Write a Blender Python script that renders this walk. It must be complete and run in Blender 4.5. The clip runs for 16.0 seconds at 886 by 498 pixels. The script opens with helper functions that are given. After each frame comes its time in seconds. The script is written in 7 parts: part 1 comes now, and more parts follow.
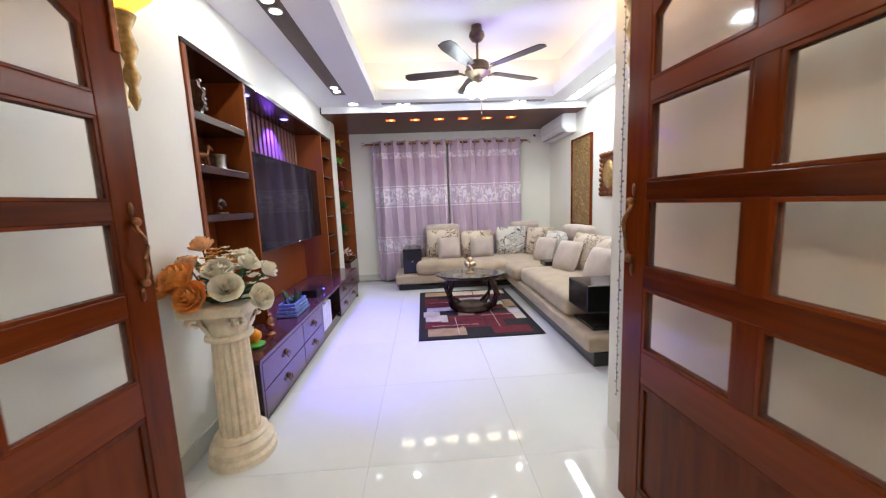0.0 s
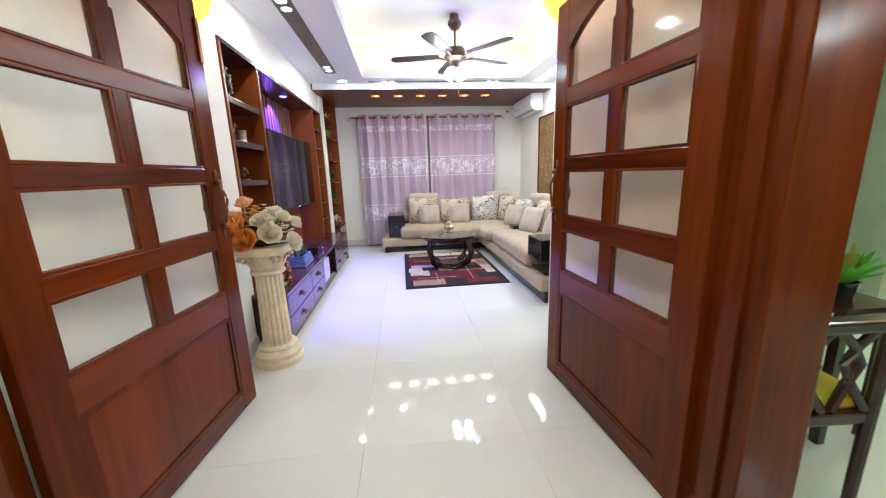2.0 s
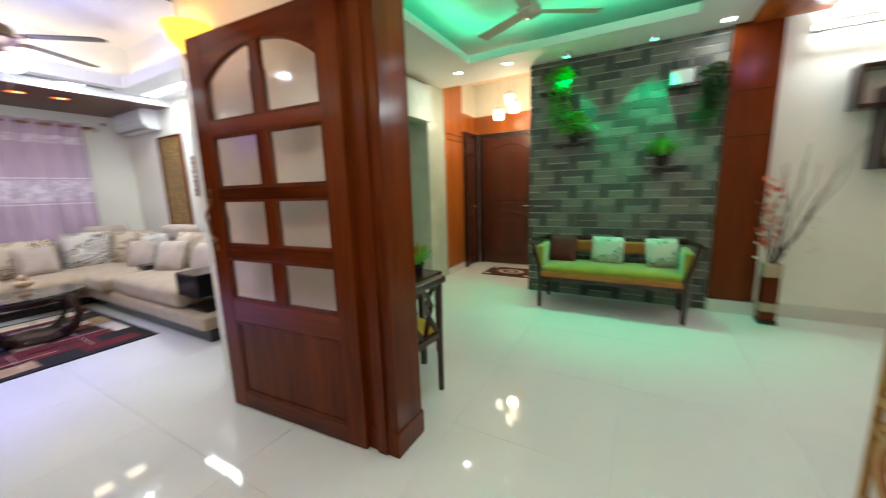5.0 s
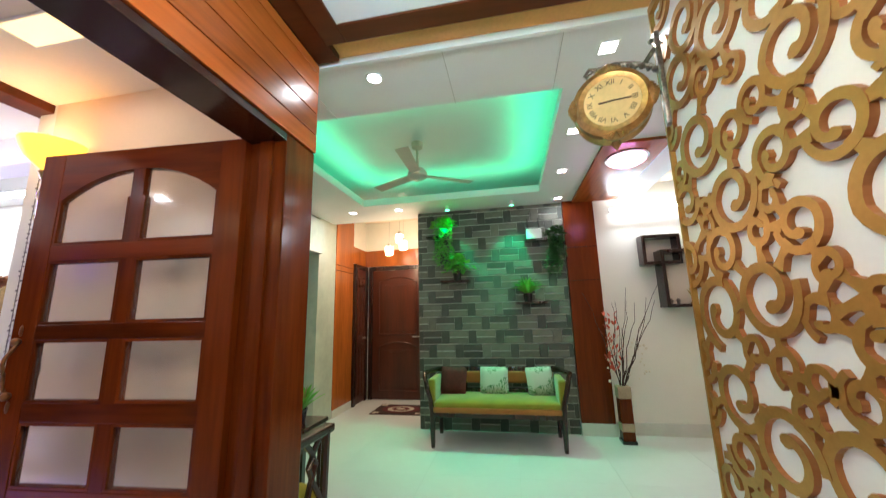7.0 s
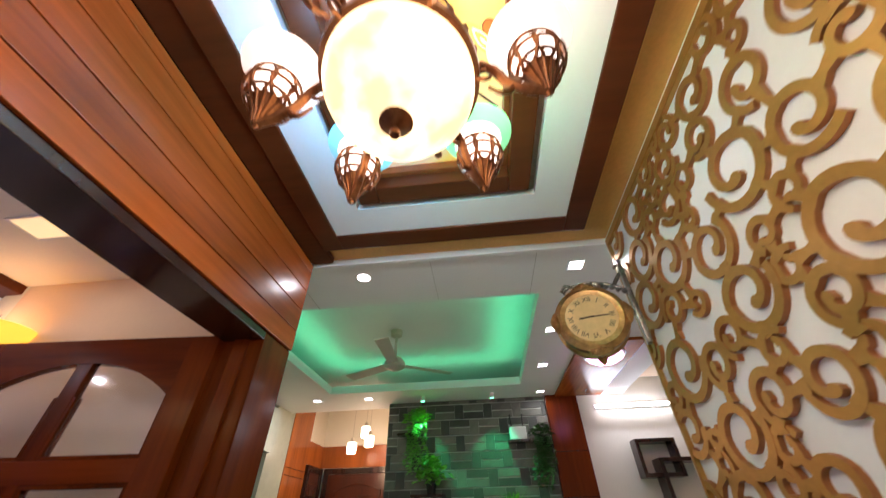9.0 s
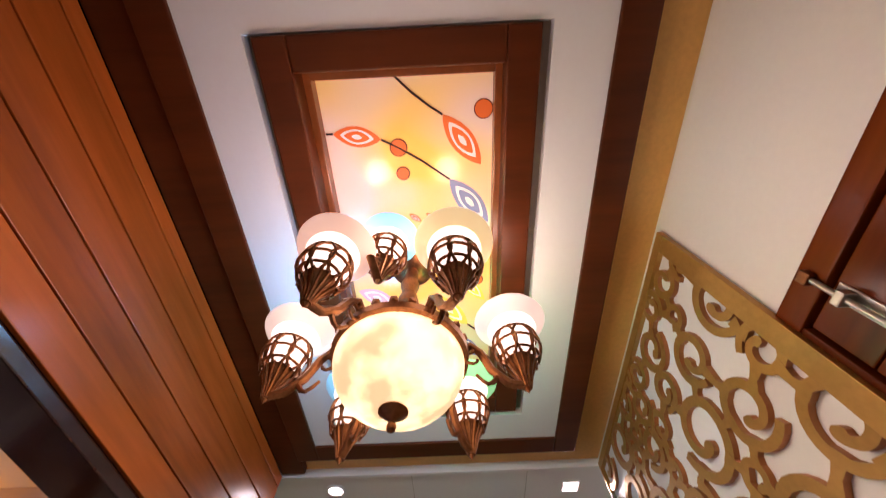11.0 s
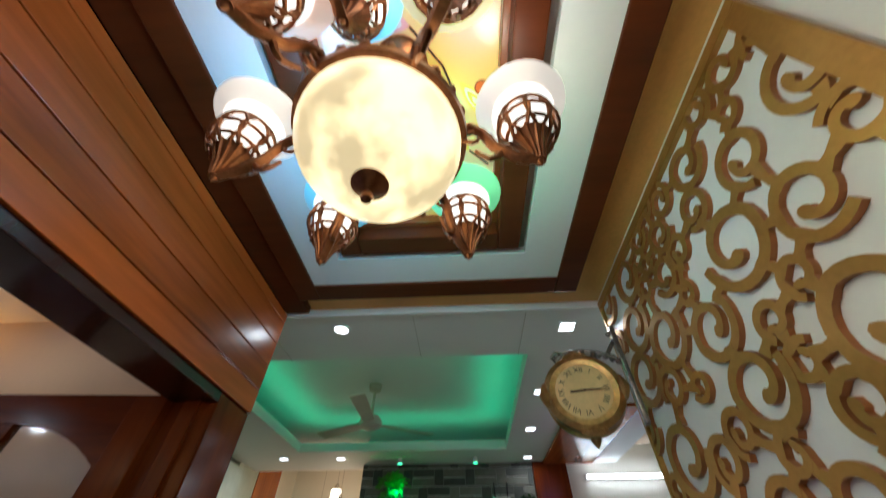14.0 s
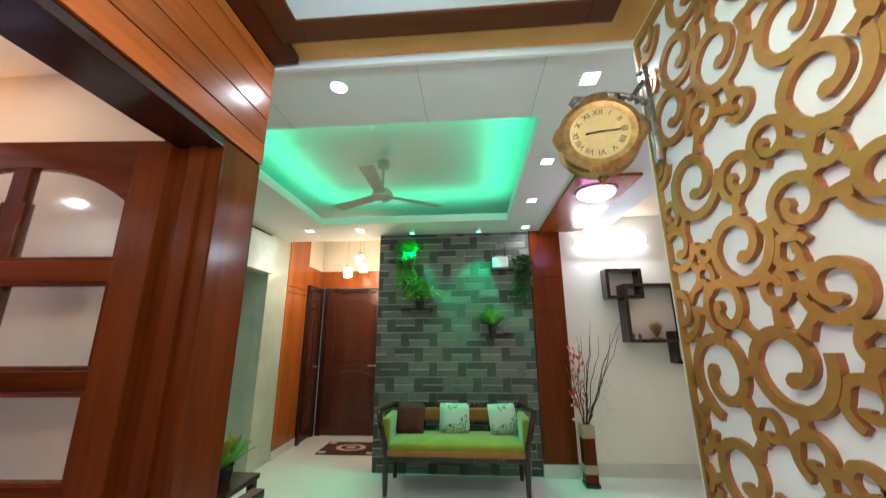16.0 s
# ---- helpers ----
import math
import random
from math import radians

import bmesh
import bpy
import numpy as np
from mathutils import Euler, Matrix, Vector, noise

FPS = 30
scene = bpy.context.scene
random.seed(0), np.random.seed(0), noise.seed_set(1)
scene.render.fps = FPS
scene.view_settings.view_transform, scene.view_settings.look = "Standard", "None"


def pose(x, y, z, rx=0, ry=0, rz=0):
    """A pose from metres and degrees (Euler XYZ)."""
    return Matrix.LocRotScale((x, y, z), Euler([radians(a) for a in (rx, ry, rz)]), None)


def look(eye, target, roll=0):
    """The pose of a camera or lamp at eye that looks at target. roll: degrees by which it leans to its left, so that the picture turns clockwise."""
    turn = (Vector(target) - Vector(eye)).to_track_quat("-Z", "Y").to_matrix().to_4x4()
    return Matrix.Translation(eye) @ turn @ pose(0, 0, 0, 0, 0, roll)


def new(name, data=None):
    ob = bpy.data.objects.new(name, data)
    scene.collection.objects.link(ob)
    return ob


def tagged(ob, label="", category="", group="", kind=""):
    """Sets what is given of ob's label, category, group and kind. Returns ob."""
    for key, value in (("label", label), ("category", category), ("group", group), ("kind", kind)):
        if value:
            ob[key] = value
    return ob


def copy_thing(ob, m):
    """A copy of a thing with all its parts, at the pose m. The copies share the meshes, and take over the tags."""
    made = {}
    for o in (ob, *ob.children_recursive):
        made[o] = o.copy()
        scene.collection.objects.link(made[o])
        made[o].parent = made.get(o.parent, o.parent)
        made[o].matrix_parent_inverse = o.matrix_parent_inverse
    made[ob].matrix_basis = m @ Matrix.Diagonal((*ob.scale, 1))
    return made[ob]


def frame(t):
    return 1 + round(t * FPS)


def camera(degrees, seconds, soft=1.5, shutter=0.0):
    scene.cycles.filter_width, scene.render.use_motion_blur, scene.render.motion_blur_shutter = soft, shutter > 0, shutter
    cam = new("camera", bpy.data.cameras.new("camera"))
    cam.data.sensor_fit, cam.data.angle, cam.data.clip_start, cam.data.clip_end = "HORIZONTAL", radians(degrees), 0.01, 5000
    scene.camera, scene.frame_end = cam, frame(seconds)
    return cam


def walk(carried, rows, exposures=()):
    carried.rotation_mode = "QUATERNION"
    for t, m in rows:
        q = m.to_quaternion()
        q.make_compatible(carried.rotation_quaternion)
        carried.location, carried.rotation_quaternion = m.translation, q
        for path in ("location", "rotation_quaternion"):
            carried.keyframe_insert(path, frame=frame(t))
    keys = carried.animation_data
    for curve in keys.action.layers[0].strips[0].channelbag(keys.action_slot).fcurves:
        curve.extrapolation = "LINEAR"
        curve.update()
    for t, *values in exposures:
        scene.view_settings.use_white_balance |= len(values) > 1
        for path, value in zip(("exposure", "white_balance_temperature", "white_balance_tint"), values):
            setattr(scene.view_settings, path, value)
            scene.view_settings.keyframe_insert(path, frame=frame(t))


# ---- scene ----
cam = camera(103.4, 16.0, soft=1.15, shutter=0.5)
PATH = [
    (0, (0.459, 0.487, 1.302), (0.563, 2.468, 1.043), -2.3),
    (0.5, (0.406, 0.293, 1.298), (0.581, 2.259, 0.974), -3.4),
    (1, (0.39, 0.148, 1.294), (0.64, 2.094, 0.906), -2.6),
    (1.5, (0.391, -0.027, 1.287), (0.579, 1.927, 0.904), -2.4),
    (2, (0.375, -0.169, 1.286), (0.591, 1.775, 0.868), -1.9),
    (2.5, (0.342, -0.225, 1.305), (0.744, 1.703, 0.957), -1.8),
    (3, (0.245, -0.299, 1.292), (1.036, 1.514, 0.993), -2.8),
    (3.5, (0.223, -0.346, 1.294), (1.387, 1.263, 1.058), -2.7),
    (4, (0.241, -0.369, 1.311), (1.523, 1.154, 1.115), -1.0),
    (4.5, (0.247, -0.373, 1.294), (1.673, 1.002, 1.017), 1.0),
    (5, (0.152, -0.331, 1.309), (1.87, 0.636, 0.971), -1.8),
    (5.2, (0.102, -0.324, 1.309), (1.916, 0.452, 0.98), -2.2),
    (7.3, (0.083, -0.288, 1.368), (1.993, 0.054, 1.855), -1.3),
    (7.5, (0.1, -0.29, 1.381), (1.972, 0.071, 1.986), -0.0),
    (8, (0.176, -0.284, 1.425), (1.931, 0.028, 2.331), 0.5),
    (8.5, (0.192, -0.283, 1.467), (1.781, 0.018, 2.644), 2.1),
    (9, (0.067, -0.245, 1.493), (1.625, -0.1, 2.738), -1.4),
    (9.5, (-0.072, -0.237, 1.533), (1.391, -0.22, 2.897), -4.2),
    (10, (-0.155, -0.253, 1.539), (1.128, -0.273, 3.074), -6.4),
    (10.2, (-0.176, -0.259, 1.553), (1.023, -0.265, 3.154), -5.5),
    (12.3, (-0.227, -0.232, 1.619), (0.466, -0.216, 3.495), 0.7),
    (12.5, (-0.213, -0.198, 1.624), (0.564, -0.249, 3.466), -3.7),
    (13, (-0.122, -0.205, 1.61), (0.812, -0.27, 3.378), -5.4),
    (13.5, (0.012, -0.236, 1.612), (1.138, -0.217, 3.265), -2.0),
    (14, (0.096, -0.272, 1.598), (1.498, -0.19, 3.022), 0.1),
    (14.5, (0.154, -0.28, 1.565), (1.753, -0.141, 2.757), 0.7),
    (15, (0.193, -0.271, 1.53), (1.951, -0.132, 2.472), 0.0),
    (15.5, (0.236, -0.254, 1.482), (2.109, -0.114, 2.17), -0.0),
    (16, (0.274, -0.242, 1.452), (2.211, -0.099, 1.929), -0.3),
]
EXPOSURES = [(0.0, -0.1, 6500, 1), (1.2, 0.1, 6500, 0), (2.0, 0.15, 6400, -2), (3.0, -0.05, 6300, -4), (4.2, -0.2, 6400, -2), (5.2, -0.2, 6400, 2), (7.3, -0.15, 6300, 10),
             (8.0, -0.25, 6250, 12), (8.5, -0.65, 6400, 16), (9.0, -1.0, 6700, 22), (9.5, -1.25, 7100, 30), (10.2, -1.55, 7400, 40),
             (12.8, -1.65, 6800, 21), (13.6, -1.85, 6200, 9), (14.5, -1.8, 5900, 5), (15.0, -0.7, 5950, 7), (16.0, -0.2, 6050, 9)]
walk(cam, [(t, look(eye, target, roll)) for t, eye, target, roll in PATH], EXPOSURES)

# ---- light ----
world = bpy.data.worlds.new("world")
scene.world = world
world.use_nodes = True
world.node_tree.nodes["Background"].inputs[0].default_value = (0.9, 0.95, 1.0, 1)
world.node_tree.nodes["Background"].inputs[1].default_value = 0.02


def lamp(name, kind, at, power, colour=(1, 1, 1), size=0.1, target=None, spot=None, size_y=None):
    d = bpy.data.lights.new(name, kind)
    d.energy, d.color = power, colour
    if kind == "AREA":
        d.size = size
        if size_y:
            d.shape, d.size_y = "RECTANGLE", size_y
    else:
        d.shadow_soft_size = size
    if kind == "SPOT":
        d.spot_size, d.spot_blend = radians(spot or 90), 0.6
    ob = new(name, d)
    ob.matrix_world = look(at, target) if target else pose(*at)
    return ob


WARM, COOL, AMBER = (1, 0.62, 0.25), (0.84, 0.90, 1.0), (1, 0.68, 0.32)
# living room: recessed downlights, wall tube, fan lights, cove strips
for x, y in ((-0.45, 2.9), (-0.4, 4.5), (0.2, 5.1), (1.7, 5.1)):
    lamp("downlight_lamp", "AREA", (x, y, 2.57), 9, COOL, 0.07)
lamp("slot_lamp", "AREA", (2.45, 3.9, 2.57), 26, COOL, 0.12, None, None, 2.4)
for k in range(4):
    a = radians(45 + 90 * k)
    lamp("fan_lamp", "POINT", (1.08 + 0.14 * math.cos(a), 4.22 + 0.14 * math.sin(a), 2.36), 6.0, (0.80, 0.89, 1.0), 0.05)
lamp("fan_led_violet", "POINT", (1.25, 4.1, 2.46), 9, (0.25, 0.08, 1.0), 0.03)
for at, sx, sy in (((-0.11, 3.7, 2.73), 0.06, 2.5), ((2.21, 3.7, 2.73), 0.06, 2.5), ((1.05, 5.04, 2.73), 2.1, 0.06)):
    ob = lamp("cove_lamp", "AREA", at, 3.2, AMBER, sx, None, None, sy)
    ob.rotation_euler = (math.pi, 0, 0)
for y in (3.35, 4.3):
    lamp("shelf_blue_lamp", "SPOT", (-0.94, y + 0.02, 2.19), 150, (0.10, 0.06, 1.0), 0.02, (-1.07, y + 0.02, 1.7), 110)
# Added spot with no fixture of its own, for the blue glow on the floor.
lamp("blue_floor_fill", "SPOT", (-0.75, 3.9, 2.13), 200, (0.15, 0.10, 1.0), 0.05, (-0.1, 3.9, 0.0), 75)
for x, y in ((1.32, 2.15), (-0.7, 2.2)):
    lamp("sconce_lamp", "POINT", (x, y, 2.32), 3.2, (1, 0.66, 0.36), 0.05)
lamp("entry_cove_lamp", "AREA", (1.035, 1.57, 2.56), 3.6, (1, 0.86, 0.72), 0.15)
for k in range(6):
    lamp("pelmet_lamp", "AREA", (0.06 + k * 0.345, 5.68, 2.485), 1.2, (1, 0.84, 0.66), 0.2)
# foyer: chandelier and cove round the tray
for i in range(6):
    a = radians(60 * i + 30)
    lamp("bulb_lamp", "POINT", (0.430 + 0.30 * math.cos(a), -0.127 + 0.30 * math.sin(a), 2.41), (9.6, 8.6, 5.5, 5.5, 5.5, 4.6)[i],
         ((1, 0.88, 0.78), (0.12, 1, 0.45), (0.10, 0.55, 1))[(2, 2, 0, 0, 0, 1)[i]], 0.05)
lamp("bowl_lamp", "POINT", (0.430, -0.127, 2.20), 31, (1, 0.84, 0.64), 0.1)
# hall: green strip in the tray, green and white spots, tube, pendants
GREEN = (0.0, 1.0, 0.42)
for at, sx, sy in (((2.26, 0.4, 2.74), 0.2, 1.9), ((3.82, 0.4, 2.74), 0.2, 1.9), ((3.03, -0.54, 2.74), 1.6, 0.2), ((3.03, 1.29, 2.74), 1.6, 0.2)):
    ob = lamp("green_strip", "AREA", at, 3.2, GREEN, sx, None, None, sy)
    ob.rotation_euler = (math.pi, 0, 0)
for y in (0.42, -0.37):
    lamp("green_spot", "SPOT", (4.22, y, 2.61), 85, GREEN, 0.02, (4.34, y, 1.0), 80)
for x, y, p in ((1.76, 0.39, 3), (1.8, -0.86, 3), (2.65, -0.83, 1.2), (3.5, -0.85, 1.2), (4.27, -0.92, 3), (4.2, 1.66, 9)):
    lamp("hall_downlight", "AREA", (x, y, 2.66), p, (0.93, 0.97, 1.0), 0.07)
lamp("hall_tube_lamp", "AREA", (4.38, -1.95, 2.45), 12, COOL, 0.9, (3.0, -1.95, 1.0), None, 0.1)
lamp("pendant_lamp", "POINT", (5.2, 1.3, 2.15), 30, (1, 0.72, 0.44), 0.08)
lamp("violet_lamp", "POINT", (3.2, -1.35, 2.55), 4, (1.0, 0.3, 0.9), 0.1)


# ---- materials ----
def mat(name, base, rough=0.5, metal=0.0, var=0.12, scale=6.0, bump=0.0, fine=60.0, stretch=(1, 1, 1), emit=None, power=0.0, coat=0.0, piece=0.0, sheen=0.0, spec=0.4):
    m = bpy.data.materials.new(name)
    m.use_nodes = True
    nt = m.node_tree
    N, L = nt.nodes, nt.links
    b = N["Principled BSDF"]
    b.inputs["Roughness"].default_value, b.inputs["Metallic"].default_value = rough, metal
    b.inputs["Coat Weight"].default_value = coat
    b.inputs["Specular IOR Level"].default_value = spec
    b.inputs["Coat Roughness"].default_value = 0.12
    b.inputs["Sheen Weight"].default_value = sheen
    co = N.new("ShaderNodeTexCoord")
    mp = N.new("ShaderNodeMapping")
    mp.inputs["Scale"].default_value = stretch
    L.new(co.outputs["Object"], mp.inputs["Vector"])
    n1, n2 = N.new("ShaderNodeTexNoise"), N.new("ShaderNodeTexNoise")
    n1.inputs["Scale"].default_value, n2.inputs["Scale"].default_value = scale, fine
    n1.inputs["Detail"].default_value, n2.inputs["Detail"].default_value = 4, 3
    for n in (n1, n2):
        L.new(mp.outputs[0], n.inputs["Vector"])
    add = N.new("ShaderNodeMath")
    add.operation = "MULTIPLY_ADD"
    L.new(n2.outputs[0], add.inputs[0])
    add.inputs[1].default_value = 0.45
    L.new(n1.outputs[0], add.inputs[2])
    last = add.outputs[0]
    if piece:
        oi = N.new("ShaderNodeObjectInfo")
        ad = N.new("ShaderNodeMath")
        ad.operation = "MULTIPLY_ADD"
        L.new(oi.outputs["Random"], ad.inputs[0])
        ad.inputs[1].default_value = piece
        L.new(last, ad.inputs[2])
        last = ad.outputs[0]
    ramp = N.new("ShaderNodeMapRange")
    ramp.inputs[1].default_value, ramp.inputs[2].default_value = 0.52, 0.95 + piece
    L.new(last, ramp.inputs[0])
    mix = N.new("ShaderNodeMix")
    mix.data_type = "RGBA"
    L.new(ramp.outputs[0], mix.inputs[0])
    mix.inputs[6].default_value = (*[c * (1 - var) for c in base], 1)
    mix.inputs[7].default_value = (*[min(1, c * (1 + var)) for c in base], 1)
    L.new(mix.outputs[2], b.inputs["Base Color"])
    if bump:
        bp = N.new("ShaderNodeBump")
        bp.inputs["Strength"].default_value, bp.inputs["Distance"].default_value = bump, 0.004
        L.new(add.outputs[0], bp.inputs["Height"])
        L.new(bp.outputs[0], b.inputs["Normal"])
    if emit:
        b.inputs["Emission Color"].default_value, b.inputs["Emission Strength"].default_value = (*emit, 1), power
    return m


PAINT = mat("cream_paint", (0.80, 0.775, 0.69), 0.55, var=0.03, scale=2, bump=0.05)
CEIL = mat("ceiling_paint", (0.82, 0.82, 0.82), 0.6, var=0.02, scale=2, bump=0.03)
PEACH = mat("peach_paint", (0.80, 0.62, 0.47), 0.55, var=0.03, scale=2, bump=0.05)
TILE = mat("polished_floor_tile", (0.73, 0.73, 0.72), 0.035, var=0.03, scale=1.5, fine=14, piece=0.15)
GROUT = mat("grout", (0.55, 0.54, 0.52), 0.8, var=0.1)
SKIRT = mat("skirting_tile", (0.62, 0.61, 0.55), 0.25, var=0.06, scale=5)
WOOD = mat("red_brown_varnished_wood", (0.122, 0.0205, 0.003), 0.17, var=0.60, scale=5, fine=38, bump=0.10, stretch=(1, 1, 0.09), piece=0.2, spec=0.16)
WOODX = mat("red_brown_varnished_boards", (0.36, 0.076, 0.013), 0.26, var=0.65, scale=5, fine=38, bump=0.12, stretch=(0.09, 1, 1), coat=0.04, piece=0.35, spec=0.28)
WOODR = mat("red_brown_varnished_rails", (0.122, 0.0205, 0.003), 0.17, var=0.60, scale=5, fine=38, bump=0.10, stretch=(0.09, 1, 1), piece=0.2, spec=0.22)
WOODY = mat("red_brown_wood_lengthwise", (0.10, 0.022, 0.006), 0.3, var=0.40, scale=5, fine=38, bump=0.1, stretch=(1, 0.09, 1), piece=0.2, spec=0.22)
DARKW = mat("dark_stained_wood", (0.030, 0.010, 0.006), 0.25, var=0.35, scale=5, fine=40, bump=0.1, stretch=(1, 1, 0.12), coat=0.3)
ORANGEW = mat("orange_brown_veneer", (0.22, 0.055, 0.012), 0.3, var=0.22, scale=4, fine=40, bump=0.06, stretch=(1, 1, 0.1), coat=0.2)
CORRW = mat("bright_orange_brown_veneer", (0.36, 0.095, 0.014), 0.22, var=0.3, scale=4, fine=40, bump=0.05, stretch=(1, 1, 0.1), coat=0.2)
BLACK = mat("black_lacquer", (0.012, 0.011, 0.011), 0.18, var=0.2, coat=0.3)
GOLD = mat("gold_paint", (0.45, 0.23, 0.06), 0.32, 0.5, var=0.15, scale=4, bump=0.05)
GOLDEDGE = mat("bronze_cut_edge", (0.38, 0.15, 0.05), 0.42, 0.4, var=0.15)
BRONZE = mat("antique_bronze", (0.26, 0.105, 0.045), 0.3, 0.85, var=0.35, scale=30, bump=0.2, fine=150)
STEEL = mat("brushed_steel", (0.5, 0.48, 0.44), 0.3, 0.9, var=0.1)
PALETILE = mat("pale_marble_tile", (0.47, 0.51, 0.42), 0.2, var=0.10, scale=3, fine=14)
WHITEP = mat("white_plastic", (0.82, 0.82, 0.80), 0.35, var=0.03)


def glow(name, colour, power):
    return mat(name, colour, 0.5, var=0.02, emit=colour, power=power)


G_WHITE = glow("lit_white_diffuser", (0.95, 0.97, 1.0), 14)
G_GREEN = glow("lit_green_lens", (0.1, 1.0, 0.45), 10)
G_BLUE = glow("lit_blue_lens", (0.12, 0.1, 1.0), 12)
G_ORANGE = glow("lit_orange_recess", (1.0, 0.2, 0.02), 2.2)
G_WARM = glow("lit_warm_panel", (1.0, 0.75, 0.4), 1.6)


def glass_mat(name, colour=(1, 1, 1), rough=0.0, mixin=0.0):
    m = bpy.data.materials.new(name)
    m.use_nodes = True
    b = m.node_tree.nodes["Principled BSDF"]
    b.inputs["Base Color"].default_value = (*colour, 1)
    b.inputs["Roughness"].default_value = rough
    b.inputs["Transmission Weight"].default_value = 1.0 - mixin
    b.inputs["IOR"].default_value = 1.45
    return m


GLASS = glass_mat("clear_glass", (0.95, 0.97, 0.96), 0.02)
FROST = glass_mat("hazy_door_glass", (0.985, 0.965, 0.95), 0.07, 0.04)


# ---- building helpers ----
def B():
    return bmesh.new()


def box(bm, x0, x1, y0, y1, z0, z1, bevel=0.0):
    r = bmesh.ops.create_cube(bm, size=1.0, matrix=Matrix.Translation(((x0 + x1) / 2, (y0 + y1) / 2, (z0 + z1) / 2)) @ Matrix.Diagonal((abs(x1 - x0), abs(y1 - y0), abs(z1 - z0), 1)))
    if bevel:
        es = list({e for v in r["verts"] for e in v.link_edges})
        bmesh.ops.bevel(bm, geom=es, offset=bevel, segments=2, affect="EDGES", profile=0.6)
    return bm


def cyl(bm, x, y, z0, z1, r0, r1=None, n=24, axis="z"):
    m = Matrix.Translation((x, y, (z0 + z1) / 2))
    bmesh.ops.create_cone(bm, cap_ends=True, segments=n, radius1=r0, radius2=r0 if r1 is None else r1, depth=abs(z1 - z0), matrix=m)
    return bm


def lathe(bm, profile, n=32, at=(0, 0, 0), m=None):
    """Turn a profile of (radius, height) about z."""
    m = m or Matrix.Translation(at)
    rings = []
    for r, z in profile:
        rings.append([bm.verts.new(m @ Vector((r * math.cos(2 * math.pi * i / n), r * math.sin(2 * math.pi * i / n), z))) for i in range(n)])
    for a, b in zip(rings, rings[1:]):
        for i in range(n):
            bm.faces.new((a[i], a[(i + 1) % n], b[(i + 1) % n], b[i]))
    if profile[0][0] > 1e-4:
        bm.faces.new(rings[0][::-1])
    if profile[-1][0] > 1e-4:
        bm.faces.new(rings[-1])
    return bm


def tube(bm, pts, r, n=8, r1=None):
    """A round bar along points."""
    pts = [Vector(p) for p in pts]
    rings = []
    up = Vector((0.13, 0.21, 0.97))
    for i, p in enumerate(pts):
        d = (pts[min(i + 1, len(pts) - 1)] - pts[max(i - 1, 0)]).normalized()
        u = d.cross(up)
        if u.length < 1e-3:
            u = d.cross(Vector((1, 0, 0)))
        u.normalize()
        w = d.cross(u)
        k = i / max(1, len(pts) - 1)
        rr = r if r1 is None else r + (r1 - r) * k
        rings.append([bm.verts.new(p + (u * math.cos(2 * math.pi * j / n) + w * math.sin(2 * math.pi * j / n)) * rr) for j in range(n)])
    for a, b in zip(rings, rings[1:]):
        for j in range(n):
            bm.faces.new((a[j], a[(j + 1) % n], b[(j + 1) % n], b[j]))
    bm.faces.new(rings[0][::-1])
    bm.faces.new(rings[-1])
    return bm


def link(name, bm, material, smooth=False):
    bmesh.ops.recalc_face_normals(bm, faces=bm.faces)
    me = bpy.data.meshes.new(name)
    bm.to_mesh(me)
    bm.free()
    me.materials.append(material)
    if smooth:
        me.polygons.foreach_set("use_smooth", [True] * len(me.polygons))
        me.set_sharp_from_angle(angle=radians(40))
    return new(name, me)


def part(name, bm, material, parent, label="", smooth=False):
    ob = link(name, bm, material, smooth)
    ob.parent = parent
    if label:
        ob["label"] = label
    return ob


def thing(name, label, category, at=(0, 0, 0), group="", rz=0.0):
    ob = new(name)
    ob.empty_display_size = 0.05
    ob.matrix_world = pose(*at, 0, 0, rz)
    return tagged(ob, label, category, group)


def struct(name, bm, material, label="", smooth=False):
    return tagged(link(name, bm, material, smooth), label or name.replace("_", " "), name.split("_")[0], "", "structure")


def piece(name, data, parent, m):
    """One more object on shared mesh data."""
    ob = new(name, data)
    ob.parent = parent
    ob.matrix_local = m
    return ob


def mesh_of(name, bm, material, smooth=False):
    ob = link(name, bm, material, smooth)
    me = ob.data
    bpy.data.objects.remove(ob)
    return me


# ---- structure ----
# plan: living room x -0.8..2.7, y 0.83..6.6; foyer x -0.75..1.6, y -1..0.64; hall x 1.6..4.5, corridor beyond
XL, XR, YB = -0.80, 2.70, 6.60
floor = struct("floor", box(B(), -1.4, 8.2, -4.2, 6.9, -0.12, -0.012), GROUT, "white polished porcelain tile floor, glossy")
tile = mesh_of("floor_tile", box(B(), -0.3993, 0.3993, -0.3993, 0.3993, -0.012, 0.0), TILE)
for i in range(-3, 10):
    for j in range(-6, 8):
        piece("floor_tile", tile, floor, Matrix.Translation((0.925 + 0.8 * (i - 0.5), 0.515 + 0.8 * (j - 0.5), 0)))

struct("wall_north", box(B(), -1.3, 2.9, YB, YB + 0.15, 0, 3.2), PAINT, "plain cream painted wall behind the curtains")
struct("wall_east", box(B(), XR, XR + 0.12, 2.3, YB, 0, 3.2), PAINT, "cream painted living room wall")
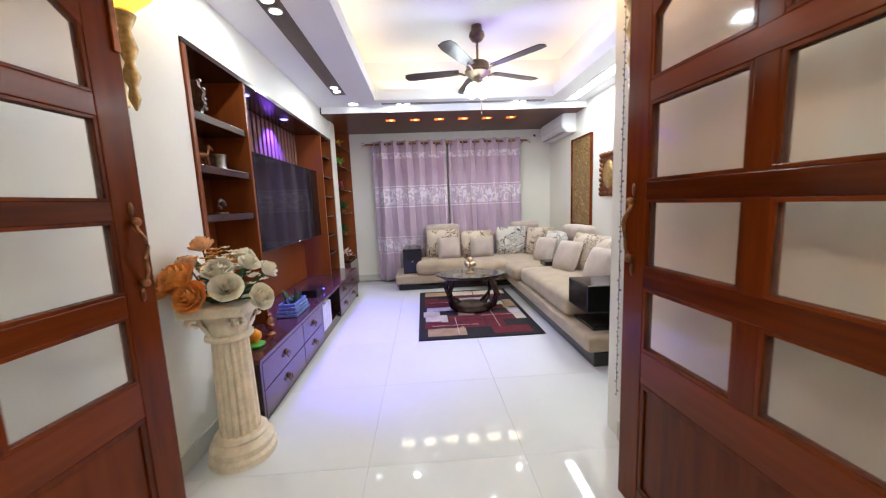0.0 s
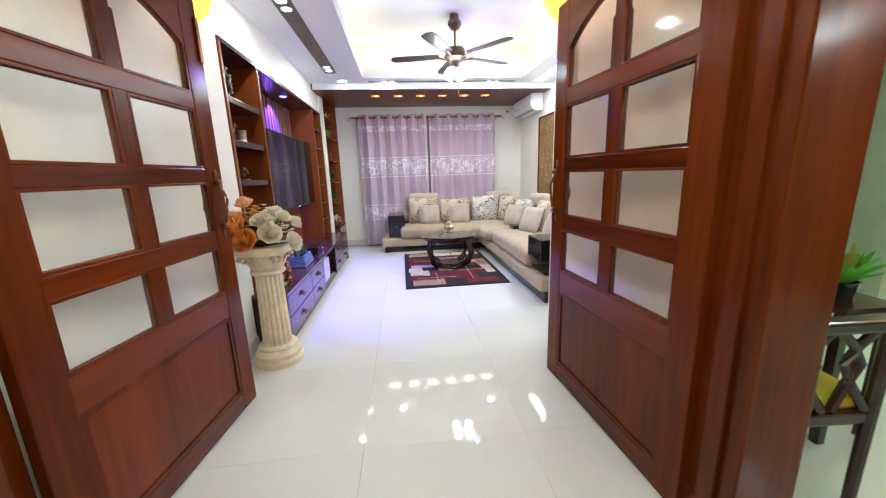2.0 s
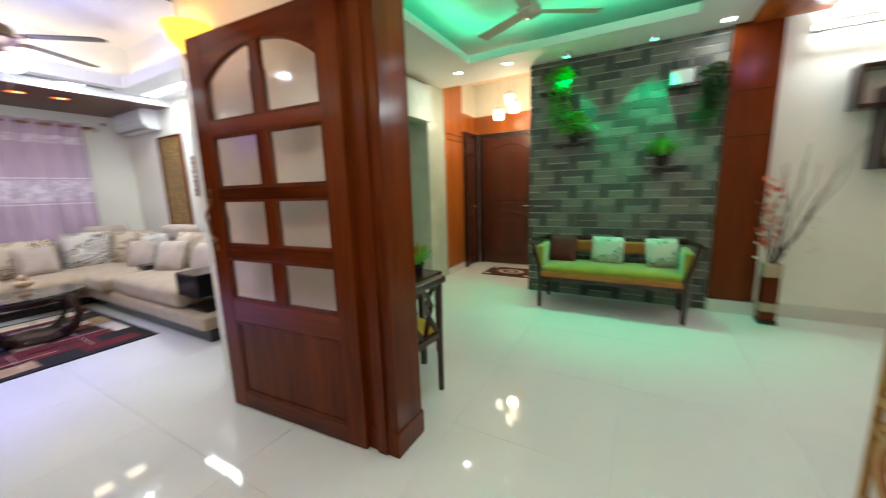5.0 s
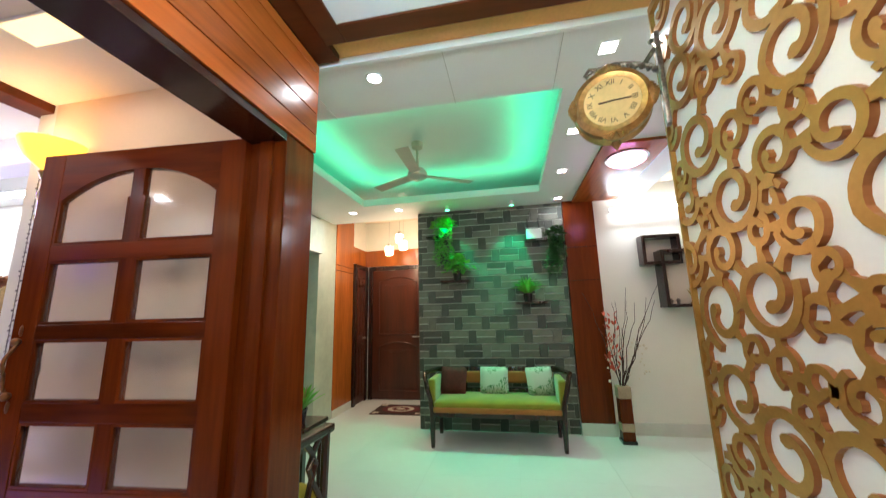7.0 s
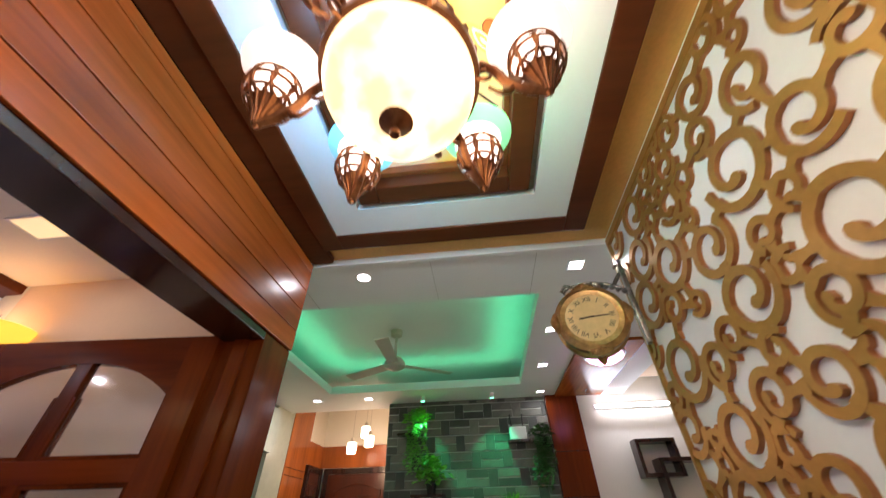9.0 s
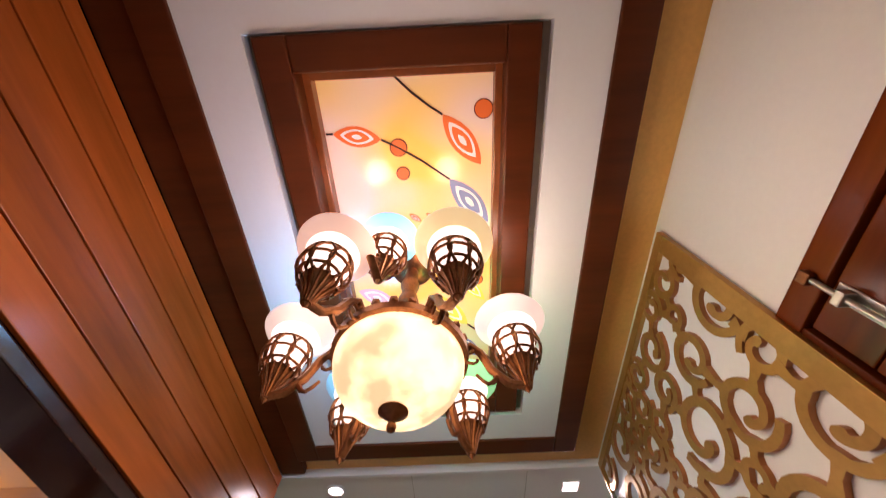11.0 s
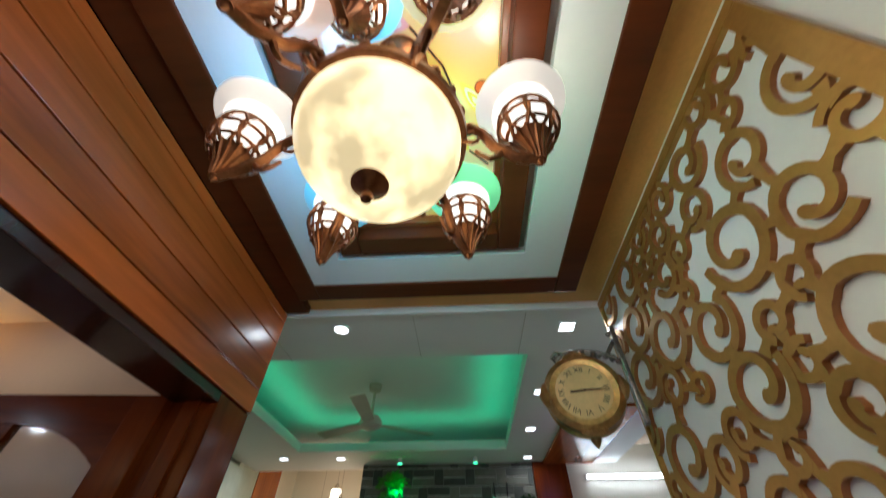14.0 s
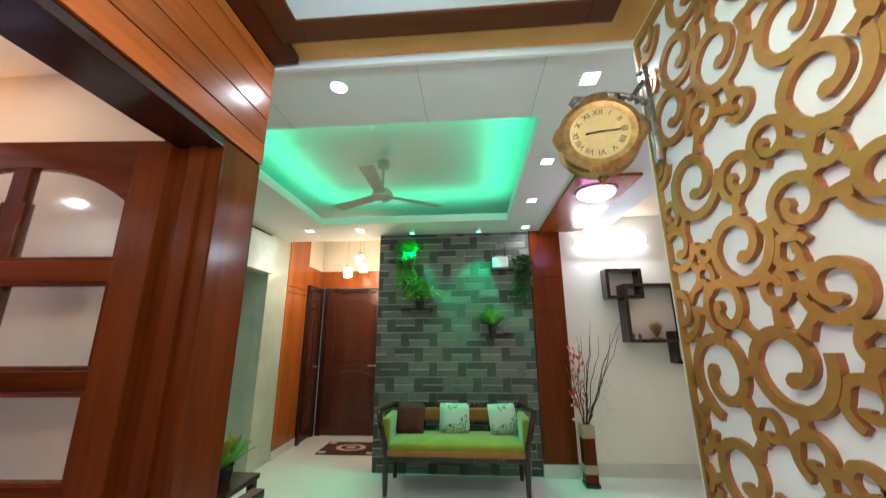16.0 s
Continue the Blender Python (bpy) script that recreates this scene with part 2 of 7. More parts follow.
# left wall with the recess of the shelf unit
w = B()
box(w, XL - 0.4, XL, 0.83, 2.56, 0, 3.2)
box(w, XL - 0.4, XL, 2.56, 5.62, 2.25, 3.2)
box(w, XL - 0.4, XL + 0.02, 5.62, 5.86, 0, 3.2)
box(w, XL - 0.4, XL - 0.32, 2.56, 5.62, 0, 2.25)
box(w, XL - 0.4, XL - 0.30, 5.86, YB, 0, 3.2)
struct("wall_west", w, PAINT, "cream painted wall with a recess for built-in shelves")
# short wall behind the open door, and its return
struct("wall_doorside", box(B(), 1.46, 1.585, 0.83, 2.18, 0, 2.69), PEACH, "peach painted short wall beside the open door")
struct("wall_return", box(B(), 1.46, 2.82, 2.18, 2.30, 0, 3.2), PAINT, "cream painted return wall")
# partition with the double door: head clad with boards
struct("wall_partition", box(B(), -0.95, 1.56, 0.665, 0.83, 2.16, 2.95), PEACH, "partition wall above the double door")
struct("wall_partition_west", box(B(), -1.2, -0.95, 0.665, 0.83, 0, 2.95), PAINT, "partition wall beside the double door")
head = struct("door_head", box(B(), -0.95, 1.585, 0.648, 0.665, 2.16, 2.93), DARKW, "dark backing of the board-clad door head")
z = 2.165
for h in (0.10, 0.115, 0.115, 0.115, 0.055):
    part("board", box(B(), -0.95, 1.588, 0.632, 0.648, z, z + h - 0.005, 0.003), WOODX, head)
    z += h
# door frame
frame_r = struct("door_frame", box(B(), 1.368, 1.588, 0.64, 0.82, 0.0, 2.16, 0.006), WOOD, "red-brown varnished wooden door post")
part("plinth", box(B(), 1.362, 1.594, 0.632, 0.82, 0.0, 0.13, 0.004), WOOD, frame_r)
part("rebate", box(B(), 1.352, 1.368, 0.70, 0.76, 0.0, 2.14, 0.003), WOOD, frame_r)
frame_l = struct("door_frame", box(B(), -0.95, -0.735, 0.64, 0.82, 0.0, 2.16, 0.006), WOOD, "red-brown varnished wooden door post")
part("rebate", box(B(), -0.735, -0.72, 0.70, 0.76, 0.0, 2.14, 0.003), WOOD, frame_l)
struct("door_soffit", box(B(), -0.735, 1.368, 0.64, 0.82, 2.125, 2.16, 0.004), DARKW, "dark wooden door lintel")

# living room ceiling: low band round a raised tray, wooden pelmet at the window, low entry part
ZB, ZT = 2.58, 3.05
TX0, TX1, TY0, TY1 = -0.06, 2.16, 2.42, 5.0
c = B()
box(c, -1.2, TX0 - 0.12, 2.34, 5.25, ZB, ZB + 0.10)
box(c, TX1 + 0.12, XR + 0.1, 2.34, 5.25, ZB, ZB + 0.10)
box(c, TX0 - 0.12, TX1 + 0.12, TY1 + 0.10, 5.25, ZB, ZB + 0.10)
for a in ((TX0 - 0.12, TX0, TY0, TY1), (TX1, TX1 + 0.12, TY0, TY1), (TX0 - 0.12, TX1 + 0.12, TY1, TY1 + 0.1)):
    box(c, *a, ZB - 0.0, ZB + 0.13)
struct("ceiling_living_band", c, CEIL, "white dropped ceiling band with downlights")
struct("ceiling_living_tray", box(B(), -1.2, XR + 0.1, 2.3, YB, ZT, ZT + 0.1), CEIL, "white raised tray ceiling with warm cove glow")
struct("ceiling_cove_west", box(B(), TX0 - 0.16, TX0 - 0.12, 2.345, TY1 + 0.14, ZB + 0.10, ZT), CEIL, "white cove side of the ceiling tray")
struct("ceiling_cove_east", box(B(), TX1 + 0.12, TX1 + 0.16, 2.345, TY1 + 0.14, ZB + 0.10, ZT), CEIL, "white cove side of the ceiling tray")
struct("ceiling_cove_north", box(B(), TX0 - 0.12, TX1 + 0.12, TY1 + 0.10, TY1 + 0.14, ZB + 0.10, ZT), CEIL, "white cove side of the ceiling tray")
struct("ceiling_cove_south", box(B(), TX0 - 0.12, TX1 + 0.12, 2.345, 2.385, ZB + 0.10, ZT), CEIL, "white cove side of the ceiling tray")
struct("ceiling_entry", box(B(), -1.2, 1.46, 0.83, 2.2, ZB, ZB + 0.1), PAINT, "cream flat ceiling above the doors")
struct("ceiling_beam", box(B(), -1.2, XR + 0.1, 2.2, 2.34, ZB - 0.05, ZB + 0.12, 0.004), WOODY, "red-brown wooden ceiling beam")
struct("trim_pelmet_fascia", box(B(), XL + 0.02, XR, 5.228, 5.248, 2.497, 2.579), CEIL, "white fascia along the wooden pelmet")
soff = struct("ceiling_pelmet", box(B(), XL - 0.3, XR, 5.25, YB, 2.50, 2.60, 0.004), WOODY, "wooden pelmet over the window with orange spots")

# foyer
struct("wall_foyer_west", box(B(), -0.9, -0.75, -1.15, 0.64, 0, 2.95), PAINT, "plain cream foyer wall")
struct("wall_screen_board", box(B(), 0.302, 1.568, -0.985, -0.981, 0.002, 2.653), WHITEP, "white board behind the gold fretwork")
w = B()
box(w, 0.33, 1.62, -1.12, -0.985, 0, 2.95)
box(w, -0.75, 0.33, -1.12, -0.985, 2.21, 2.95)
struct("wall_foyer_south", w, PAINT, "white painted wall behind a gold fretwork screen")
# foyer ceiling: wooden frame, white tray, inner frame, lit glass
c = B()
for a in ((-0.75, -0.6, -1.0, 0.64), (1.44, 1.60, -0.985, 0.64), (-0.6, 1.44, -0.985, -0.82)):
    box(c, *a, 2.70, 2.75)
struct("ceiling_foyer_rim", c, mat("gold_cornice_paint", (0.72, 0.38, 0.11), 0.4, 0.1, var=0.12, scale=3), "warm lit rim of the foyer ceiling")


def rect_frame(bm, x0, x1, y0, y1, w, z0, z1, bev=0.006):
    box(bm, x0, x1, y0, y0 + w, z0, z1, bev)
    box(bm, x0, x1, y1 - w, y1, z0, z1, bev)
    box(bm, x0, x0 + w, y0 + w, y1 - w, z0, z1, bev)
    box(bm, x1 - w, x1, y0 + w, y1 - w, z0, z1, bev)
    return bm


struct("trim_ceiling_frame", box(rect_frame(B(), -0.59, 1.45, -0.83, 0.515, 0.105, 2.645, 2.72), -0.75, 1.58, 0.515, 0.635, 2.665, 2.72, 0.004), WOODY, "red-brown moulded wooden ceiling frame")
struct("ceiling_foyer_tray", rect_frame(B(), -0.49, 1.35, -0.73, 0.42, 0.17, 2.655, 2.69, 0), CEIL, "white flat ceiling tray")
struct("trim_inner_frame", rect_frame(B(), -0.315, 1.145, -0.53, 0.225, 0.09, 2.645, 2.74), WOODY, "red-brown wooden frame of the glass ceiling panel")
struct("ceiling_slab", box(B(), -0.9, 1.62, -1.1, 0.66, 2.90, 3.0), CEIL, "plain ceiling slab")

# hall
struct("wall_hall_north", box(B(), 1.585, 3.1, 2.18, 2.30, 0, 2.95), PALETILE, "pale marble tiled hall wall")
struct("wall_hall_east", box(B(), 4.52, 4.68, -4.0, 0.86, 0, 2.95), PAINT, "white painted hall wall behind the bench")
struct("wall_hall_south", box(B(), 1.4, 4.7, -4.1, -4.0, 0, 2.95), PAINT, "plain white far hall wall")
struct("wall_hall_west", box(B(), 1.5, 1.62, -4.0, -1.12, 0, 2.95), PAINT, "plain white hall wall")
c = B()
box(c, 1.62, 2.10, -0.98, 2.2, 2.68, 2.76)
box(c, 3.98, 4.68, -0.98, 2.2, 2.68, 2.76)
box(c, 2.10, 3.98, -0.98, -0.68, 2.68, 2.76)
box(c, 2.10, 3.98, 1.42, 2.2, 2.68, 2.76)
box(c, 1.62, 4.68, -1.9, -0.98, 2.68, 2.76)
struct("ceiling_hall_band", c, CEIL, "white dropped hall ceiling with downlights")
struct("ceiling_hall_tray", box(B(), 1.5, 4.7, -4.0, 2.3, 2.93, 3.0), CEIL, "raised hall ceiling tray lit green")
# alcove and corridor
for a in ((4.30, 4.76, 2.18, 2.30, 0, 2.95), (3.1, 4.30, 2.12, 2.30, 2.18, 2.62), (3.1, 4.30, 2.70, 2.80, 0, 2.95), (4.302, 4.40, 2.302, 2.80, 0, 2.95), (3.0, 3.098, 2.302, 2.80, 0, 2.95)):
    struct("wall_alcove", box(B(), *a), PALETILE, "pale marble tiled alcove wall")
struct("wall_corridor_north", box(B(), 5.3, 7.0, 2.20, 2.30, 2.20, 3.1), PAINT, "corridor wall over the doors")
struct("wall_corridor_end", box(B(), 6.6, 6.75, 0.3, 2.3, 0, 3.1), PAINT, "corridor end wall")
struct("wall_corridor_south", box(B(), 4.68, 6.7, 0.3, 0.42, 0, 3.1), PAINT, "plain corridor wall")
struct("ceiling_corridor", box(B(), 4.6, 6.8, 0.3, 2.4, 3.0, 3.1), PEACH, "peach corridor ceiling")


# ---- shared makers ----
def pillow_bm(w, h, t, n=10):
    bm = B()
    rows = {}
    for s in (1, -1):
        for i in range(n + 1):
            for j in range(n + 1):
                u, v = 2 * i / n - 1, 2 * j / n - 1
                edge = i in (0, n) or j in (0, n)
                k = 1 - 0.07 * (abs(u) ** 2) * (1 - abs(v)) - 0.0
                k2 = 1 - 0.07 * (abs(v) ** 2) * (1 - abs(u))
                y = 0 if edge else s * t / 2 * ((1 - u ** 4) * (1 - v ** 4)) ** 0.55
                if edge and s < 0:
                    rows[s, i, j] = rows[1, i, j]
                else:
                    rows[s, i, j] = bm.verts.new((u * w / 2 * k2, y, v * h / 2 * k))
    for s in (1, -1):
        for i in range(n):
            for j in range(n):
                bm.faces.new((rows[s, i, j], rows[s, i + 1, j], rows[s, i + 1, j + 1], rows[s, i, j + 1]))
    return bm


def soft_box(bm, x0, x1, y0, y1, z0, z1, r=0.05, crown=0.02):
    """An upholstered block with round edges and a crowned top."""
    b2 = B()
    bmesh.ops.create_cube(b2, size=2.0)
    bmesh.ops.subdivide_edges(b2, edges=b2.edges[:], cuts=11, use_grid_fill=True)
    half = Vector(((x1 - x0) / 2, (y1 - y0) / 2, (z1 - z0) / 2))
    mid = Vector(((x0 + x1) / 2, (y0 + y1) / 2, (z0 + z1) / 2))
    r = min(r, 0.98 * min(half))
    for v in b2.verts:
        u = Vector([math.sin(c * math.pi / 2) for c in v.co])
        p = Vector([a * b for a, b in zip(u, half)])
        core = Vector([max(-(h - r), min(h - r, a)) for a, h in zip(p, half)])
        off = p - core
        if off.length > 1e-6:
            p = core + off.normalized() * r
        if u.z > 0:
            p.z += crown * u.z * (1 - u.x ** 4) * (1 - u.y ** 4)
        v.co = mid + p
    me = bpy.data.meshes.new("tmp")
    b2.to_mesh(me)
    b2.free()
    bm.from_mesh(me)
    bpy.data.meshes.remove(me)
    return bm


def leaf_blade(bm, root, tip, width, droop=0.2, n=4):
    """A narrow bent leaf from root to tip."""
    root, tip = Vector(root), Vector(tip)
    d = tip - root
    side = d.cross(Vector((0, 0, 1)))
    if side.length < 1e-4:
        side = Vector((1, 0, 0))
    side.normalize()
    prev = None
    for i in range(n + 1):
        k = i / n
        p = root + d * k + Vector((0, 0, -droop * d.length * k * k + droop * 0.5 * d.length * k))
        w = width * math.sin(math.pi * (0.08 + 0.92 * k)) * 0.5
        a, b = bm.verts.new(p - side * w), bm.verts.new(p + side * w)
        m = bm.verts.new(p + Vector((0, 0, -w * 0.35)))
        if prev:
            bm.faces.new((prev[0], a, m, prev[2]))
            bm.faces.new((prev[2], m, b, prev[1]))
        prev = (a, b, m)
    return bm


def rose_bm(r, seed, open_=1.0):
    rnd = random.Random(seed)
    bm = B()
    for ring, (count, rad, lean, ht) in enumerate(((3, 0.15, 0.05, 1.0), (4, 0.30, 0.10, 1.0), (5, 0.46, 0.18, 0.96), (6, 0.62, 0.32 * open_, 0.88), (7, 0.76, 0.55 * open_, 0.72))):
        for k in range(count):
            a0 = 2 * math.pi * (k + 0.37 * ring) / count + rnd.uniform(-0.2, 0.2)
            span = 2 * math.pi / count * 1.05
            grid = []
            for i in range(5):
                row = []
                for j in range(5):
                    a = a0 + span * (j / 4 - 0.5) * 1.3
                    t = i / 4
                    rr = r * (rad * (0.25 + 0.75 * math.sin(min(1, t * 1.1) * 1.57)) + lean * 0.32 * t ** 3)
                    zz = r * (ht * t * (1 - 0.22 * ((j - 2) / 2) ** 2) - 0.18 * lean * t ** 4) - 0.06 * ring * r
                    row.append(bm.verts.new((rr * math.cos(a), rr * math.sin(a), zz + rnd.uniform(-0.02, 0.02) * r)))
                grid.append(row)
            for i in range(4):
                for j in range(4):
                    bm.faces.new((grid[i][j], grid[i][j + 1], grid[i + 1][j + 1], grid[i + 1][j]))
    return bm


LEAF = mat("artificial_green_leaf", (0.14, 0.44, 0.05), 0.4, var=0.45, scale=12, piece=0.3)
LEAFD = mat("dark_green_leaf", (0.03, 0.10, 0.02), 0.5, var=0.4, scale=12, piece=0.3)
BEIGE = mat("beige_velour", (0.42, 0.32, 0.225), 0.85, var=0.14, scale=7, fine=160, bump=0.25, sheen=0.4)
BEIGE2 = mat("pale_beige_cloth", (0.47, 0.385, 0.325), 0.85, var=0.12, scale=9, fine=200, bump=0.25, sheen=0.3)


def floral(name, ground, ink, scale):
    m = mat(name, ground, 0.8, var=0.05, sheen=0.2)
    nt = m.node_tree
    N, L = nt.nodes, nt.links
    b = N["Principled BSDF"]
    old = b.inputs["Base Color"].links[0].from_socket
    co = N.new("ShaderNodeTexCoord")
    nz = N.new("ShaderNodeTexNoise")
    nz.inputs["Scale"].default_value, nz.inputs["Distortion"].default_value, nz.inputs["Detail"].default_value = scale, 2.5, 1.0
    L.new(co.outputs["Object"], nz.inputs["Vector"])
    w = N.new("ShaderNodeMath")
    w.operation = "PINGPONG"
    w.inputs[1].default_value = 0.06
    L.new(nz.outputs[0], w.inputs[0])
    lt = N.new("ShaderNodeMath")
    lt.operation = "LESS_THAN"
    lt.inputs[1].default_value = 0.021
    L.new(w.outputs[0], lt.inputs[0])
    nb = N.new("ShaderNodeTexNoise")
    nb.inputs["Scale"].default_value = scale * 0.6
    L.new(co.outputs["Object"], nb.inputs["Vector"])
    gt = N.new("ShaderNodeMath")
    gt.operation = "GREATER_THAN"
    gt.inputs[1].default_value = 0.47
    L.new(nb.outputs[0], gt.inputs[0])
    mu = N.new("ShaderNodeMath")
    mu.operation = "MULTIPLY"
    L.new(lt.outputs[0], mu.inputs[0])
    L.new(gt.outputs[0], mu.inputs[1])
    mix = N.new("ShaderNodeMix")
    mix.data_type = "RGBA"
    L.new(mu.outputs[0], mix.inputs[0])
    L.new(old, mix.inputs[6])
    mix.inputs[7].default_value = (*ink, 1)
    L.new(mix.outputs[2], b.inputs["Base Color"])
    return m


FLORAL = floral("cream_cloth_with_brown_scrolls", (0.60, 0.50, 0.38), (0.10, 0.045, 0.015), 6)
FLORAL2 = floral("white_cloth_with_grey_sprays", (0.64, 0.60, 0.54), (0.06, 0.045, 0.03), 5)
FLORALG = floral("white_cloth_with_green_leaves", (0.50, 0.52, 0.44), (0.05, 0.16, 0.05), 7)


# ---- double door ----
def door_leaf(label):
    W, H = 1.04, 2.14
    d = thing("double_door_leaf", label, "door", group="leaves of the double door")
    s, T = 0.117, 0.02
    for x0, x1 in ((0, s), (W - s, W)):
        part("stile", box(B(), x0, x1, -T, T, 0.008, H, 0.004), WOOD, d)
    part("mullion", box(B(), W / 2 - 0.032, W / 2 + 0.032, -T + 0.003, T - 0.003, 0.60, 2.04, 0.004), WOOD, d)
    for z0, z1 in ((0.008, 0.11), (0.575, 0.707), (0.954, 1.030), (1.285, 1.351), (1.627, 1.700)):
        part("rail", box(B(), s - 0.002, W - s + 0.002, -T + 0.002, T - 0.002, z0, z1, 0.004), WOODR, d)
    # arched top rail
    bm = B()
    n = 16
    up, lo = [], []
    for i in range(n + 1):
        x = s - 0.002 + (W - 2 * s + 0.004) * i / n
        u = 2 * i / n - 1
        up.append((x, H))
        lo.append((x, 1.90 + 0.14 * (1 - abs(u) ** 2.2)))
    for y in (-T + 0.002, T - 0.002):
        vs = [(bm.verts.new((a[0], y, a[1])), bm.verts.new((b[0], y, b[1]))) for a, b in zip(up, lo)]
        for p, q in zip(vs, vs[1:]):
            bm.faces.new((p[0], q[0], q[1], p[1]))
        if y < 0:
            first = vs
    for i in range(n):
        bm.faces.new((first[i][1], first[i + 1][1], vs[i + 1][1], vs[i][1]))
        bm.faces.new((first[i][0], first[i + 1][0], vs[i + 1][0], vs[i][0]))
    part("top_rail", bm, WOODR, d)
    # glazing beads and panes
    for zi, (z0, z1) in enumerate(((0.707, 0.954), (1.030, 1.285), (1.351, 1.627), (1.700, 2.03))):
        for x0, x1 in ((s, W / 2 - 0.032), (W / 2 + 0.032, W - s)):
            p = part("pane", box(B(), x0 - 0.004, x1 + 0.004, -0.003, 0.003, z0 - 0.004, z1 + 0.004), FROST, d, "hazy clear glass pane")
            p.visible_shadow = False
            bm = B()
            for y in (-0.013, 0.013):
                box(bm, x0, x1, y - 0.004, y + 0.004, z0, z0 + 0.012, 0.002)
                box(bm, x0, x0 + 0.012, y - 0.004, y + 0.004, z0 + 0.012, min(z1, 1.91), 0.002)
                box(bm, x1 - 0.012, x1, y - 0.004, y + 0.004, z0 + 0.012, min(z1, 1.91), 0.002)
                if zi < 3:
                    box(bm, x0 + 0.012, x1 - 0.012, y - 0.004, y + 0.004, z1 - 0.012, z1, 0.002)
            part("glazing_bead", bm, WOOD, d)
    pn = part("lower_panel", box(B(), s - 0.004, W - s + 0.004, -0.009, 0.009, 0.106, 0.579), WOOD, d)
    bm = B()
    for y in (-0.013, 0.013):
        box(bm, s, W - s, y - 0.004, y + 0.004, 0.11, 0.132, 0.003)
        box(bm, s, W - s, y - 0.004, y + 0.004, 0.553, 0.575, 0.003)
        box(bm, s, s + 0.022, y - 0.004, y + 0.004, 0.132, 0.553, 0.003)
        box(bm, W - s - 0.022, W - s, y - 0.004, y + 0.004, 0.132, 0.553, 0.003)
    part("panel_moulding", bm, WOOD, d)
    # pull handles with ornate ends on both faces
    for sy in (-1, 1):
        h = part("handle", tube(B(), [(W - 0.055 + 0.008 * math.sin(k * 1.2), sy * (T + 0.012 + 0.03 * math.sin(math.pi * k / 10)), 1.06 + 0.022 * k) for k in range(11)], 0.007), BRONZE, d, "ornate antique bronze pull handle", True)
        for zz in (1.06, 1.28):
            bm = B()
            bmesh.ops.create_uvsphere(bm, u_segments=12, v_segments=8, radius=0.017, matrix=Matrix.Translation((W - 0.055, sy * (T + 0.016), zz)))
            part("rosette", bm, BRONZE, h, "", True)
            bm = B()
            bmesh.ops.create_uvsphere(bm, u_segments=10, v_segments=6, radius=0.013, matrix=Matrix.Translation((W - 0.055, sy * (T + 0.004), zz + (0.045 if zz > 1.1 else -0.045))) @ Matrix.Diagonal((0.8, 0.4, 1.9, 1)))
            part("finial", bm, BRONZE, h, "", True)
    for zz in (0.25, 1.05, 1.85):
        part("hinge", cyl(B(), -0.004, -T - 0.004, zz, zz + 0.10, 0.008, None, 10), BRONZE, d)
    part("bolt", box(B(), W - 0.03, W - 0.008, -T - 0.012, -T, 1.86, 2.06, 0.003), BRONZE, d, "dark slide bolt")
    return d


leaf_r = door_leaf("open red-brown wooden door leaf with glass panes")
leaf_r.matrix_world = pose(1.352, 0.815, 0, 0, 0, 93.6)
leaf_l = copy_thing(leaf_r, Matrix.Translation((-0.705, 0.815, 0)) @ Matrix.Rotation(radians(83.5), 4, "Z"))

# sconces on the walls by the doors
SHADE_Y = glow("lit_amber_glass_shade", (1.0, 0.55, 0.06), 2.6)
GILT = mat("gilded_resin", (0.45, 0.30, 0.12), 0.35, 0.6, var=0.3, scale=40, bump=0.3)


def sconce(x, y, rz):
    s = thing("wall_sconce", "gilded wall sconce with a lit amber glass bowl", "wall lamp", (x, y, 1.76), "sconces by the doors", rz)
    part("back_plate", box(B(), -0.045, 0.045, -0.005, 0.02, 0.0, 0.30, 0.012), GILT, s)
    part("stem", lathe(B(), [(0.004, -0.02), (0.022, 0.03), (0.014, 0.07), (0.032, 0.12), (0.016, 0.17), (0.036, 0.23), (0.02, 0.30), (0.045, 0.36), (0.02, 0.38)], 20, (0, 0.07, 0)), GILT, s, "", True)
    part("arm", tube(B(), [(0, 0.015, 0.12), (0, 0.04, 0.10), (0, 0.07, 0.12)], 0.01), GILT, s)
    part("shade", lathe(B(), [(0.03, 0.375), (0.06, 0.40), (0.10, 0.44), (0.125, 0.49), (0.135, 0.52), (0.128, 0.52), (0.09, 0.45), (0.025, 0.385)], 28, (0, 0.07, 0)), SHADE_Y, s, "glowing amber glass bowl", True)
    return s


sconce(1.458, 2.02, 90)
sconce(-0.798, 2.10, -90)

# ---- wall unit with shelves, television, console ----
unit = thing("wall_unit", "dark red-brown built-in wall unit with open shelves and slatted panel", "shelving", (XL, 2.5, 0))
U0, U1, UT, UD = 0.065, 3.115, 2.245, 0.30     # from the unit's origin along y
part("back_panel", box(B(), -UD - 0.012, -UD, U0, U1, 0.0, UT), ORANGEW, unit)
for y0 in (U0, 0.70, 2.60, U1 - 0.03):
    part("upright", box(B(), -UD, 0.012, y0, y0 + 0.03, 0.0, UT - 0.03, 0.002), ORANGEW, unit)
part("top_board", box(B(), -UD, 0.014, U0, U1, UT - 0.03, UT, 0.002), DARKW, unit)
for z in (1.88, 1.58, 1.29):
    part("shelf", box(B(), -UD, 0.0, U0 + 0.03, 0.70, z - 0.045, z, 0.003), DARKW, unit)
for z in (1.98, 1.72, 1.46, 1.20, 0.94, 0.70):
    part("shelf", box(B(), -UD, 0.0, 2.63, U1 - 0.03, z - 0.02, z, 0.002), DARKW, unit)
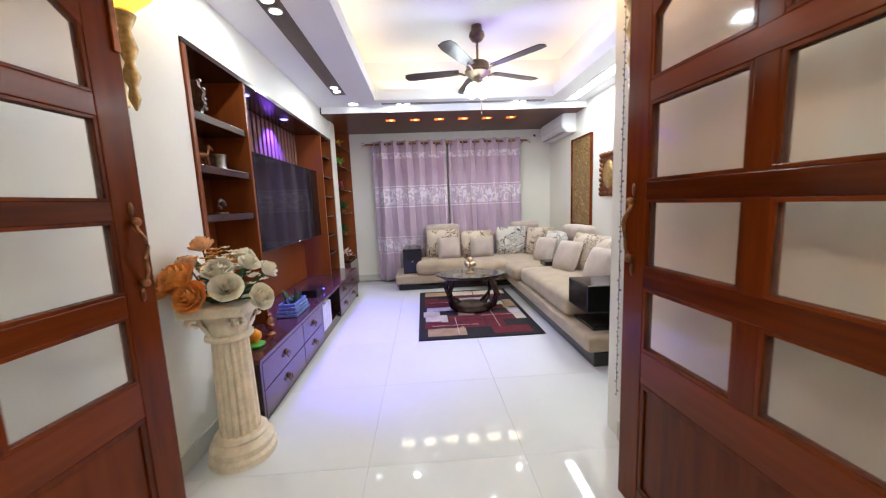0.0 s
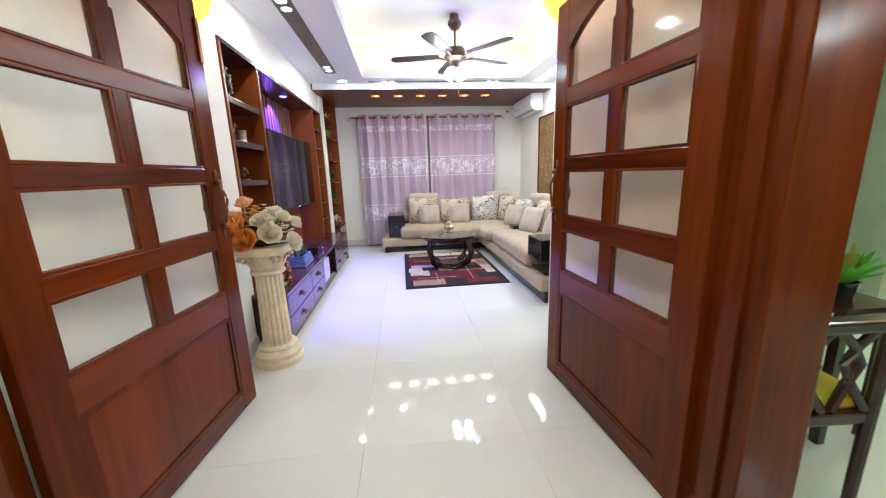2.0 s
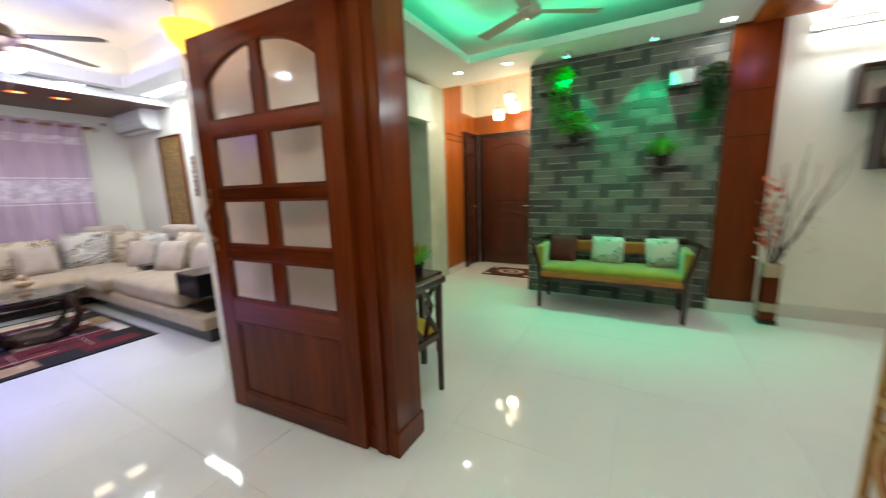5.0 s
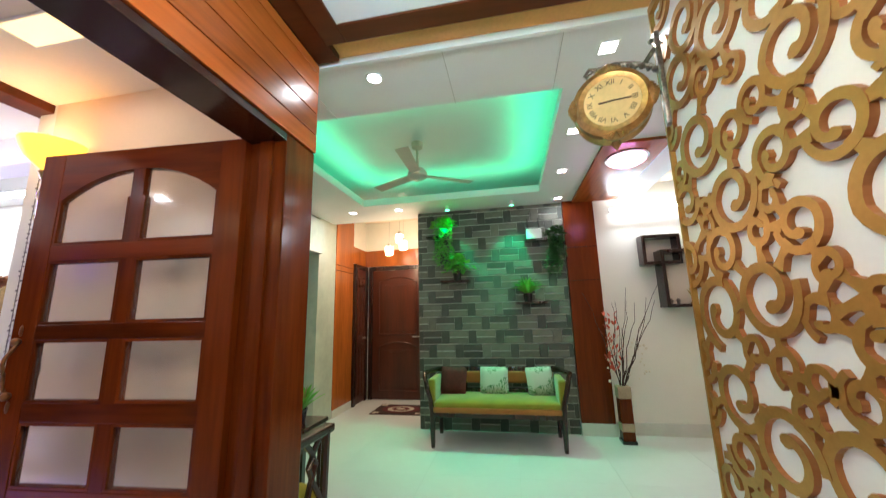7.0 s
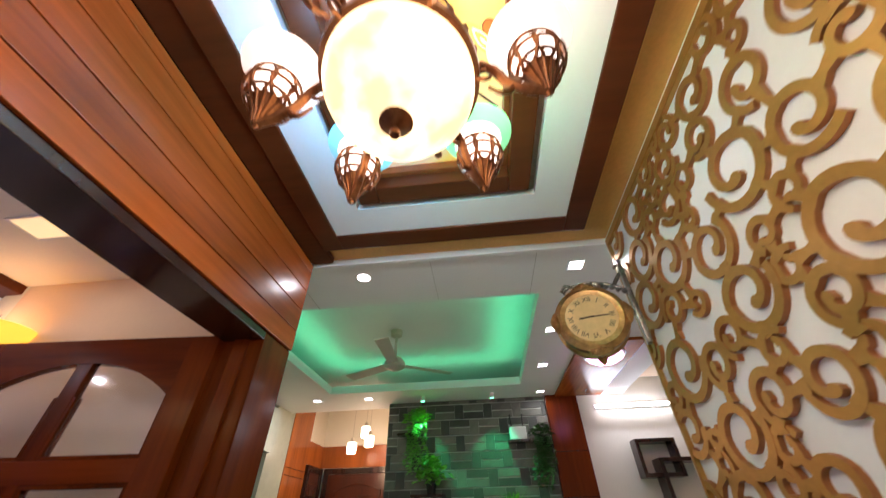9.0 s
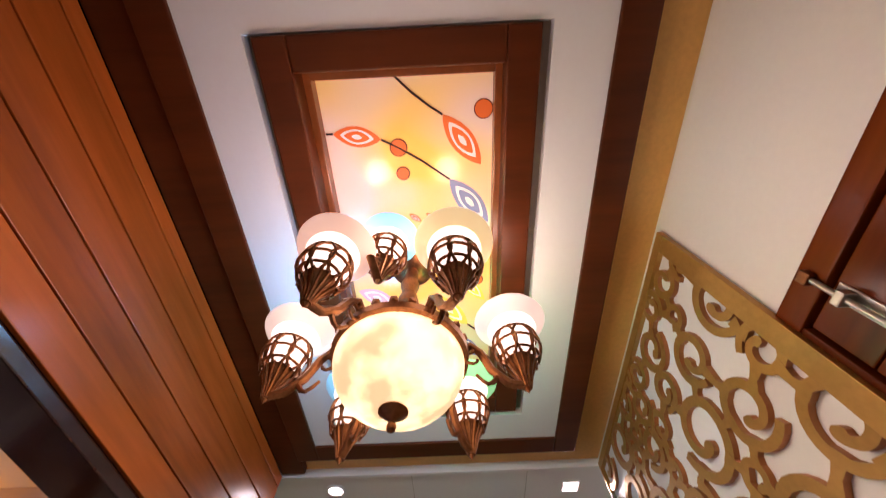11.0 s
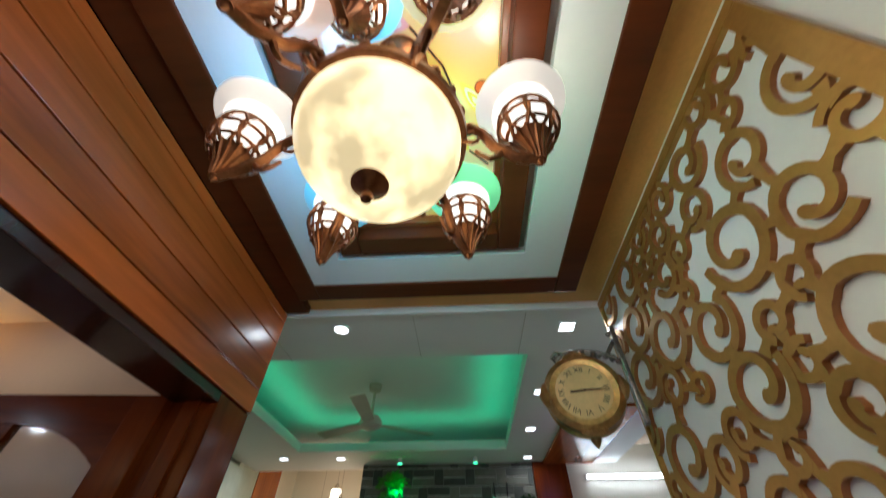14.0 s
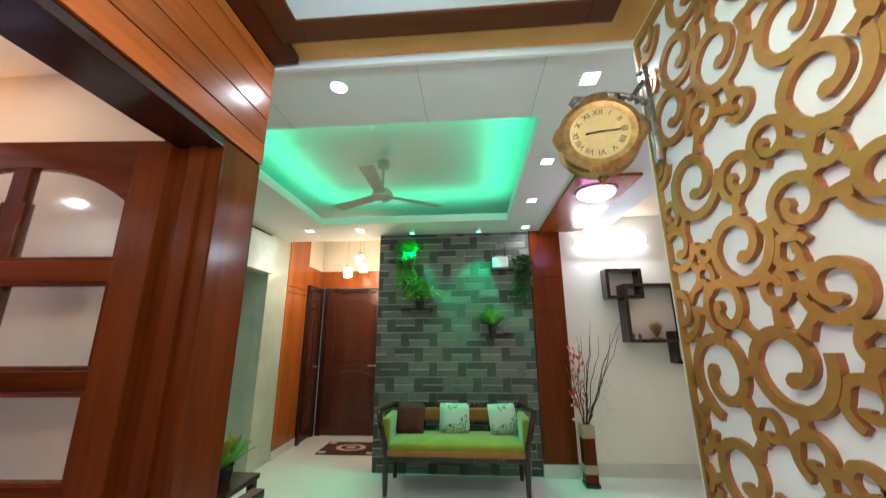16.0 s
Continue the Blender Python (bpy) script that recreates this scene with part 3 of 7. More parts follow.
# Slat colour is bluer than the unit's wood: the blue spots' tint is mixed in.
slat = mesh_of("slat", box(B(), -0.02, 0.0, -0.030, 0.030, 1.55, UT - 0.035, 0.006), mat("slat_wood_blue_light_tint", (0.20, 0.09, 0.075), 0.4, var=0.3, scale=5, fine=40, bump=0.1, stretch=(1, 1, 0.1), piece=0.2))
for k in range(19):
    piece("slat", slat, unit, Matrix.Translation((-UD + 0.02, 0.82 + k * 0.095, 0)))
for y in (0.95, 1.75):
    o = part("spot_ring", cyl(B(), -0.10, y, UT - 0.040, UT - 0.031, 0.045, None, 20), STEEL, unit)
    part("spot_lens", cyl(B(), -0.10, y, UT - 0.044, UT - 0.041, 0.034, None, 20), G_BLUE, unit, "glowing blue lens")

tv = thing("television", "large flat black television mounted on the wall panel", "television", (XL - 0.10, 4.28, 1.36))
part("screen", box(B(), 0.0, 0.03, -0.86, 0.86, -0.39, 0.40, 0.004), mat("dark_glossy_screen", (0.005, 0.005, 0.008), 0.06, var=0.1, spec=0.3), tv)
part("bezel", rect_frame(B(), -0.87, 0.87, -0.40, 0.41, 0.012, 0.022, 0.034, 0.002), BLACK, tv).matrix_basis = Matrix(((0, 0, 1, 0), (1, 0, 0, 0), (0, 1, 0, 0), (0, 0, 0, 1)))
part("bracket", box(B(), -0.19, 0.0, -0.2, 0.2, -0.2, 0.2), BLACK, tv)
part("standby_light", box(B(), 0.034, 0.037, -0.006, 0.006, -0.398, -0.392), G_WHITE, tv)

console = thing("media_console", "long low red-brown drawer console under the television", "cabinet", (XL, 2.5, 0))
CX, CZ, CL = 0.262, 0.43, 3.05
PURPW = mat("plum_brown_gloss_laminate", (0.085, 0.028, 0.030), 0.2, var=0.25, scale=5, fine=40, stretch=(1, 0.1, 1), coat=0.4)
part("top", box(B(), -0.28, CX, -0.0, CL, CZ - 0.03, CZ, 0.004), PURPW, console)
part("end_panel", box(B(), 0.0, CX - 0.004, -0.0, 0.025, 0.0, CZ - 0.03, 0.002), DARKW, console)
part("end_panel", box(B(), 0.0, CX - 0.004, CL - 0.025, CL, 0.0, CZ - 0.03, 0.002), DARKW, console)
part("plinth", box(B(), 0.0, CX - 0.03, 0.025, CL - 0.025, 0.0, 0.05), DARKW, console)
part("carcass", box(B(), 0.0, CX - 0.028, 0.026, CL - 0.026, 0.05, 0.10), DARKW, console)
part("carcass_back", box(B(), -0.28, 0.01, 0.0, CL, 0.05, CZ - 0.031), DARKW, console)
BARP = mat("aged_brass_pull", (0.16, 0.10, 0.06), 0.4, 0.8, var=0.3)
for y0, y1, z0, z1 in ((0.03, 0.74, 0.225, 0.395), (0.03, 0.74, 0.055, 0.22), (0.745, 1.27, 0.225, 0.395), (0.745, 1.27, 0.055, 0.22), (2.0, 2.5, 0.225, 0.395), (2.0, 2.5, 0.055, 0.22), (2.505, 3.02, 0.225, 0.395), (2.505, 3.02, 0.055, 0.22)):
    dr = part("drawer", box(B(), CX - 0.024, CX - 0.004, y0, y1, z0, z1, 0.003), PURPW, console)
    ym, zm = (y0 + y1) / 2, (z0 + z1) / 2
    h = lathe(B(), [(0.0, 0), (0.022, 0.002), (0.018, 0.012), (0.006, 0.02), (0.0, 0.022)], 12, (0, 0, 0))
    bmesh.ops.transform(h, matrix=Matrix.Translation((CX - 0.004, ym, zm + 0.008)) @ Matrix.Rotation(radians(90), 4, "Y"), verts=h.verts)
    tube(h, [(CX + 0.012, ym - 0.028, zm + 0.005), (CX + 0.016, ym - 0.02, zm - 0.02), (CX + 0.017, ym, zm - 0.028), (CX + 0.016, ym + 0.02, zm - 0.02), (CX + 0.012, ym + 0.028, zm + 0.005)], 0.004, 6)
    part("drop_pull", h, BARP, dr, "dark aged brass drop pull", True)
part("divider", box(B(), 0.0, CX - 0.005, 1.275, 1.295, 0.05, 0.395), DARKW, console)
part("divider", box(B(), 0.0, CX - 0.005, 1.975, 1.995, 0.05, 0.395), DARKW, console)
PAPER = mat("pale_lilac_card", (0.70, 0.68, 0.78), 0.6, var=0.05)
for k in range(4):
    o = tagged(link("folder", box(B(), XL + 0.05, XL + 0.245, 3.80 + k * 0.085, 3.875 + k * 0.085, 0.101, 0.36 - 0.01 * (k % 2), 0.003), PAPER), "upright pale card folder in the console's open bay", "folder", "folders")

# things on the console
BLUEP = mat("blue_grey_weave", (0.16, 0.22, 0.42), 0.6, var=0.4, scale=40, fine=120, bump=0.5)
bk = thing("planter_basket", "blue-grey woven tray with small green plant", "planter", (XL + 0.12, 3.45, CZ))
bm = B()
for k in range(4):
    rect_frame(bm, -0.085 + 0.006 * k, 0.085 - 0.006 * k, -0.16 + 0.006 * k, 0.16 - 0.006 * k, 0.02, 0.003 + k * 0.027, 0.028 + k * 0.027, 0.006)
box(bm, -0.07, 0.07, -0.14, 0.14, 0.0, 0.05)
part("tray", bm, BLUEP, bk)
bm = B()
rnd = random.Random(4)
for k in range(40):
    a = rnd.uniform(0, 6.28)
    r0 = rnd.uniform(0.01, 0.05)
    leaf_blade(bm, (r0 * math.cos(a), r0 * 2 * math.sin(a), 0.06), (0.09 * math.cos(a), 0.12 * math.sin(a), rnd.uniform(0.12, 0.24)), 0.018)
part("foliage", bm, LEAFD, bk)
bx = thing("set_top_box", "small black set-top box on the console", "device", (XL + 0.10, 4.05, CZ))
part("case", box(B(), -0.08, 0.08, -0.14, 0.14, 0.0, 0.075, 0.006), BLACK, bx)
part("front_light", box(B(), 0.08, 0.082, 0.08, 0.12, 0.03, 0.036), G_BLUE, bx)
COPPER = mat("rose_copper", (0.45, 0.22, 0.15), 0.25, 0.9, var=0.2)
fr = thing("figurine", "small rose-copper table ornament on the console", "ornament", (XL + 0.15, 2.92, CZ))
part("body", lathe(B(), [(0.035, 0), (0.035, 0.012), (0.012, 0.03), (0.03, 0.07), (0.034, 0.10), (0.015, 0.135), (0.022, 0.15), (0.0, 0.17)], 20), COPPER, fr, "", True)
duck = thing("toy_fruit", "small orange and green ornament on the console", "ornament", (XL + 0.14, 2.72, CZ))
part("base", lathe(B(), [(0.0, 0), (0.05, 0.004), (0.06, 0.02), (0.02, 0.035)], 16), mat("leaf_green_paint", (0.1, 0.4, 0.05), 0.4), duck, "green base", True)
part("fruit", lathe(B(), [(0.02, 0.03), (0.04, 0.06), (0.038, 0.09), (0.015, 0.115), (0.0, 0.118)], 16), mat("orange_paint", (0.8, 0.3, 0.02), 0.4), duck, "orange body", True)
cup = thing("trophy", "dark bronze lidded urn on the unit shelf", "ornament", (XL - 0.10, 2.80, CZ + 0.002))
part("urn", lathe(B(), [(0.05, 0), (0.05, 0.02), (0.015, 0.05), (0.02, 0.30), (0.06, 0.36), (0.07, 0.40), (0.05, 0.43), (0.02, 0.46), (0.012, 0.50), (0.0, 0.53)], 20), BRONZE, cup, "", True)

# ornaments on the shelves
PEWTER = mat("antique_silver", (0.27, 0.255, 0.24), 0.3, 0.85, var=0.4, scale=30, bump=0.4, fine=120)
pl = thing("shield_plate", "ornate antique silver plate standing on a shelf", "ornament", (XL - 0.14, 2.86, 1.88), rz=70)
bm = B()
n = 24
ring = [(0.10 + 0.014 * math.cos(9 * 2 * math.pi * k / n), 2 * math.pi * k / n) for k in range(n)]
c0 = [bm.verts.new((0.015, r * math.cos(a) * 0.85, 0.125 + r * math.sin(a) * 1.15)) for r, a in ring]
c1 = [bm.verts.new((-0.005, r * math.cos(a) * 0.85, 0.125 + r * math.sin(a) * 1.15)) for r, a in ring]
c2 = [bm.verts.new((0.02, 0.62 * r * math.cos(a) * 0.85, 0.125 + 0.62 * r * math.sin(a) * 1.15)) for r, a in ring]
c3 = [bm.verts.new((0.006, 0.55 * r * math.cos(a) * 0.85, 0.125 + 0.55 * r * math.sin(a) * 1.15)) for r, a in ring]
for k in range(n):
    q = (k + 1) % n
    for u, v in ((c1, c0), (c0, c2), (c2, c3)):
        bm.faces.new((u[k], u[q], v[q], v[k]))
bm.faces.new(c3)
bm.faces.new(c1[::-1])
for k in range(0, n, 2):
    r, a = ring[k]
    bmesh.ops.create_icosphere(bm, subdivisions=1, radius=0.014, matrix=Matrix.Translation((0.015, r * math.cos(a) * 0.85, 0.125 + r * math.sin(a) * 1.15)))
part("plate", bm, PEWTER, pl)
horse = thing("animal_figurine", "small dark bronze horse figurine on a shelf", "ornament", (XL - 0.12, 2.83, 1.58), rz=80)
bm = B()
for x, y in ((-0.04, -0.012), (-0.04, 0.012), (0.04, -0.012), (0.04, 0.012)):
    tube(bm, [(x, y, 0.0), (x + 0.004, y, 0.035), (x * 0.85, y, 0.075)], 0.007, 6, 0.011)
bmesh.ops.create_uvsphere(bm, u_segments=12, v_segments=8, radius=0.03, matrix=Matrix.Translation((0, 0, 0.085)) @ Matrix.Diagonal((1.9, 0.8, 0.85, 1)))
tube(bm, [(0.04, 0, 0.09), (0.06, 0, 0.125), (0.065, 0, 0.15)], 0.018, 8, 0.011)
tube(bm, [(0.058, 0, 0.15), (0.08, 0, 0.143), (0.10, 0, 0.128)], 0.013, 8, 0.008)
tube(bm, [(-0.055, 0, 0.09), (-0.075, 0, 0.07), (-0.078, 0, 0.03)], 0.006, 6, 0.003)
part("figure", bm, BRONZE, horse, "", True)
mug = thing("tankard", "pewter relief tankard on a shelf", "ornament", (XL - 0.12, 3.02, 1.58))
part("body", lathe(B(), [(0.05, 0), (0.052, 0.01), (0.045, 0.03), (0.048, 0.09), (0.052, 0.11), (0.045, 0.11), (0.04, 0.02)], 20), PEWTER, mug, "", True)
part("handle", tube(B(), [(0, 0.045, 0.09), (0, 0.08, 0.085), (0, 0.085, 0.05), (0, 0.046, 0.025)], 0.006), PEWTER, mug)
for y, z, s in ((2.63, 1.58, 0.6), (2.66, 1.29, 0.7), (2.95, 1.29, 1.0)):
    t = thing("silver_ornament", "small curled silver ornament on a shelf", "ornament", (XL - 0.10, y, z), "small silver ornaments")
    bm = B()
    box(bm, -0.02 * s, 0.02 * s, -0.05 * s, 0.05 * s, 0, 0.012 * s, 0.003)
    tube(bm, [(0, (0.05 - 0.006 * k) * s * math.cos(k * 0.75), (0.055 + (0.05 - 0.005 * k) * math.sin(k * 0.75)) * s) for k in range(9)], 0.012 * s, 8, 0.005 * s)
    part("scroll", bm, PEWTER, t, "", True)
RED = mat("red_glass_ornament", (0.5, 0.03, 0.02), 0.15, var=0.2)
for y, z, m_, s in ((5.30, 1.98, RED, 1.0), (5.33, 1.72, PEWTER, 0.7), (5.25, 1.46, COPPER, 0.7), (5.35, 1.20, RED, 0.6), (5.27, 0.94, PEWTER, 0.7), (5.36, 0.70, COPPER, 0.7)):
    t = thing("vase_ornament", "small ornamental vase on the narrow shelf", "ornament", (XL - 0.08, y, z), "ornaments on the narrow shelves")
    part("vase", lathe(B(), [(0.028 * s, 0), (0.02 * s, 0.015), (0.05 * s, 0.07 * s), (0.042 * s, 0.12 * s), (0.016 * s, 0.15 * s), (0.026 * s, 0.175 * s)], 16), m_, t, "", True)

# corner shelves with plants
cs = thing("corner_shelf", "orange-brown lit corner shelf unit with glass shelves", "shelving", (XL - 0.28, 5.90, 0))
part("back_panel", box(B(), 0.0, 0.02, 0.0, 0.66, 0.0, 2.50), ORANGEW, cs)
part("side_panel", box(B(), 0.02, 0.37, 0.64, 0.665, 0.0, 2.50), ORANGEW, cs)
for z in (0.46, 0.85, 1.2, 1.55, 1.9, 2.2):
    part("glass_shelf", box(B(), 0.02, 0.36, 0.0, 0.64, z, z + 0.01), GLASS, cs, "clear glass shelf")
part("cabinet_body", box(B(), 0.02, 0.38, 0.02, 0.64, 0.0, 0.44, 0.004), PURPW, cs)
LILY = mat("white_pink_petal", (0.75, 0.55, 0.50), 0.6, var=0.25, scale=20)
PINKF = mat("red_pink_petal", (0.5, 0.06, 0.12), 0.6, var=0.25, scale=20)
YELF = mat("yellow_petal", (0.75, 0.5, 0.06), 0.6, var=0.2, scale=20)
for z, fm, n, sp in ((0.47, LILY, 26, 0.20), (0.86, LEAFD, 70, 0.18), (1.21, LEAFD, 60, 0.17), (1.56, PINKF, 30, 0.12), (1.91, LEAF, 30, 0.12), (2.21, YELF, 26, 0.11)):
    t = thing("shelf_plant", "artificial flower or foliage pot on a glass shelf", "plant", (XL + 0.0, 6.10, z), "plants on the corner shelf")
    part("pot", lathe(B(), [(0.035, 0), (0.05, 0.06), (0.045, 0.06), (0.03, 0.01)], 14), BRONZE, t, "", True)
    bm = B()
    rnd = random.Random(int(z * 100))
    for k in range(n):
        a, e = rnd.uniform(0, 6.28), rnd.uniform(-0.1, 1.3)
        r0 = rnd.uniform(0.2, 1.0) * sp
        p = Vector((r0 * math.cos(a) * math.cos(e) * 0.8, r0 * math.sin(a) * math.cos(e), 0.06 + abs(r0 * math.sin(e)) * 0.9))
        leaf_blade(bm, p * 0.65 + Vector((0, 0, 0.02)), p + Vector((rnd.uniform(-0.03, 0.03), rnd.uniform(-0.03, 0.03), 0.02)), 0.035, 0.3)
    part("foliage", bm, fm, t)

# ---- curtains ----
CURT = mat("lilac_curtain_cloth", (0.52, 0.40, 0.50), 0.6, var=0.08, scale=3, fine=90, bump=0.1, sheen=0.3)
nt = CURT.node_tree
N, L = nt.nodes, nt.links
pb = N["Principled BSDF"]
old = pb.inputs["Base Color"].links[0].from_socket
co, sp = N.new("ShaderNodeTexCoord"), N.new("ShaderNodeSeparateXYZ")
L.new(co.outputs["Object"], sp.inputs[0])


def band(z0, z1):
    a, b, c = N.new("ShaderNodeMath"), N.new("ShaderNodeMath"), N.new("ShaderNodeMath")
    a.operation, b.operation, c.operation = "GREATER_THAN", "LESS_THAN", "MULTIPLY"
    L.new(sp.outputs[2], a.inputs[0])
    L.new(sp.outputs[2], b.inputs[0])
    a.inputs[1].default_value, b.inputs[1].default_value = z0, z1
    L.new(a.outputs[0], c.inputs[0])
    L.new(b.outputs[0], c.inputs[1])
    return c.outputs[0]


vo = N.new("ShaderNodeTexNoise")
vo.inputs["Scale"].default_value, vo.inputs["Detail"].default_value, vo.inputs["Distortion"].default_value = 10, 2.0, 1.2
L.new(co.outputs["Object"], vo.inputs["Vector"])
th = N.new("ShaderNodeMath")
th.operation = "GREATER_THAN"
th.inputs[1].default_value = 0.52
L.new(vo.outputs[0], th.inputs[0])
tot = None
for z0, z1 in ((1.30, 1.58), (0.52, 0.74), (2.06, 2.16)):
    s_ = band(z0, z1)
    if tot is None:
        tot = s_
    else:
        ad = N.new("ShaderNodeMath")
        L.new(tot, ad.inputs[0])
        L.new(s_, ad.inputs[1])
        tot = ad.outputs[0]
mu = N.new("ShaderNodeMath")
mu.operation = "MULTIPLY"
L.new(tot, mu.inputs[0])
L.new(th.outputs[0], mu.inputs[1])
edge = None
for z0, z1 in ((1.60, 1.615), (1.265, 1.28), (0.76, 0.772), (0.49, 0.502)):
    s_ = band(z0, z1)
    ad = N.new("ShaderNodeMath")
    ad.operation = "MAXIMUM"
    L.new(mu.outputs[0] if edge is None else edge, ad.inputs[0])
    L.new(s_, ad.inputs[1])
    edge = ad.outputs[0]
# silvery thread also turns the lace bands paler
pale = N.new("ShaderNodeMix")
pale.data_type = "RGBA"
pf = N.new("ShaderNodeMath")
pf.operation = "MULTIPLY"
pf.inputs[1].default_value = 0.35
L.new(tot, pf.inputs[0])
L.new(pf.outputs[0], pale.inputs[0])
L.new(old, pale.inputs[6])
pale.inputs[7].default_value = (0.62, 0.56, 0.63, 1)
mx = N.new("ShaderNodeMix")
mx.data_type = "RGBA"
L.new(edge, mx.inputs[0])
L.new(pale.outputs[2], mx.inputs[6])
mx.inputs[7].default_value = (0.76, 0.70, 0.77, 1)
L.new(mx.outputs[2], pb.inputs["Base Color"])


def curtain(x0, x1, seed):
    rnd = random.Random(seed)
    c = thing("curtain", "lilac eyelet curtain with silvery lace bands, drawn closed", "curtain", (0, 6.44, 0), "window curtains")
    bm = B()
    nx, nz = 120, 18
    folds = 6
    ph = [rnd.uniform(-0.5, 0.5) for _ in range(folds + 2)]
    grid = []
    for j in range(nz + 1):
        z = 0.03 + (2.345 - 0.03) * j / nz
        row = []
        for i in range(nx + 1):
            u = i / nx
            a = u * folds * 2 * math.pi
            k = 1 - 0.25 * (1 - j / nz)
            amp = 0.068 * k + 0.02 * (1 - j / nz) * math.sin(u * 17 + seed)
            y = amp * math.sin(a + 0.5 * math.sin(u * 9 + seed) * (1 - j / nz)) + 0.008 * math.sin(3 * a + j)
            x = x0 + (x1 - x0) * u + 0.012 * math.sin(2 * a) * k
            row.append(bm.verts.new((x, y, z)))
        grid.append(row)
    for j in range(nz):
        for i in range(nx):
            bm.faces.new((grid[j][i], grid[j][i + 1], grid[j + 1][i + 1], grid[j + 1][i]))
    part("cloth", bm, CURT, c, "", True)
    for k in range(folds * 2):
        bm = B()
        x = x0 + (x1 - x0) * (k + 0.5) / (folds * 2)
        m = Matrix.Translation((x, 0.0, 2.295)) @ Matrix.Rotation(radians(90 + (28 if k % 2 else -28)), 4, "Z") @ Matrix.Rotation(radians(90), 4, "X")
        lathe(bm, [(0.024, -0.004), (0.042, -0.004), (0.042, 0.004), (0.024, 0.004), (0.024, -0.004)], 16, m=m)
        part("eyelet", bm, STEEL, c, "steel eyelet ring")
    return c


curtain(-0.32, 0.885, 1)
curtain(0.925, 2.14, 2)
rod = thing("curtain_rod", "dark metal curtain rod with leaf finials", "curtain rod", (0, 6.44, 2.295))
part("pole", tube(B(), [(-0.42, 0, 0), (2.24, 0, 0)], 0.017, 10), BRONZE, rod)
for x, s in ((-0.42, -1), (2.24, 1)):
    bm = B()
    for a in (-0.5, 0, 0.5):
        leaf_blade(bm, (x, 0, 0), (x + s * 0.10 * math.cos(a), 0, 0.10 * math.sin(a)), 0.03, 0.05)
    bmesh.ops.create_uvsphere(bm, u_segments=10, v_segments=6, radius=0.018, matrix=Matrix.Translation((x, 0, 0)))
    part("finial", bm, BRONZE, rod)
for x in (-0.36, 0.90, 2.19):
    part("bracket", tube(B(), [(x, 0, -0.012), (x, 0.08, -0.012), (x, 0.158, -0.02)], 0.008, 8), BRONZE, rod)

# ---- sofa ----
sofa = thing("corner_sofa", "beige velour corner sofa on a dark wooden base", "sofa", (0, 0, 0))
part("plinth", box(B(), 0.04, 1.75, 5.76, 6.42, 0.0, 0.10, 0.01), BLACK, sofa, "black wooden plinth")
part("plinth", box(B(), 1.72, 2.62, 2.98, 6.42, 0.0, 0.12, 0.01), BLACK, sofa, "black wooden plinth")
part("platform", soft_box(B(), 0.0, 1.74, 5.70, 6.42, 0.10, 0.24, 0.03, 0.0), BEIGE, sofa, "", True)
part("platform", soft_box(B(), 1.66, 2.64, 2.95, 6.42, 0.12, 0.25, 0.03, 0.0), BEIGE, sofa, "", True)
part("seat", soft_box(B(), 0.32, 1.12, 5.66, 6.28, 0.24, 0.42, 0.06, 0.03), BEIGE, sofa, "", True)
part("seat", soft_box(B(), 1.10, 1.78, 5.40, 6.28, 0.24, 0.42, 0.06, 0.03), BEIGE, sofa, "", True)
part("seat", soft_box(B(), 1.60, 2.46, 4.92, 6.28, 0.25, 0.43, 0.06, 0.03), BEIGE, sofa, "", True)
part("seat", soft_box(B(), 1.68, 2.46, 3.42, 4.90, 0.25, 0.44, 0.06, 0.03), BEIGE, sofa, "", True)
for x0, x1 in ((0.48, 1.04), (1.10, 1.62), (1.66, 2.2)):
    part("backrest", soft_box(B(), x0, x1, 6.20, 6.42, 0.36, 0.80, 0.05, 0.0), BEIGE, sofa, "", True)
part("headrest", soft_box(B(), 0.48, 1.04, 6.16, 6.38, 0.74, 0.96, 0.06, 0.0), BEIGE2, sofa, "", True)
part("headrest", soft_box(B(), 1.90, 2.36, 6.14, 6.36, 0.76, 0.95, 0.06, 0.0), BEIGE2, sofa, "", True)
for y0, y1 in ((3.5, 4.2), (4.24, 4.94), (5.0, 6.1)):
    part("backrest", soft_box(B(), 2.42, 2.64, y0, y1, 0.36, 0.80, 0.05, 0.0), BEIGE, sofa, "", True)
part("headrest", soft_box(B(), 2.38, 2.62, 4.72, 5.28, 0.76, 0.95, 0.06, 0.0), BEIGE2, sofa, "", True)
for x0, x1, y0, y1, z0, z1 in ((0.12, 0.40, 5.84, 6.36, 0.24, 0.62), (1.70, 2.50, 3.06, 3.42, 0.40, 0.62), (2.0, 2.46, 4.86, 5.06, 0.44, 0.50)):
    a = part("arm_box", box(B(), x0, x1, y0, y1, z0, z1, 0.012), BLACK, sofa, "black lacquered wooden arm box")
    part("knob", tube(B(), [((x0 + x1) / 2, y0 - 0.014, (z0 + z1) / 2), ((x0 + x1) / 2, y0, (z0 + z1) / 2)], 0.01), STEEL, a)
part("shelf", box(B(), 1.76, 2.50, 3.08, 3.44, 0.25, 0.28, 0.006), BLACK, sofa, "black shelf under the arm box")
part("support", box(B(), 2.2, 2.48, 3.10, 3.42, 0.28, 0.40), BLACK, sofa)

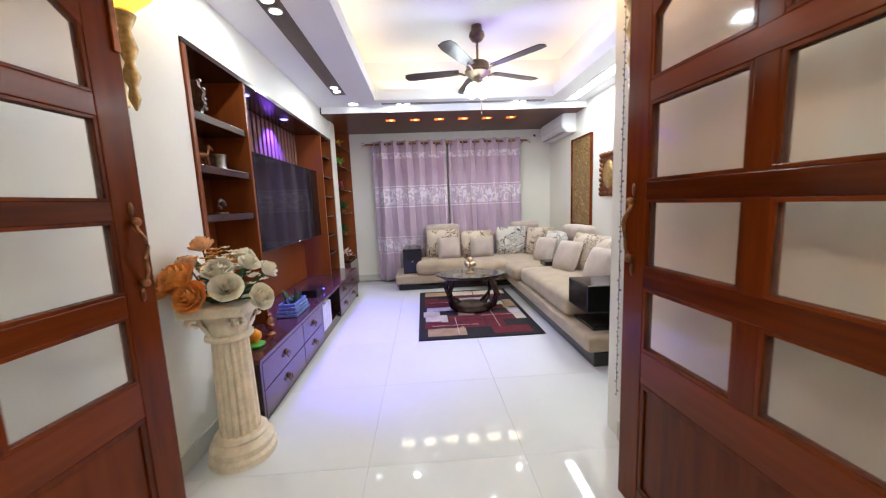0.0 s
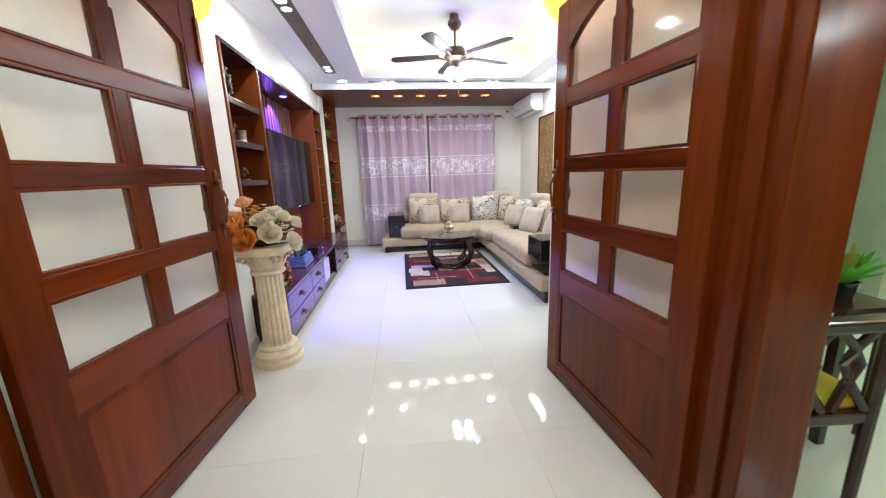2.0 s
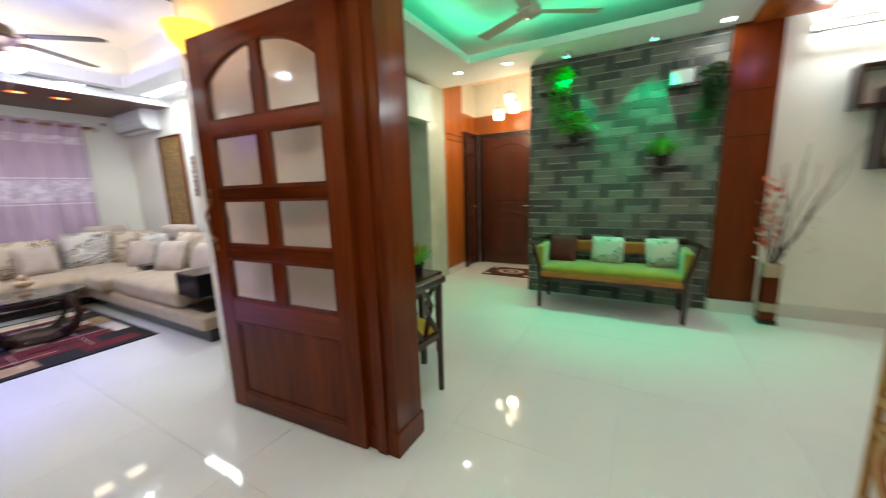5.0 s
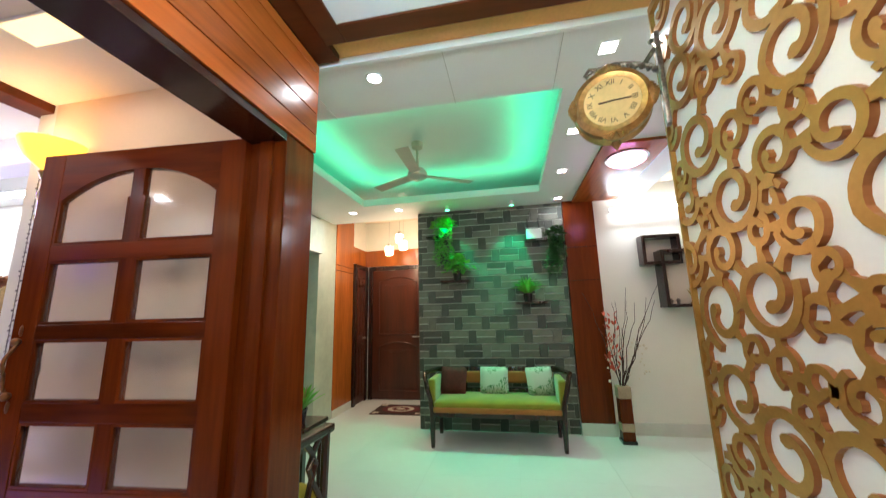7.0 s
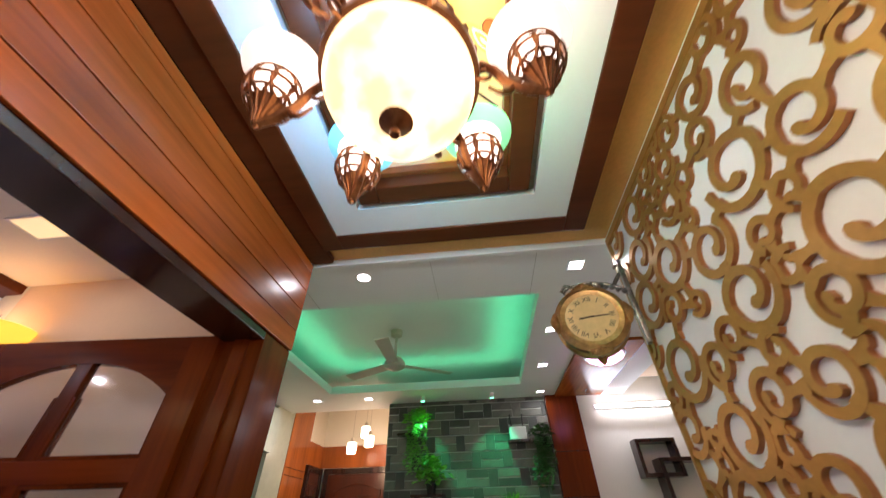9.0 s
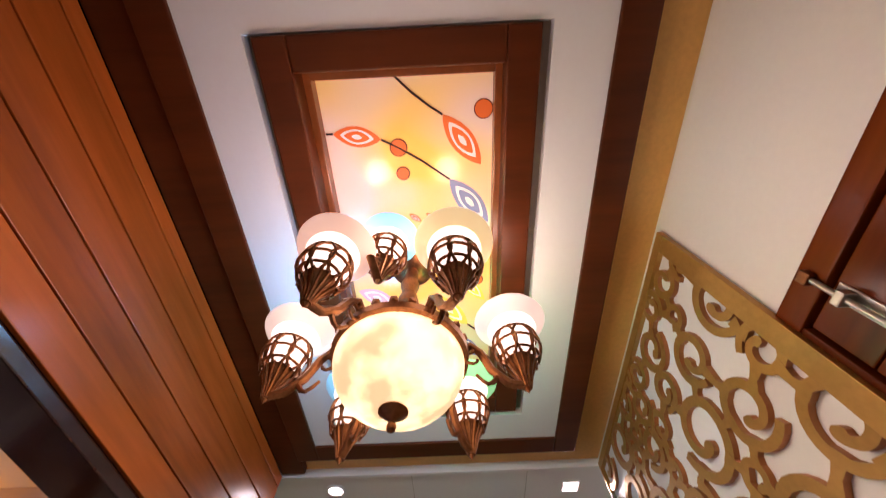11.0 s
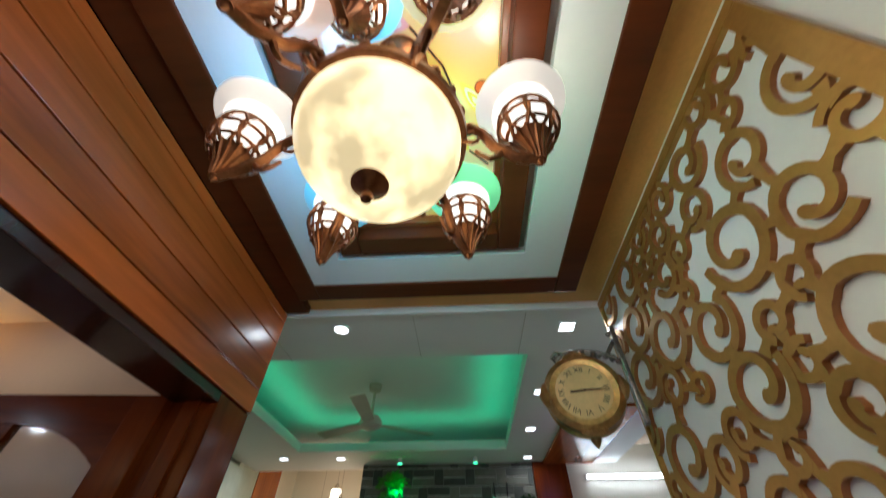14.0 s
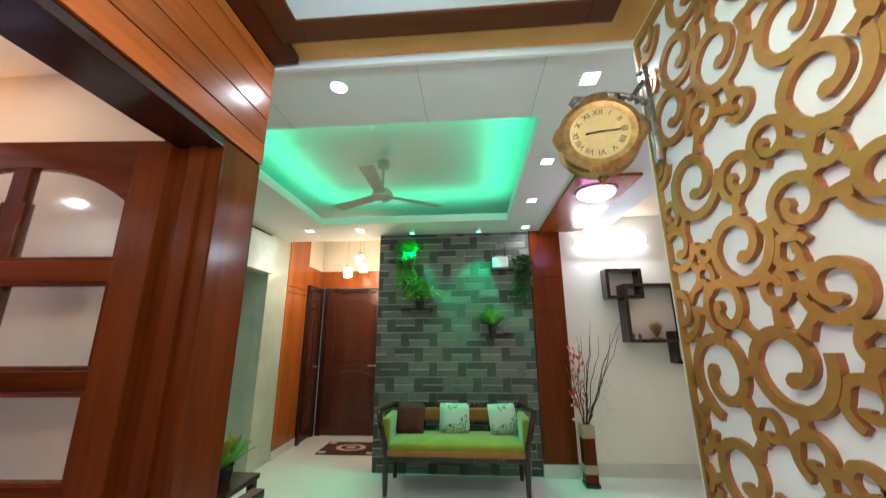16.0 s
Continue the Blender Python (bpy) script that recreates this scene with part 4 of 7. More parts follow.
GRP = "cushions on the sofa"
for at, (rx, rz), (w, h), m_, lab in (
        ((0.76, 6.08, 0.66), (-14, 0), (0.52, 0.46), FLORAL, "large cream scroll-patterned sofa cushion"),
        ((0.84, 5.93, 0.60), (-16, 4), (0.36, 0.34), BEIGE2, "small plain beige cushion"),
        ((1.30, 6.06, 0.64), (-14, -4), (0.50, 0.42), FLORAL, "cream scroll-patterned sofa cushion"),
        ((1.36, 5.92, 0.60), (-16, -2), (0.36, 0.34), BEIGE2, "small plain beige cushion"),
        ((1.86, 6.06, 0.66), (-14, -14), (0.46, 0.46), FLORAL2, "white cushion with grey sprays"),
        ((2.22, 5.72, 0.66), (-12, -48), (0.46, 0.44), FLORAL, "cream scroll-patterned sofa cushion"),
        ((2.30, 5.28, 0.64), (-12, -72), (0.44, 0.42), FLORAL2, "white cushion with grey sprays"),
        ((2.12, 5.22, 0.60), (-18, -66), (0.34, 0.36), BEIGE2, "small plain beige cushion"),
        ((2.32, 4.45, 0.66), (-14, -80), (0.46, 0.46), FLORAL, "cream scroll-patterned sofa cushion"),
        ((2.14, 4.50, 0.62), (-24, -70), (0.36, 0.38), BEIGE2, "small plain beige cushion"),
        ((2.34, 3.95, 0.66), (-14, -86), (0.46, 0.46), FLORAL, "cream scroll-patterned sofa cushion"),
        ((2.18, 3.80, 0.62), (-22, -78), (0.38, 0.38), BEIGE2, "small plain beige cushion")):
    o = link("cushion", pillow_bm(w, h, 0.15), m_, True)
    tagged(o, lab, "cushion", GRP)
    o.matrix_world = pose(*at, rx, 0, rz)

# ---- rug and coffee table ----
rug = thing("rug", "black rug with maroon, beige and grey block pattern", "rug", (0, 0, 0))
RX0, RX1, RY0, RY1 = 0.36, 1.60, 3.70, 5.52
part("rug_base", box(B(), RX0, RX1, RY0, RY1, 0.0005, 0.012, 0.004), mat("black_pile", (0.014, 0.012, 0.012), 0.95, var=0.3, scale=60, fine=400, bump=0.8), rug)
cols = [mat("maroon_pile", (0.11, 0.010, 0.014), 0.95, var=0.25, fine=400, bump=0.8), mat("tan_pile", (0.33, 0.21, 0.12), 0.95, var=0.25, fine=400, bump=0.8),
        mat("cream_pile", (0.52, 0.44, 0.35), 0.95, var=0.2, fine=400, bump=0.8), mat("grey_lilac_pile", (0.42, 0.36, 0.38), 0.95, var=0.2, fine=400, bump=0.8)]
rnd = random.Random(11)
y = RY0 + 0.07
order = [1, 2, 0, 1, 2, 0, 3, 1, 0, 2, 0, 1]
kk = 0
while y < RY1 - 0.12:
    h = rnd.choice((0.16, 0.20, 0.24))
    x = RX0 + 0.05 + rnd.uniform(0, 0.05)
    while x < RX1 - 0.14:
        w = min(rnd.choice((0.20, 0.26, 0.34, 0.40)), RX1 - 0.04 - x)
        if rnd.random() < 0.76:
            part("block", box(B(), x, x + w - 0.012, y, min(y + h - 0.012 + rnd.choice((0, 0, 0.05)), RY1 - 0.05), 0.011, 0.0155, 0.002), cols[order[(kk + rnd.randint(0, 2)) % 12]], rug)
        kk += 1
        x += w
    y += h
for x0, x1, y0, y1 in ((0.50, 1.0, 4.05, 4.056), (0.76, 0.766, 3.80, 4.3), (1.20, 1.206, 3.95, 4.5), (1.05, 1.5, 4.33, 4.336), (0.5, 0.9, 4.92, 4.926)):
    part("line", box(B(), x0, x1, y0, y1, 0.012, 0.0175), cols[2], rug)

table = thing("coffee_table", "black carved oval coffee table with a glass top", "table", (1.0, 4.66, 0.0125))
bm = B()
n = 40
for z0, z1 in ((0.425, 0.437),):
    a = [bm.verts.new((0.42 * math.cos(2 * math.pi * k / n), 0.30 * math.sin(2 * math.pi * k / n), z0)) for k in range(n)]
    b = [bm.verts.new((0.42 * math.cos(2 * math.pi * k / n), 0.30 * math.sin(2 * math.pi * k / n), z1)) for k in range(n)]
    bm.faces.new(a[::-1])
    bm.faces.new(b)
    for k in range(n):
        bm.faces.new((a[k], a[(k + 1) % n], b[(k + 1) % n], b[k]))
part("glass_top", bm, glass_mat("table_glass", (0.80, 0.90, 0.86), 0.02), table, "clear greenish glass top")
for k in range(4):
    a = math.pi / 4 + k * math.pi / 2
    cx, cy = math.cos(a), math.sin(a)
    part("leg", tube(B(), [(0.20 * cx, 0.15 * cy, 0.02), (0.34 * cx, 0.25 * cy, 0.09), (0.40 * cx, 0.29 * cy, 0.20), (0.36 * cx, 0.26 * cy, 0.32), (0.30 * cx, 0.22 * cy, 0.42)], 0.046, 10, 0.034), DARKW, table, "", True)
bm = B()
for rr, zz in ((1.0, 0.405), (0.62, 0.36)):
    tube(bm, [(0.34 * rr * math.cos(2 * math.pi * k / 24), 0.235 * rr * math.sin(2 * math.pi * k / 24), zz) for k in range(25)], 0.026, 8)
for k in range(8):
    a = k * math.pi / 4
    tube(bm, [(0.34 * math.cos(a), 0.235 * math.sin(a), 0.405), (0.21 * math.cos(a + 0.3), 0.145 * math.sin(a + 0.3), 0.36)], 0.010, 6)
part("carved_apron", bm, DARKW, table, "", True)
part("base", lathe(B(), [(0.24, 0.0), (0.26, 0.02), (0.22, 0.045), (0.12, 0.06)], 28), DARKW, table, "", True)
ro = thing("table_ornament", "gilt rose and ball ornament on the glass table", "ornament", (1.0, 4.66, 0.4495))
bm = B()
lathe(bm, [(0.05, 0), (0.05, 0.01), (0.015, 0.03), (0.012, 0.06), (0.04, 0.09)], 16)
for k in range(5):
    bmesh.ops.create_uvsphere(bm, u_segments=10, v_segments=7, radius=0.032, matrix=Matrix.Translation((0.045 * math.cos(k * 1.257), 0.045 * math.sin(k * 1.257), 0.11)))
bmesh.ops.create_uvsphere(bm, u_segments=10, v_segments=7, radius=0.036, matrix=Matrix.Translation((0, 0, 0.16)))
part("body", bm, mat("pale_gilt", (0.62, 0.45, 0.30), 0.3, 0.6, var=0.2), ro, "", True)

# ---- right wall ----
ac = thing("air_conditioner", "white wall-mounted split air conditioner", "air conditioner", (XR - 0.002, 6.0, 2.24))
bm = B()
prof = [(0, 0.0), (-0.13, 0.0), (-0.20, 0.06), (-0.215, 0.14), (-0.20, 0.25), (-0.16, 0.28), (0, 0.28)]
a = [bm.verts.new((x, -0.46, z)) for x, z in prof]
b = [bm.verts.new((x, 0.46, z)) for x, z in prof]
bm.faces.new(a)
bm.faces.new(b[::-1])
for k in range(len(prof)):
    q = (k + 1) % len(prof)
    bm.faces.new((a[k], a[q], b[q], b[k]))
bmesh.ops.bevel(bm, geom=bm.edges[:], offset=0.012, segments=2, affect="EDGES")
part("body", bm, WHITEP, ac)
part("louvre", box(B(), -0.185, -0.13, -0.40, 0.40, 0.005, 0.016), mat("grey_plastic", (0.3, 0.3, 0.32), 0.4), ac, "dark louvre slot").rotation_euler = (0, 0, 0)
part("panel_line", box(B(), -0.2175, -0.214, -0.44, 0.44, 0.10, 0.104), mat("grey_line", (0.4, 0.4, 0.42), 0.5), ac)

wp = thing("wall_panel", "tall gold relief wall panel in a brown frame", "wall art", (XR - 0.002, 5.34, 0.92))
part("frame", rect_frame(B(), -0.31, 0.31, 0.0, 1.22, 0.022, 0.0, 0.03, 0.003), WOOD, wp).matrix_basis = Matrix(((0, 0, -1, 0), (1, 0, 0, 0), (0, 1, 0, 0), (0, 0, 0, 1)))
part("field", box(B(), -0.012, 0.0, -0.29, 0.29, 0.02, 1.20), mat("gold_ground", (0.30, 0.19, 0.08), 0.5, 0.3, var=0.25, scale=20), wp)
bm = B()
rnd = random.Random(5)
for k in range(46):
    y, z = rnd.uniform(-0.24, 0.24), rnd.uniform(0.07, 1.15)
    a = rnd.uniform(0, 6.28)
    tube(bm, [(-0.014 - 0.0001 * k, y + (0.055 - 0.006 * j) * math.cos(a + j * 0.8), z + (0.055 - 0.006 * j) * math.sin(a + j * 0.8)) for j in range(8)], 0.006, 5, 0.003)
part("relief", bm, GILT, wp)
pq = thing("wall_plaque", "carved bronze-gilt wall plaque with an ornate border", "wall art", (XR - 0.002, 4.6, 1.57))
bm = B()
box(bm, -0.02, 0.0, -0.15, 0.15, -0.23, 0.23, 0.006)
for k in range(36):
    a = k * 2 * math.pi / 36
    y, z = 0.19 * max(-0.85, min(0.85, 1.3 * math.cos(a))), 0.27 * max(-0.85, min(0.85, 1.3 * math.sin(a)))
    bmesh.ops.create_icosphere(bm, subdivisions=1, radius=0.03 + 0.008 * (k % 2), matrix=Matrix.Translation((-0.022, y, z)))
part("border", bm, BRONZE, pq)
part("centre", lathe(B(), [(0.12, 0), (0.11, 0.012), (0.06, 0.02), (0.0, 0.024)], 24, m=Matrix.Translation((-0.02, 0, 0)) @ Matrix.Rotation(radians(-90), 4, "Y") @ Matrix.Diagonal((1.4, 1, 1, 1))), GILT, pq, "", True)
cc = thing("security_camera", "small white wall camera in the room corner", "camera", (2.40, YB, 2.40))
part("mount", cyl(B(), 0, -0.02, -0.03, 0.03, 0.03, None, 16), WHITEP, cc)
part("housing", tube(B(), [(0, -0.02, 0), (0.0, -0.09, -0.02)], 0.028, 12), WHITEP, cc)
part("lens", tube(B(), [(0.0, -0.09, -0.02), (0.0, -0.095, -0.0215)], 0.02, 12), BLACK, cc)
tl = thing("linear_light", "long lit white linear lamp recessed in the ceiling", "ceiling light", (2.45, 3.9, ZB))
part("trim", rect_frame(B(), -0.075, 0.075, -1.25, 1.25, 0.012, -0.008, 0.0, 0.001), WHITEP, tl)
part("diffuser", box(B(), -0.062, 0.062, -1.237, 1.237, -0.005, -0.001), G_WHITE, tl, "glowing white diffuser")

# ---- ceiling fan ----
FANB = mat("dark_fan_blade", (0.045, 0.035, 0.035), 0.35, var=0.3, scale=6, stretch=(0.2, 1, 1))
ABRASS = mat("antique_brass", (0.20, 0.155, 0.10), 0.32, 0.8, var=0.25, scale=20)
G_GLOBE = glow("lit_frosted_globe", (0.96, 0.97, 1.0), 9)
fan = thing("ceiling_fan", "five-blade antique brass ceiling fan with lit globes", "fan", (1.08, 4.22, ZT))
part("canopy", lathe(B(), [(0.05, 0.0), (0.055, -0.05), (0.075, -0.07), (0.08, -0.10), (0.055, -0.14), (0.018, -0.16)], 24), ABRASS, fan, "", True)
part("rod", cyl(B(), 0, 0, -0.36, -0.15, 0.012, None, 12), ABRASS, fan)
part("motor", lathe(B(), [(0.02, -0.34), (0.10, -0.35), (0.115, -0.37), (0.115, -0.42), (0.13, -0.43), (0.13, -0.455), (0.09, -0.48), (0.05, -0.50), (0.045, -0.53), (0.07, -0.54), (0.07, -0.56), (0.03, -0.575)], 32), ABRASS, fan, "", True)
blade = B()
pts = [(0.0, -0.045), (0.10, -0.058), (0.46, -0.072), (0.55, -0.06), (0.57, 0.0), (0.55, 0.06), (0.46, 0.072), (0.10, 0.058), (0.0, 0.045)]
for z in (0.0, 0.007):
    vs = [blade.verts.new((x, y, z + 0.12 * y)) for x, y in pts]
    blade.faces.new(vs)
    if z == 0:
        v0 = vs
for k in range(len(pts)):
    q = (k + 1) % len(pts)
    blade.faces.new((v0[k], v0[q], vs[q], vs[k]))
bme = mesh_of("blade", blade, FANB)
irb = tube(B(), [(0.09, 0, -0.01), (0.13, 0, -0.03), (0.17, 0, -0.012), (0.24, 0, -0.006)], 0.011, 8)
ir = mesh_of("blade_iron", irb, ABRASS, True)
for k in range(5):
    m = pose(0, 0, -0.43, 0, 0, 23 + 72 * k)
    piece("blade", bme, fan, m @ Matrix.Translation((0.19, 0, 0)))
    piece("blade_iron", ir, fan, m)
for k in range(4):
    a = radians(45 + 90 * k)
    m = pose(0.055 * math.cos(a), 0.055 * math.sin(a), -0.56, 0, 0, math.degrees(a)) @ pose(0, 0, 0, 0, 145, 0)
    part("globe", lathe(B(), [(0.02, 0.0), (0.03, 0.02), (0.055, 0.06), (0.062, 0.10), (0.05, 0.12), (0.0, 0.125)], 18, m=m), G_GLOBE, fan, "glowing frosted glass shade", True).visible_shadow = False
part("pull_chain", tube(B(), [(0.03, 0, -0.57), (0.03, 0, -0.85)], 0.003, 5), ABRASS, fan)


# ---- living room downlights ----
def downlight(x, y, z, lens, r=0.05, square=False, label="small lit round ceiling downlight"):
    d = thing("downlight", label, "ceiling light", (x, y, z), "recessed downlights")
    if square:
        part("trim_ring", rect_frame(B(), -r, r, -r, r, 0.01, -0.006, 0.0, 0.001), WHITEP, d)
        part("lens", box(B(), -r + 0.011, r - 0.011, -r + 0.011, r - 0.011, -0.004, -0.001), lens, d, "glowing lens")
    else:
        part("trim_ring", lathe(B(), [(r, 0.0), (r, -0.005), (r * 0.8, -0.007), (r * 0.8, -0.002)], 24), WHITEP, d, "", True)
        part("lens", cyl(B(), 0, 0, -0.0045, -0.001, r * 0.79, None, 20), lens, d, "glowing lens")
    return d


CHAR = mat("brown_grey_slot_panel", (0.16, 0.13, 0.11), 0.4, var=0.2, stretch=(1, 0.2, 1))
struct("trim_light_slot_west", box(B(), -0.50, -0.36, 2.45, 4.75, ZB - 0.004, ZB + 0.002), CHAR, "brown light slot panel in the ceiling")
struct("trim_light_slot_north", box(B(), 0.0, 2.1, 5.125, 5.20, ZB - 0.004, ZB + 0.002), CHAR, "brown light slot panel in the ceiling")
for y in (2.85, 2.98, 4.48, 4.61):
    downlight(-0.43, y, ZB - 0.004, G_WHITE, 0.045)
for x in (0.22, 0.32, 1.72, 1.82):
    downlight(x, 5.162, ZB - 0.004, G_WHITE, 0.04)
downlight(-0.35, 5.12, ZB, G_WHITE, 0.075)
for k in range(6):
    d = thing("pelmet_spot", "orange-lit recessed spot in the wooden pelmet", "ceiling light", (0.06 + k * 0.345, 5.68, 2.50), "spots in the pelmet")
    part("ring", rect_frame(B(), -0.075, 0.075, -0.07, 0.07, 0.012, -0.008, 0.0, 0.002), ORANGEW, d)
    part("lens", box(B(), -0.062, 0.062, -0.057, 0.057, -0.004, -0.001), G_ORANGE, d, "glowing orange recess")
    part("bulb", cyl(B(), 0.01, -0.01, -0.010, -0.0045, 0.022, None, 14), glow("lit_amber_bulb", (1.0, 0.62, 0.25), 5) if k == 0 else bpy.data.materials["lit_amber_bulb"], d, "glowing bulb")
d = thing("ceiling_panel_light", "square warm lit ceiling recess", "ceiling light", (1.035, 1.57, ZB))
part("trim", rect_frame(B(), -0.075, 0.075, -0.175, 0.175, 0.01, -0.008, 0.0, 0.002), CEIL, d)
part("panel", box(B(), -0.065, 0.065, -0.165, 0.165, -0.004, -0.001), G_WARM, d, "glowing warm panel")

# ---- pedestal with flowers ----
IVORY = mat("antique_ivory_plaster", (0.78, 0.66, 0.50), 0.55, var=0.14, scale=14, fine=70, bump=0.2)
ped = thing("column_pedestal", "ivory fluted column pedestal with scroll capital", "pedestal", (-0.575, 2.30, 0))
part("base", lathe(B(), [(0.165, 0.0), (0.165, 0.035), (0.15, 0.05), (0.155, 0.065), (0.155, 0.085), (0.135, 0.10), (0.125, 0.115), (0.132, 0.13), (0.118, 0.145)], 36), IVORY, ped, "", True)
bm = B()
n = 96
rings = []
for z, r in ((0.14, 0.098), (0.20, 0.097), (0.45, 0.092), (0.64, 0.086), (0.66, 0.088)):
    rings.append([bm.verts.new(((r - 0.015 * (0.5 + 0.5 * math.cos(16 * 2 * math.pi * k / n)) ** 2) * math.cos(2 * math.pi * k / n), (r - 0.015 * (0.5 + 0.5 * math.cos(16 * 2 * math.pi * k / n)) ** 2) * math.sin(2 * math.pi * k / n), z)) for k in range(n)])
for a, b in zip(rings, rings[1:]):
    for k in range(n):
        bm.faces.new((a[k], a[(k + 1) % n], b[(k + 1) % n], b[k]))
part("shaft", bm, IVORY, ped, "", True)
part("neck", lathe(B(), [(0.10, 0.655), (0.112, 0.665), (0.112, 0.68), (0.095, 0.69), (0.10, 0.74), (0.125, 0.79), (0.14, 0.80)], 36), IVORY, ped, "", True)
part("abacus", box(B(), -0.155, 0.155, -0.155, 0.155, 0.80, 0.855, 0.012), IVORY, ped)
for k in range(4):
    a = radians(45 + 90 * k)
    bm = B()
    for s in (1, -1):
        base = Vector((0.145 * math.cos(a), 0.145 * math.sin(a), 0.765))
        side = Vector((-math.sin(a), math.cos(a), 0))
        out = Vector((math.cos(a), math.sin(a), 0))
        pts = [base + side * s * 0.018 + out * ((0.034 - 0.0035 * j) * math.cos(j * 0.8)) + Vector((0, 0, (0.034 - 0.0035 * j) * math.sin(j * 0.8))) for j in range(9)]
        tube(bm, pts, 0.012, 6, 0.008)
    part("volute", bm, IVORY, ped, "", True)
for k in range(12):
    a = radians(30 * k)
    bm = B()
    leaf_blade(bm, (0.098 * math.cos(a), 0.098 * math.sin(a), 0.69), (0.14 * math.cos(a), 0.14 * math.sin(a), 0.775), 0.055, 0.0)
    part("acanthus_leaf", bm, IVORY, ped)
bq = thing("flower_bouquet", "artificial bouquet of orange and white roses", "flowers", (-0.575, 2.30, 0.855))
part("pot", lathe(B(), [(0.07, 0.0), (0.10, 0.05), (0.095, 0.05), (0.06, 0.01)], 20), mat("dark_pot", (0.03, 0.035, 0.02), 0.6), bq, "", True)
ORNG = mat("orange_silk_petal", (0.82, 0.33, 0.08), 0.6, var=0.2, scale=25)
PEACHP = mat("peach_silk_petal", (0.86, 0.48, 0.25), 0.6, var=0.25, scale=25)
WHTP = mat("white_silk_petal", (0.88, 0.81, 0.66), 0.6, var=0.08, scale=25)
k = 0
for (x, y, z), r, m_ in (((-0.10, -0.15, 0.10), 0.10, ORNG), ((-0.19, -0.09, 0.07), 0.09, ORNG), ((-0.14, -0.03, 0.15), 0.07, PEACHP), ((-0.10, 0.03, 0.24), 0.065, PEACHP),
                         ((0.05, -0.12, 0.13), 0.075, WHTP), ((0.10, -0.16, 0.06), 0.08, WHTP), ((0.20, -0.07, -0.01), 0.075, WHTP), ((0.15, -0.04, 0.15), 0.06, WHTP), ((0.06, 0.10, 0.16), 0.07, WHTP), ((-0.02, 0.14, 0.12), 0.07, ORNG), ((0.19, 0.06, 0.10), 0.06, WHTP), ((-0.03, -0.19, 0.03), 0.085, ORNG)):
    f = part("rose", rose_bm(r, k), m_, bq, "", True)
    d = Vector((x, y, z * 0.8 + 0.08))
    f.matrix_basis = Matrix.Translation((x, y, z + 0.03)) @ d.to_track_quat("Z", "Y").to_matrix().to_4x4()
    part("stalk", tube(B(), [(x * 0.2, y * 0.2, 0.0), (x * 0.7, y * 0.7, z * 0.5 + 0.02), (x, y, z + 0.03)], 0.005, 6), LEAFD, bq)
    k += 1
bm, bo, bw = B(), B(), B()
rnd = random.Random(8)
for k in range(150):
    a, e, r = rnd.uniform(0, 6.28), rnd.uniform(0.0, 1.4), rnd.uniform(0.12, 0.25)
    p = Vector((r * math.cos(a) * math.cos(e), r * math.sin(a) * math.cos(e), 0.03 + r * math.sin(e)))
    if k < 40:
        leaf_blade(bm, p * 0.5, p, 0.05, 0.2)
    else:
        t = bo if (p.x < 0.02) else bw
        for j in range(5):
            b = a + j * 1.257
            leaf_blade(t, p, p + Vector((0.026 * math.cos(b), 0.026 * math.sin(b), 0.012)), 0.02, 0.1, 2)
part("foliage", bm, LEAFD, bq)
part("small_orange_blossom", bo, mat("yellow_orange_petal", (0.8, 0.40, 0.08), 0.6, var=0.2), bq)
part("small_white_blossom", bw, WHTP, bq)

# skirting in the living room
bm = B()
box(bm, XL, XL + 0.012, 0.83, 2.5, 0, 0.11, 0.002)
struct("baseboard_west", bm, SKIRT, "pale tile skirting")
struct("baseboard_north", box(B(), XL - 0.0, XR, YB - 0.012, YB, 0, 0.11, 0.002), SKIRT, "pale tile skirting")
struct("baseboard_east", box(B(), XR - 0.012, XR, 2.3, YB - 0.012, 0, 0.11, 0.002), SKIRT, "pale tile skirting")
bm = B()
box(bm, 1.448, 1.46, 0.83, 2.18, 0, 0.11, 0.002)
struct("baseboard_doorside", bm, SKIRT, "pale tile skirting")

# ---- foyer: fretwork screen ----
def stroke(bm, pts, widths, depth0, depth1):
    """A flat ribbon of varying width in the x-z plane, extruded along y."""
    n = len(pts)
    rows = []
    for i, (p, w) in enumerate(zip(pts, widths)):
        a, b = pts[max(i - 1, 0)], pts[min(i + 1, n - 1)]
        dx, dz = b[0] - a[0], b[1] - a[1]
        l = math.hypot(dx, dz) or 1
        nx, nz = -dz / l * w / 2, dx / l * w / 2
        rows.append([bm.verts.new((p[0] + s * nx, y, p[1] + s * nz)) for y in (depth0, depth1) for s in (1, -1)])
    for a, b in zip(rows, rows[1:]):
        bm.faces.new((a[2], a[3], b[3], b[2]))
        bm.faces.new((a[0], a[2], b[2], b[0])).material_index = 1
        bm.faces.new((a[3], a[1], b[1], b[3])).material_index = 1
    bm.faces.new((rows[0][0], rows[0][1], rows[0][3], rows[0][2])).material_index = 1
    bm.faces.new((rows[-1][0], rows[-1][1], rows[-1][3], rows[-1][2])).material_index = 1


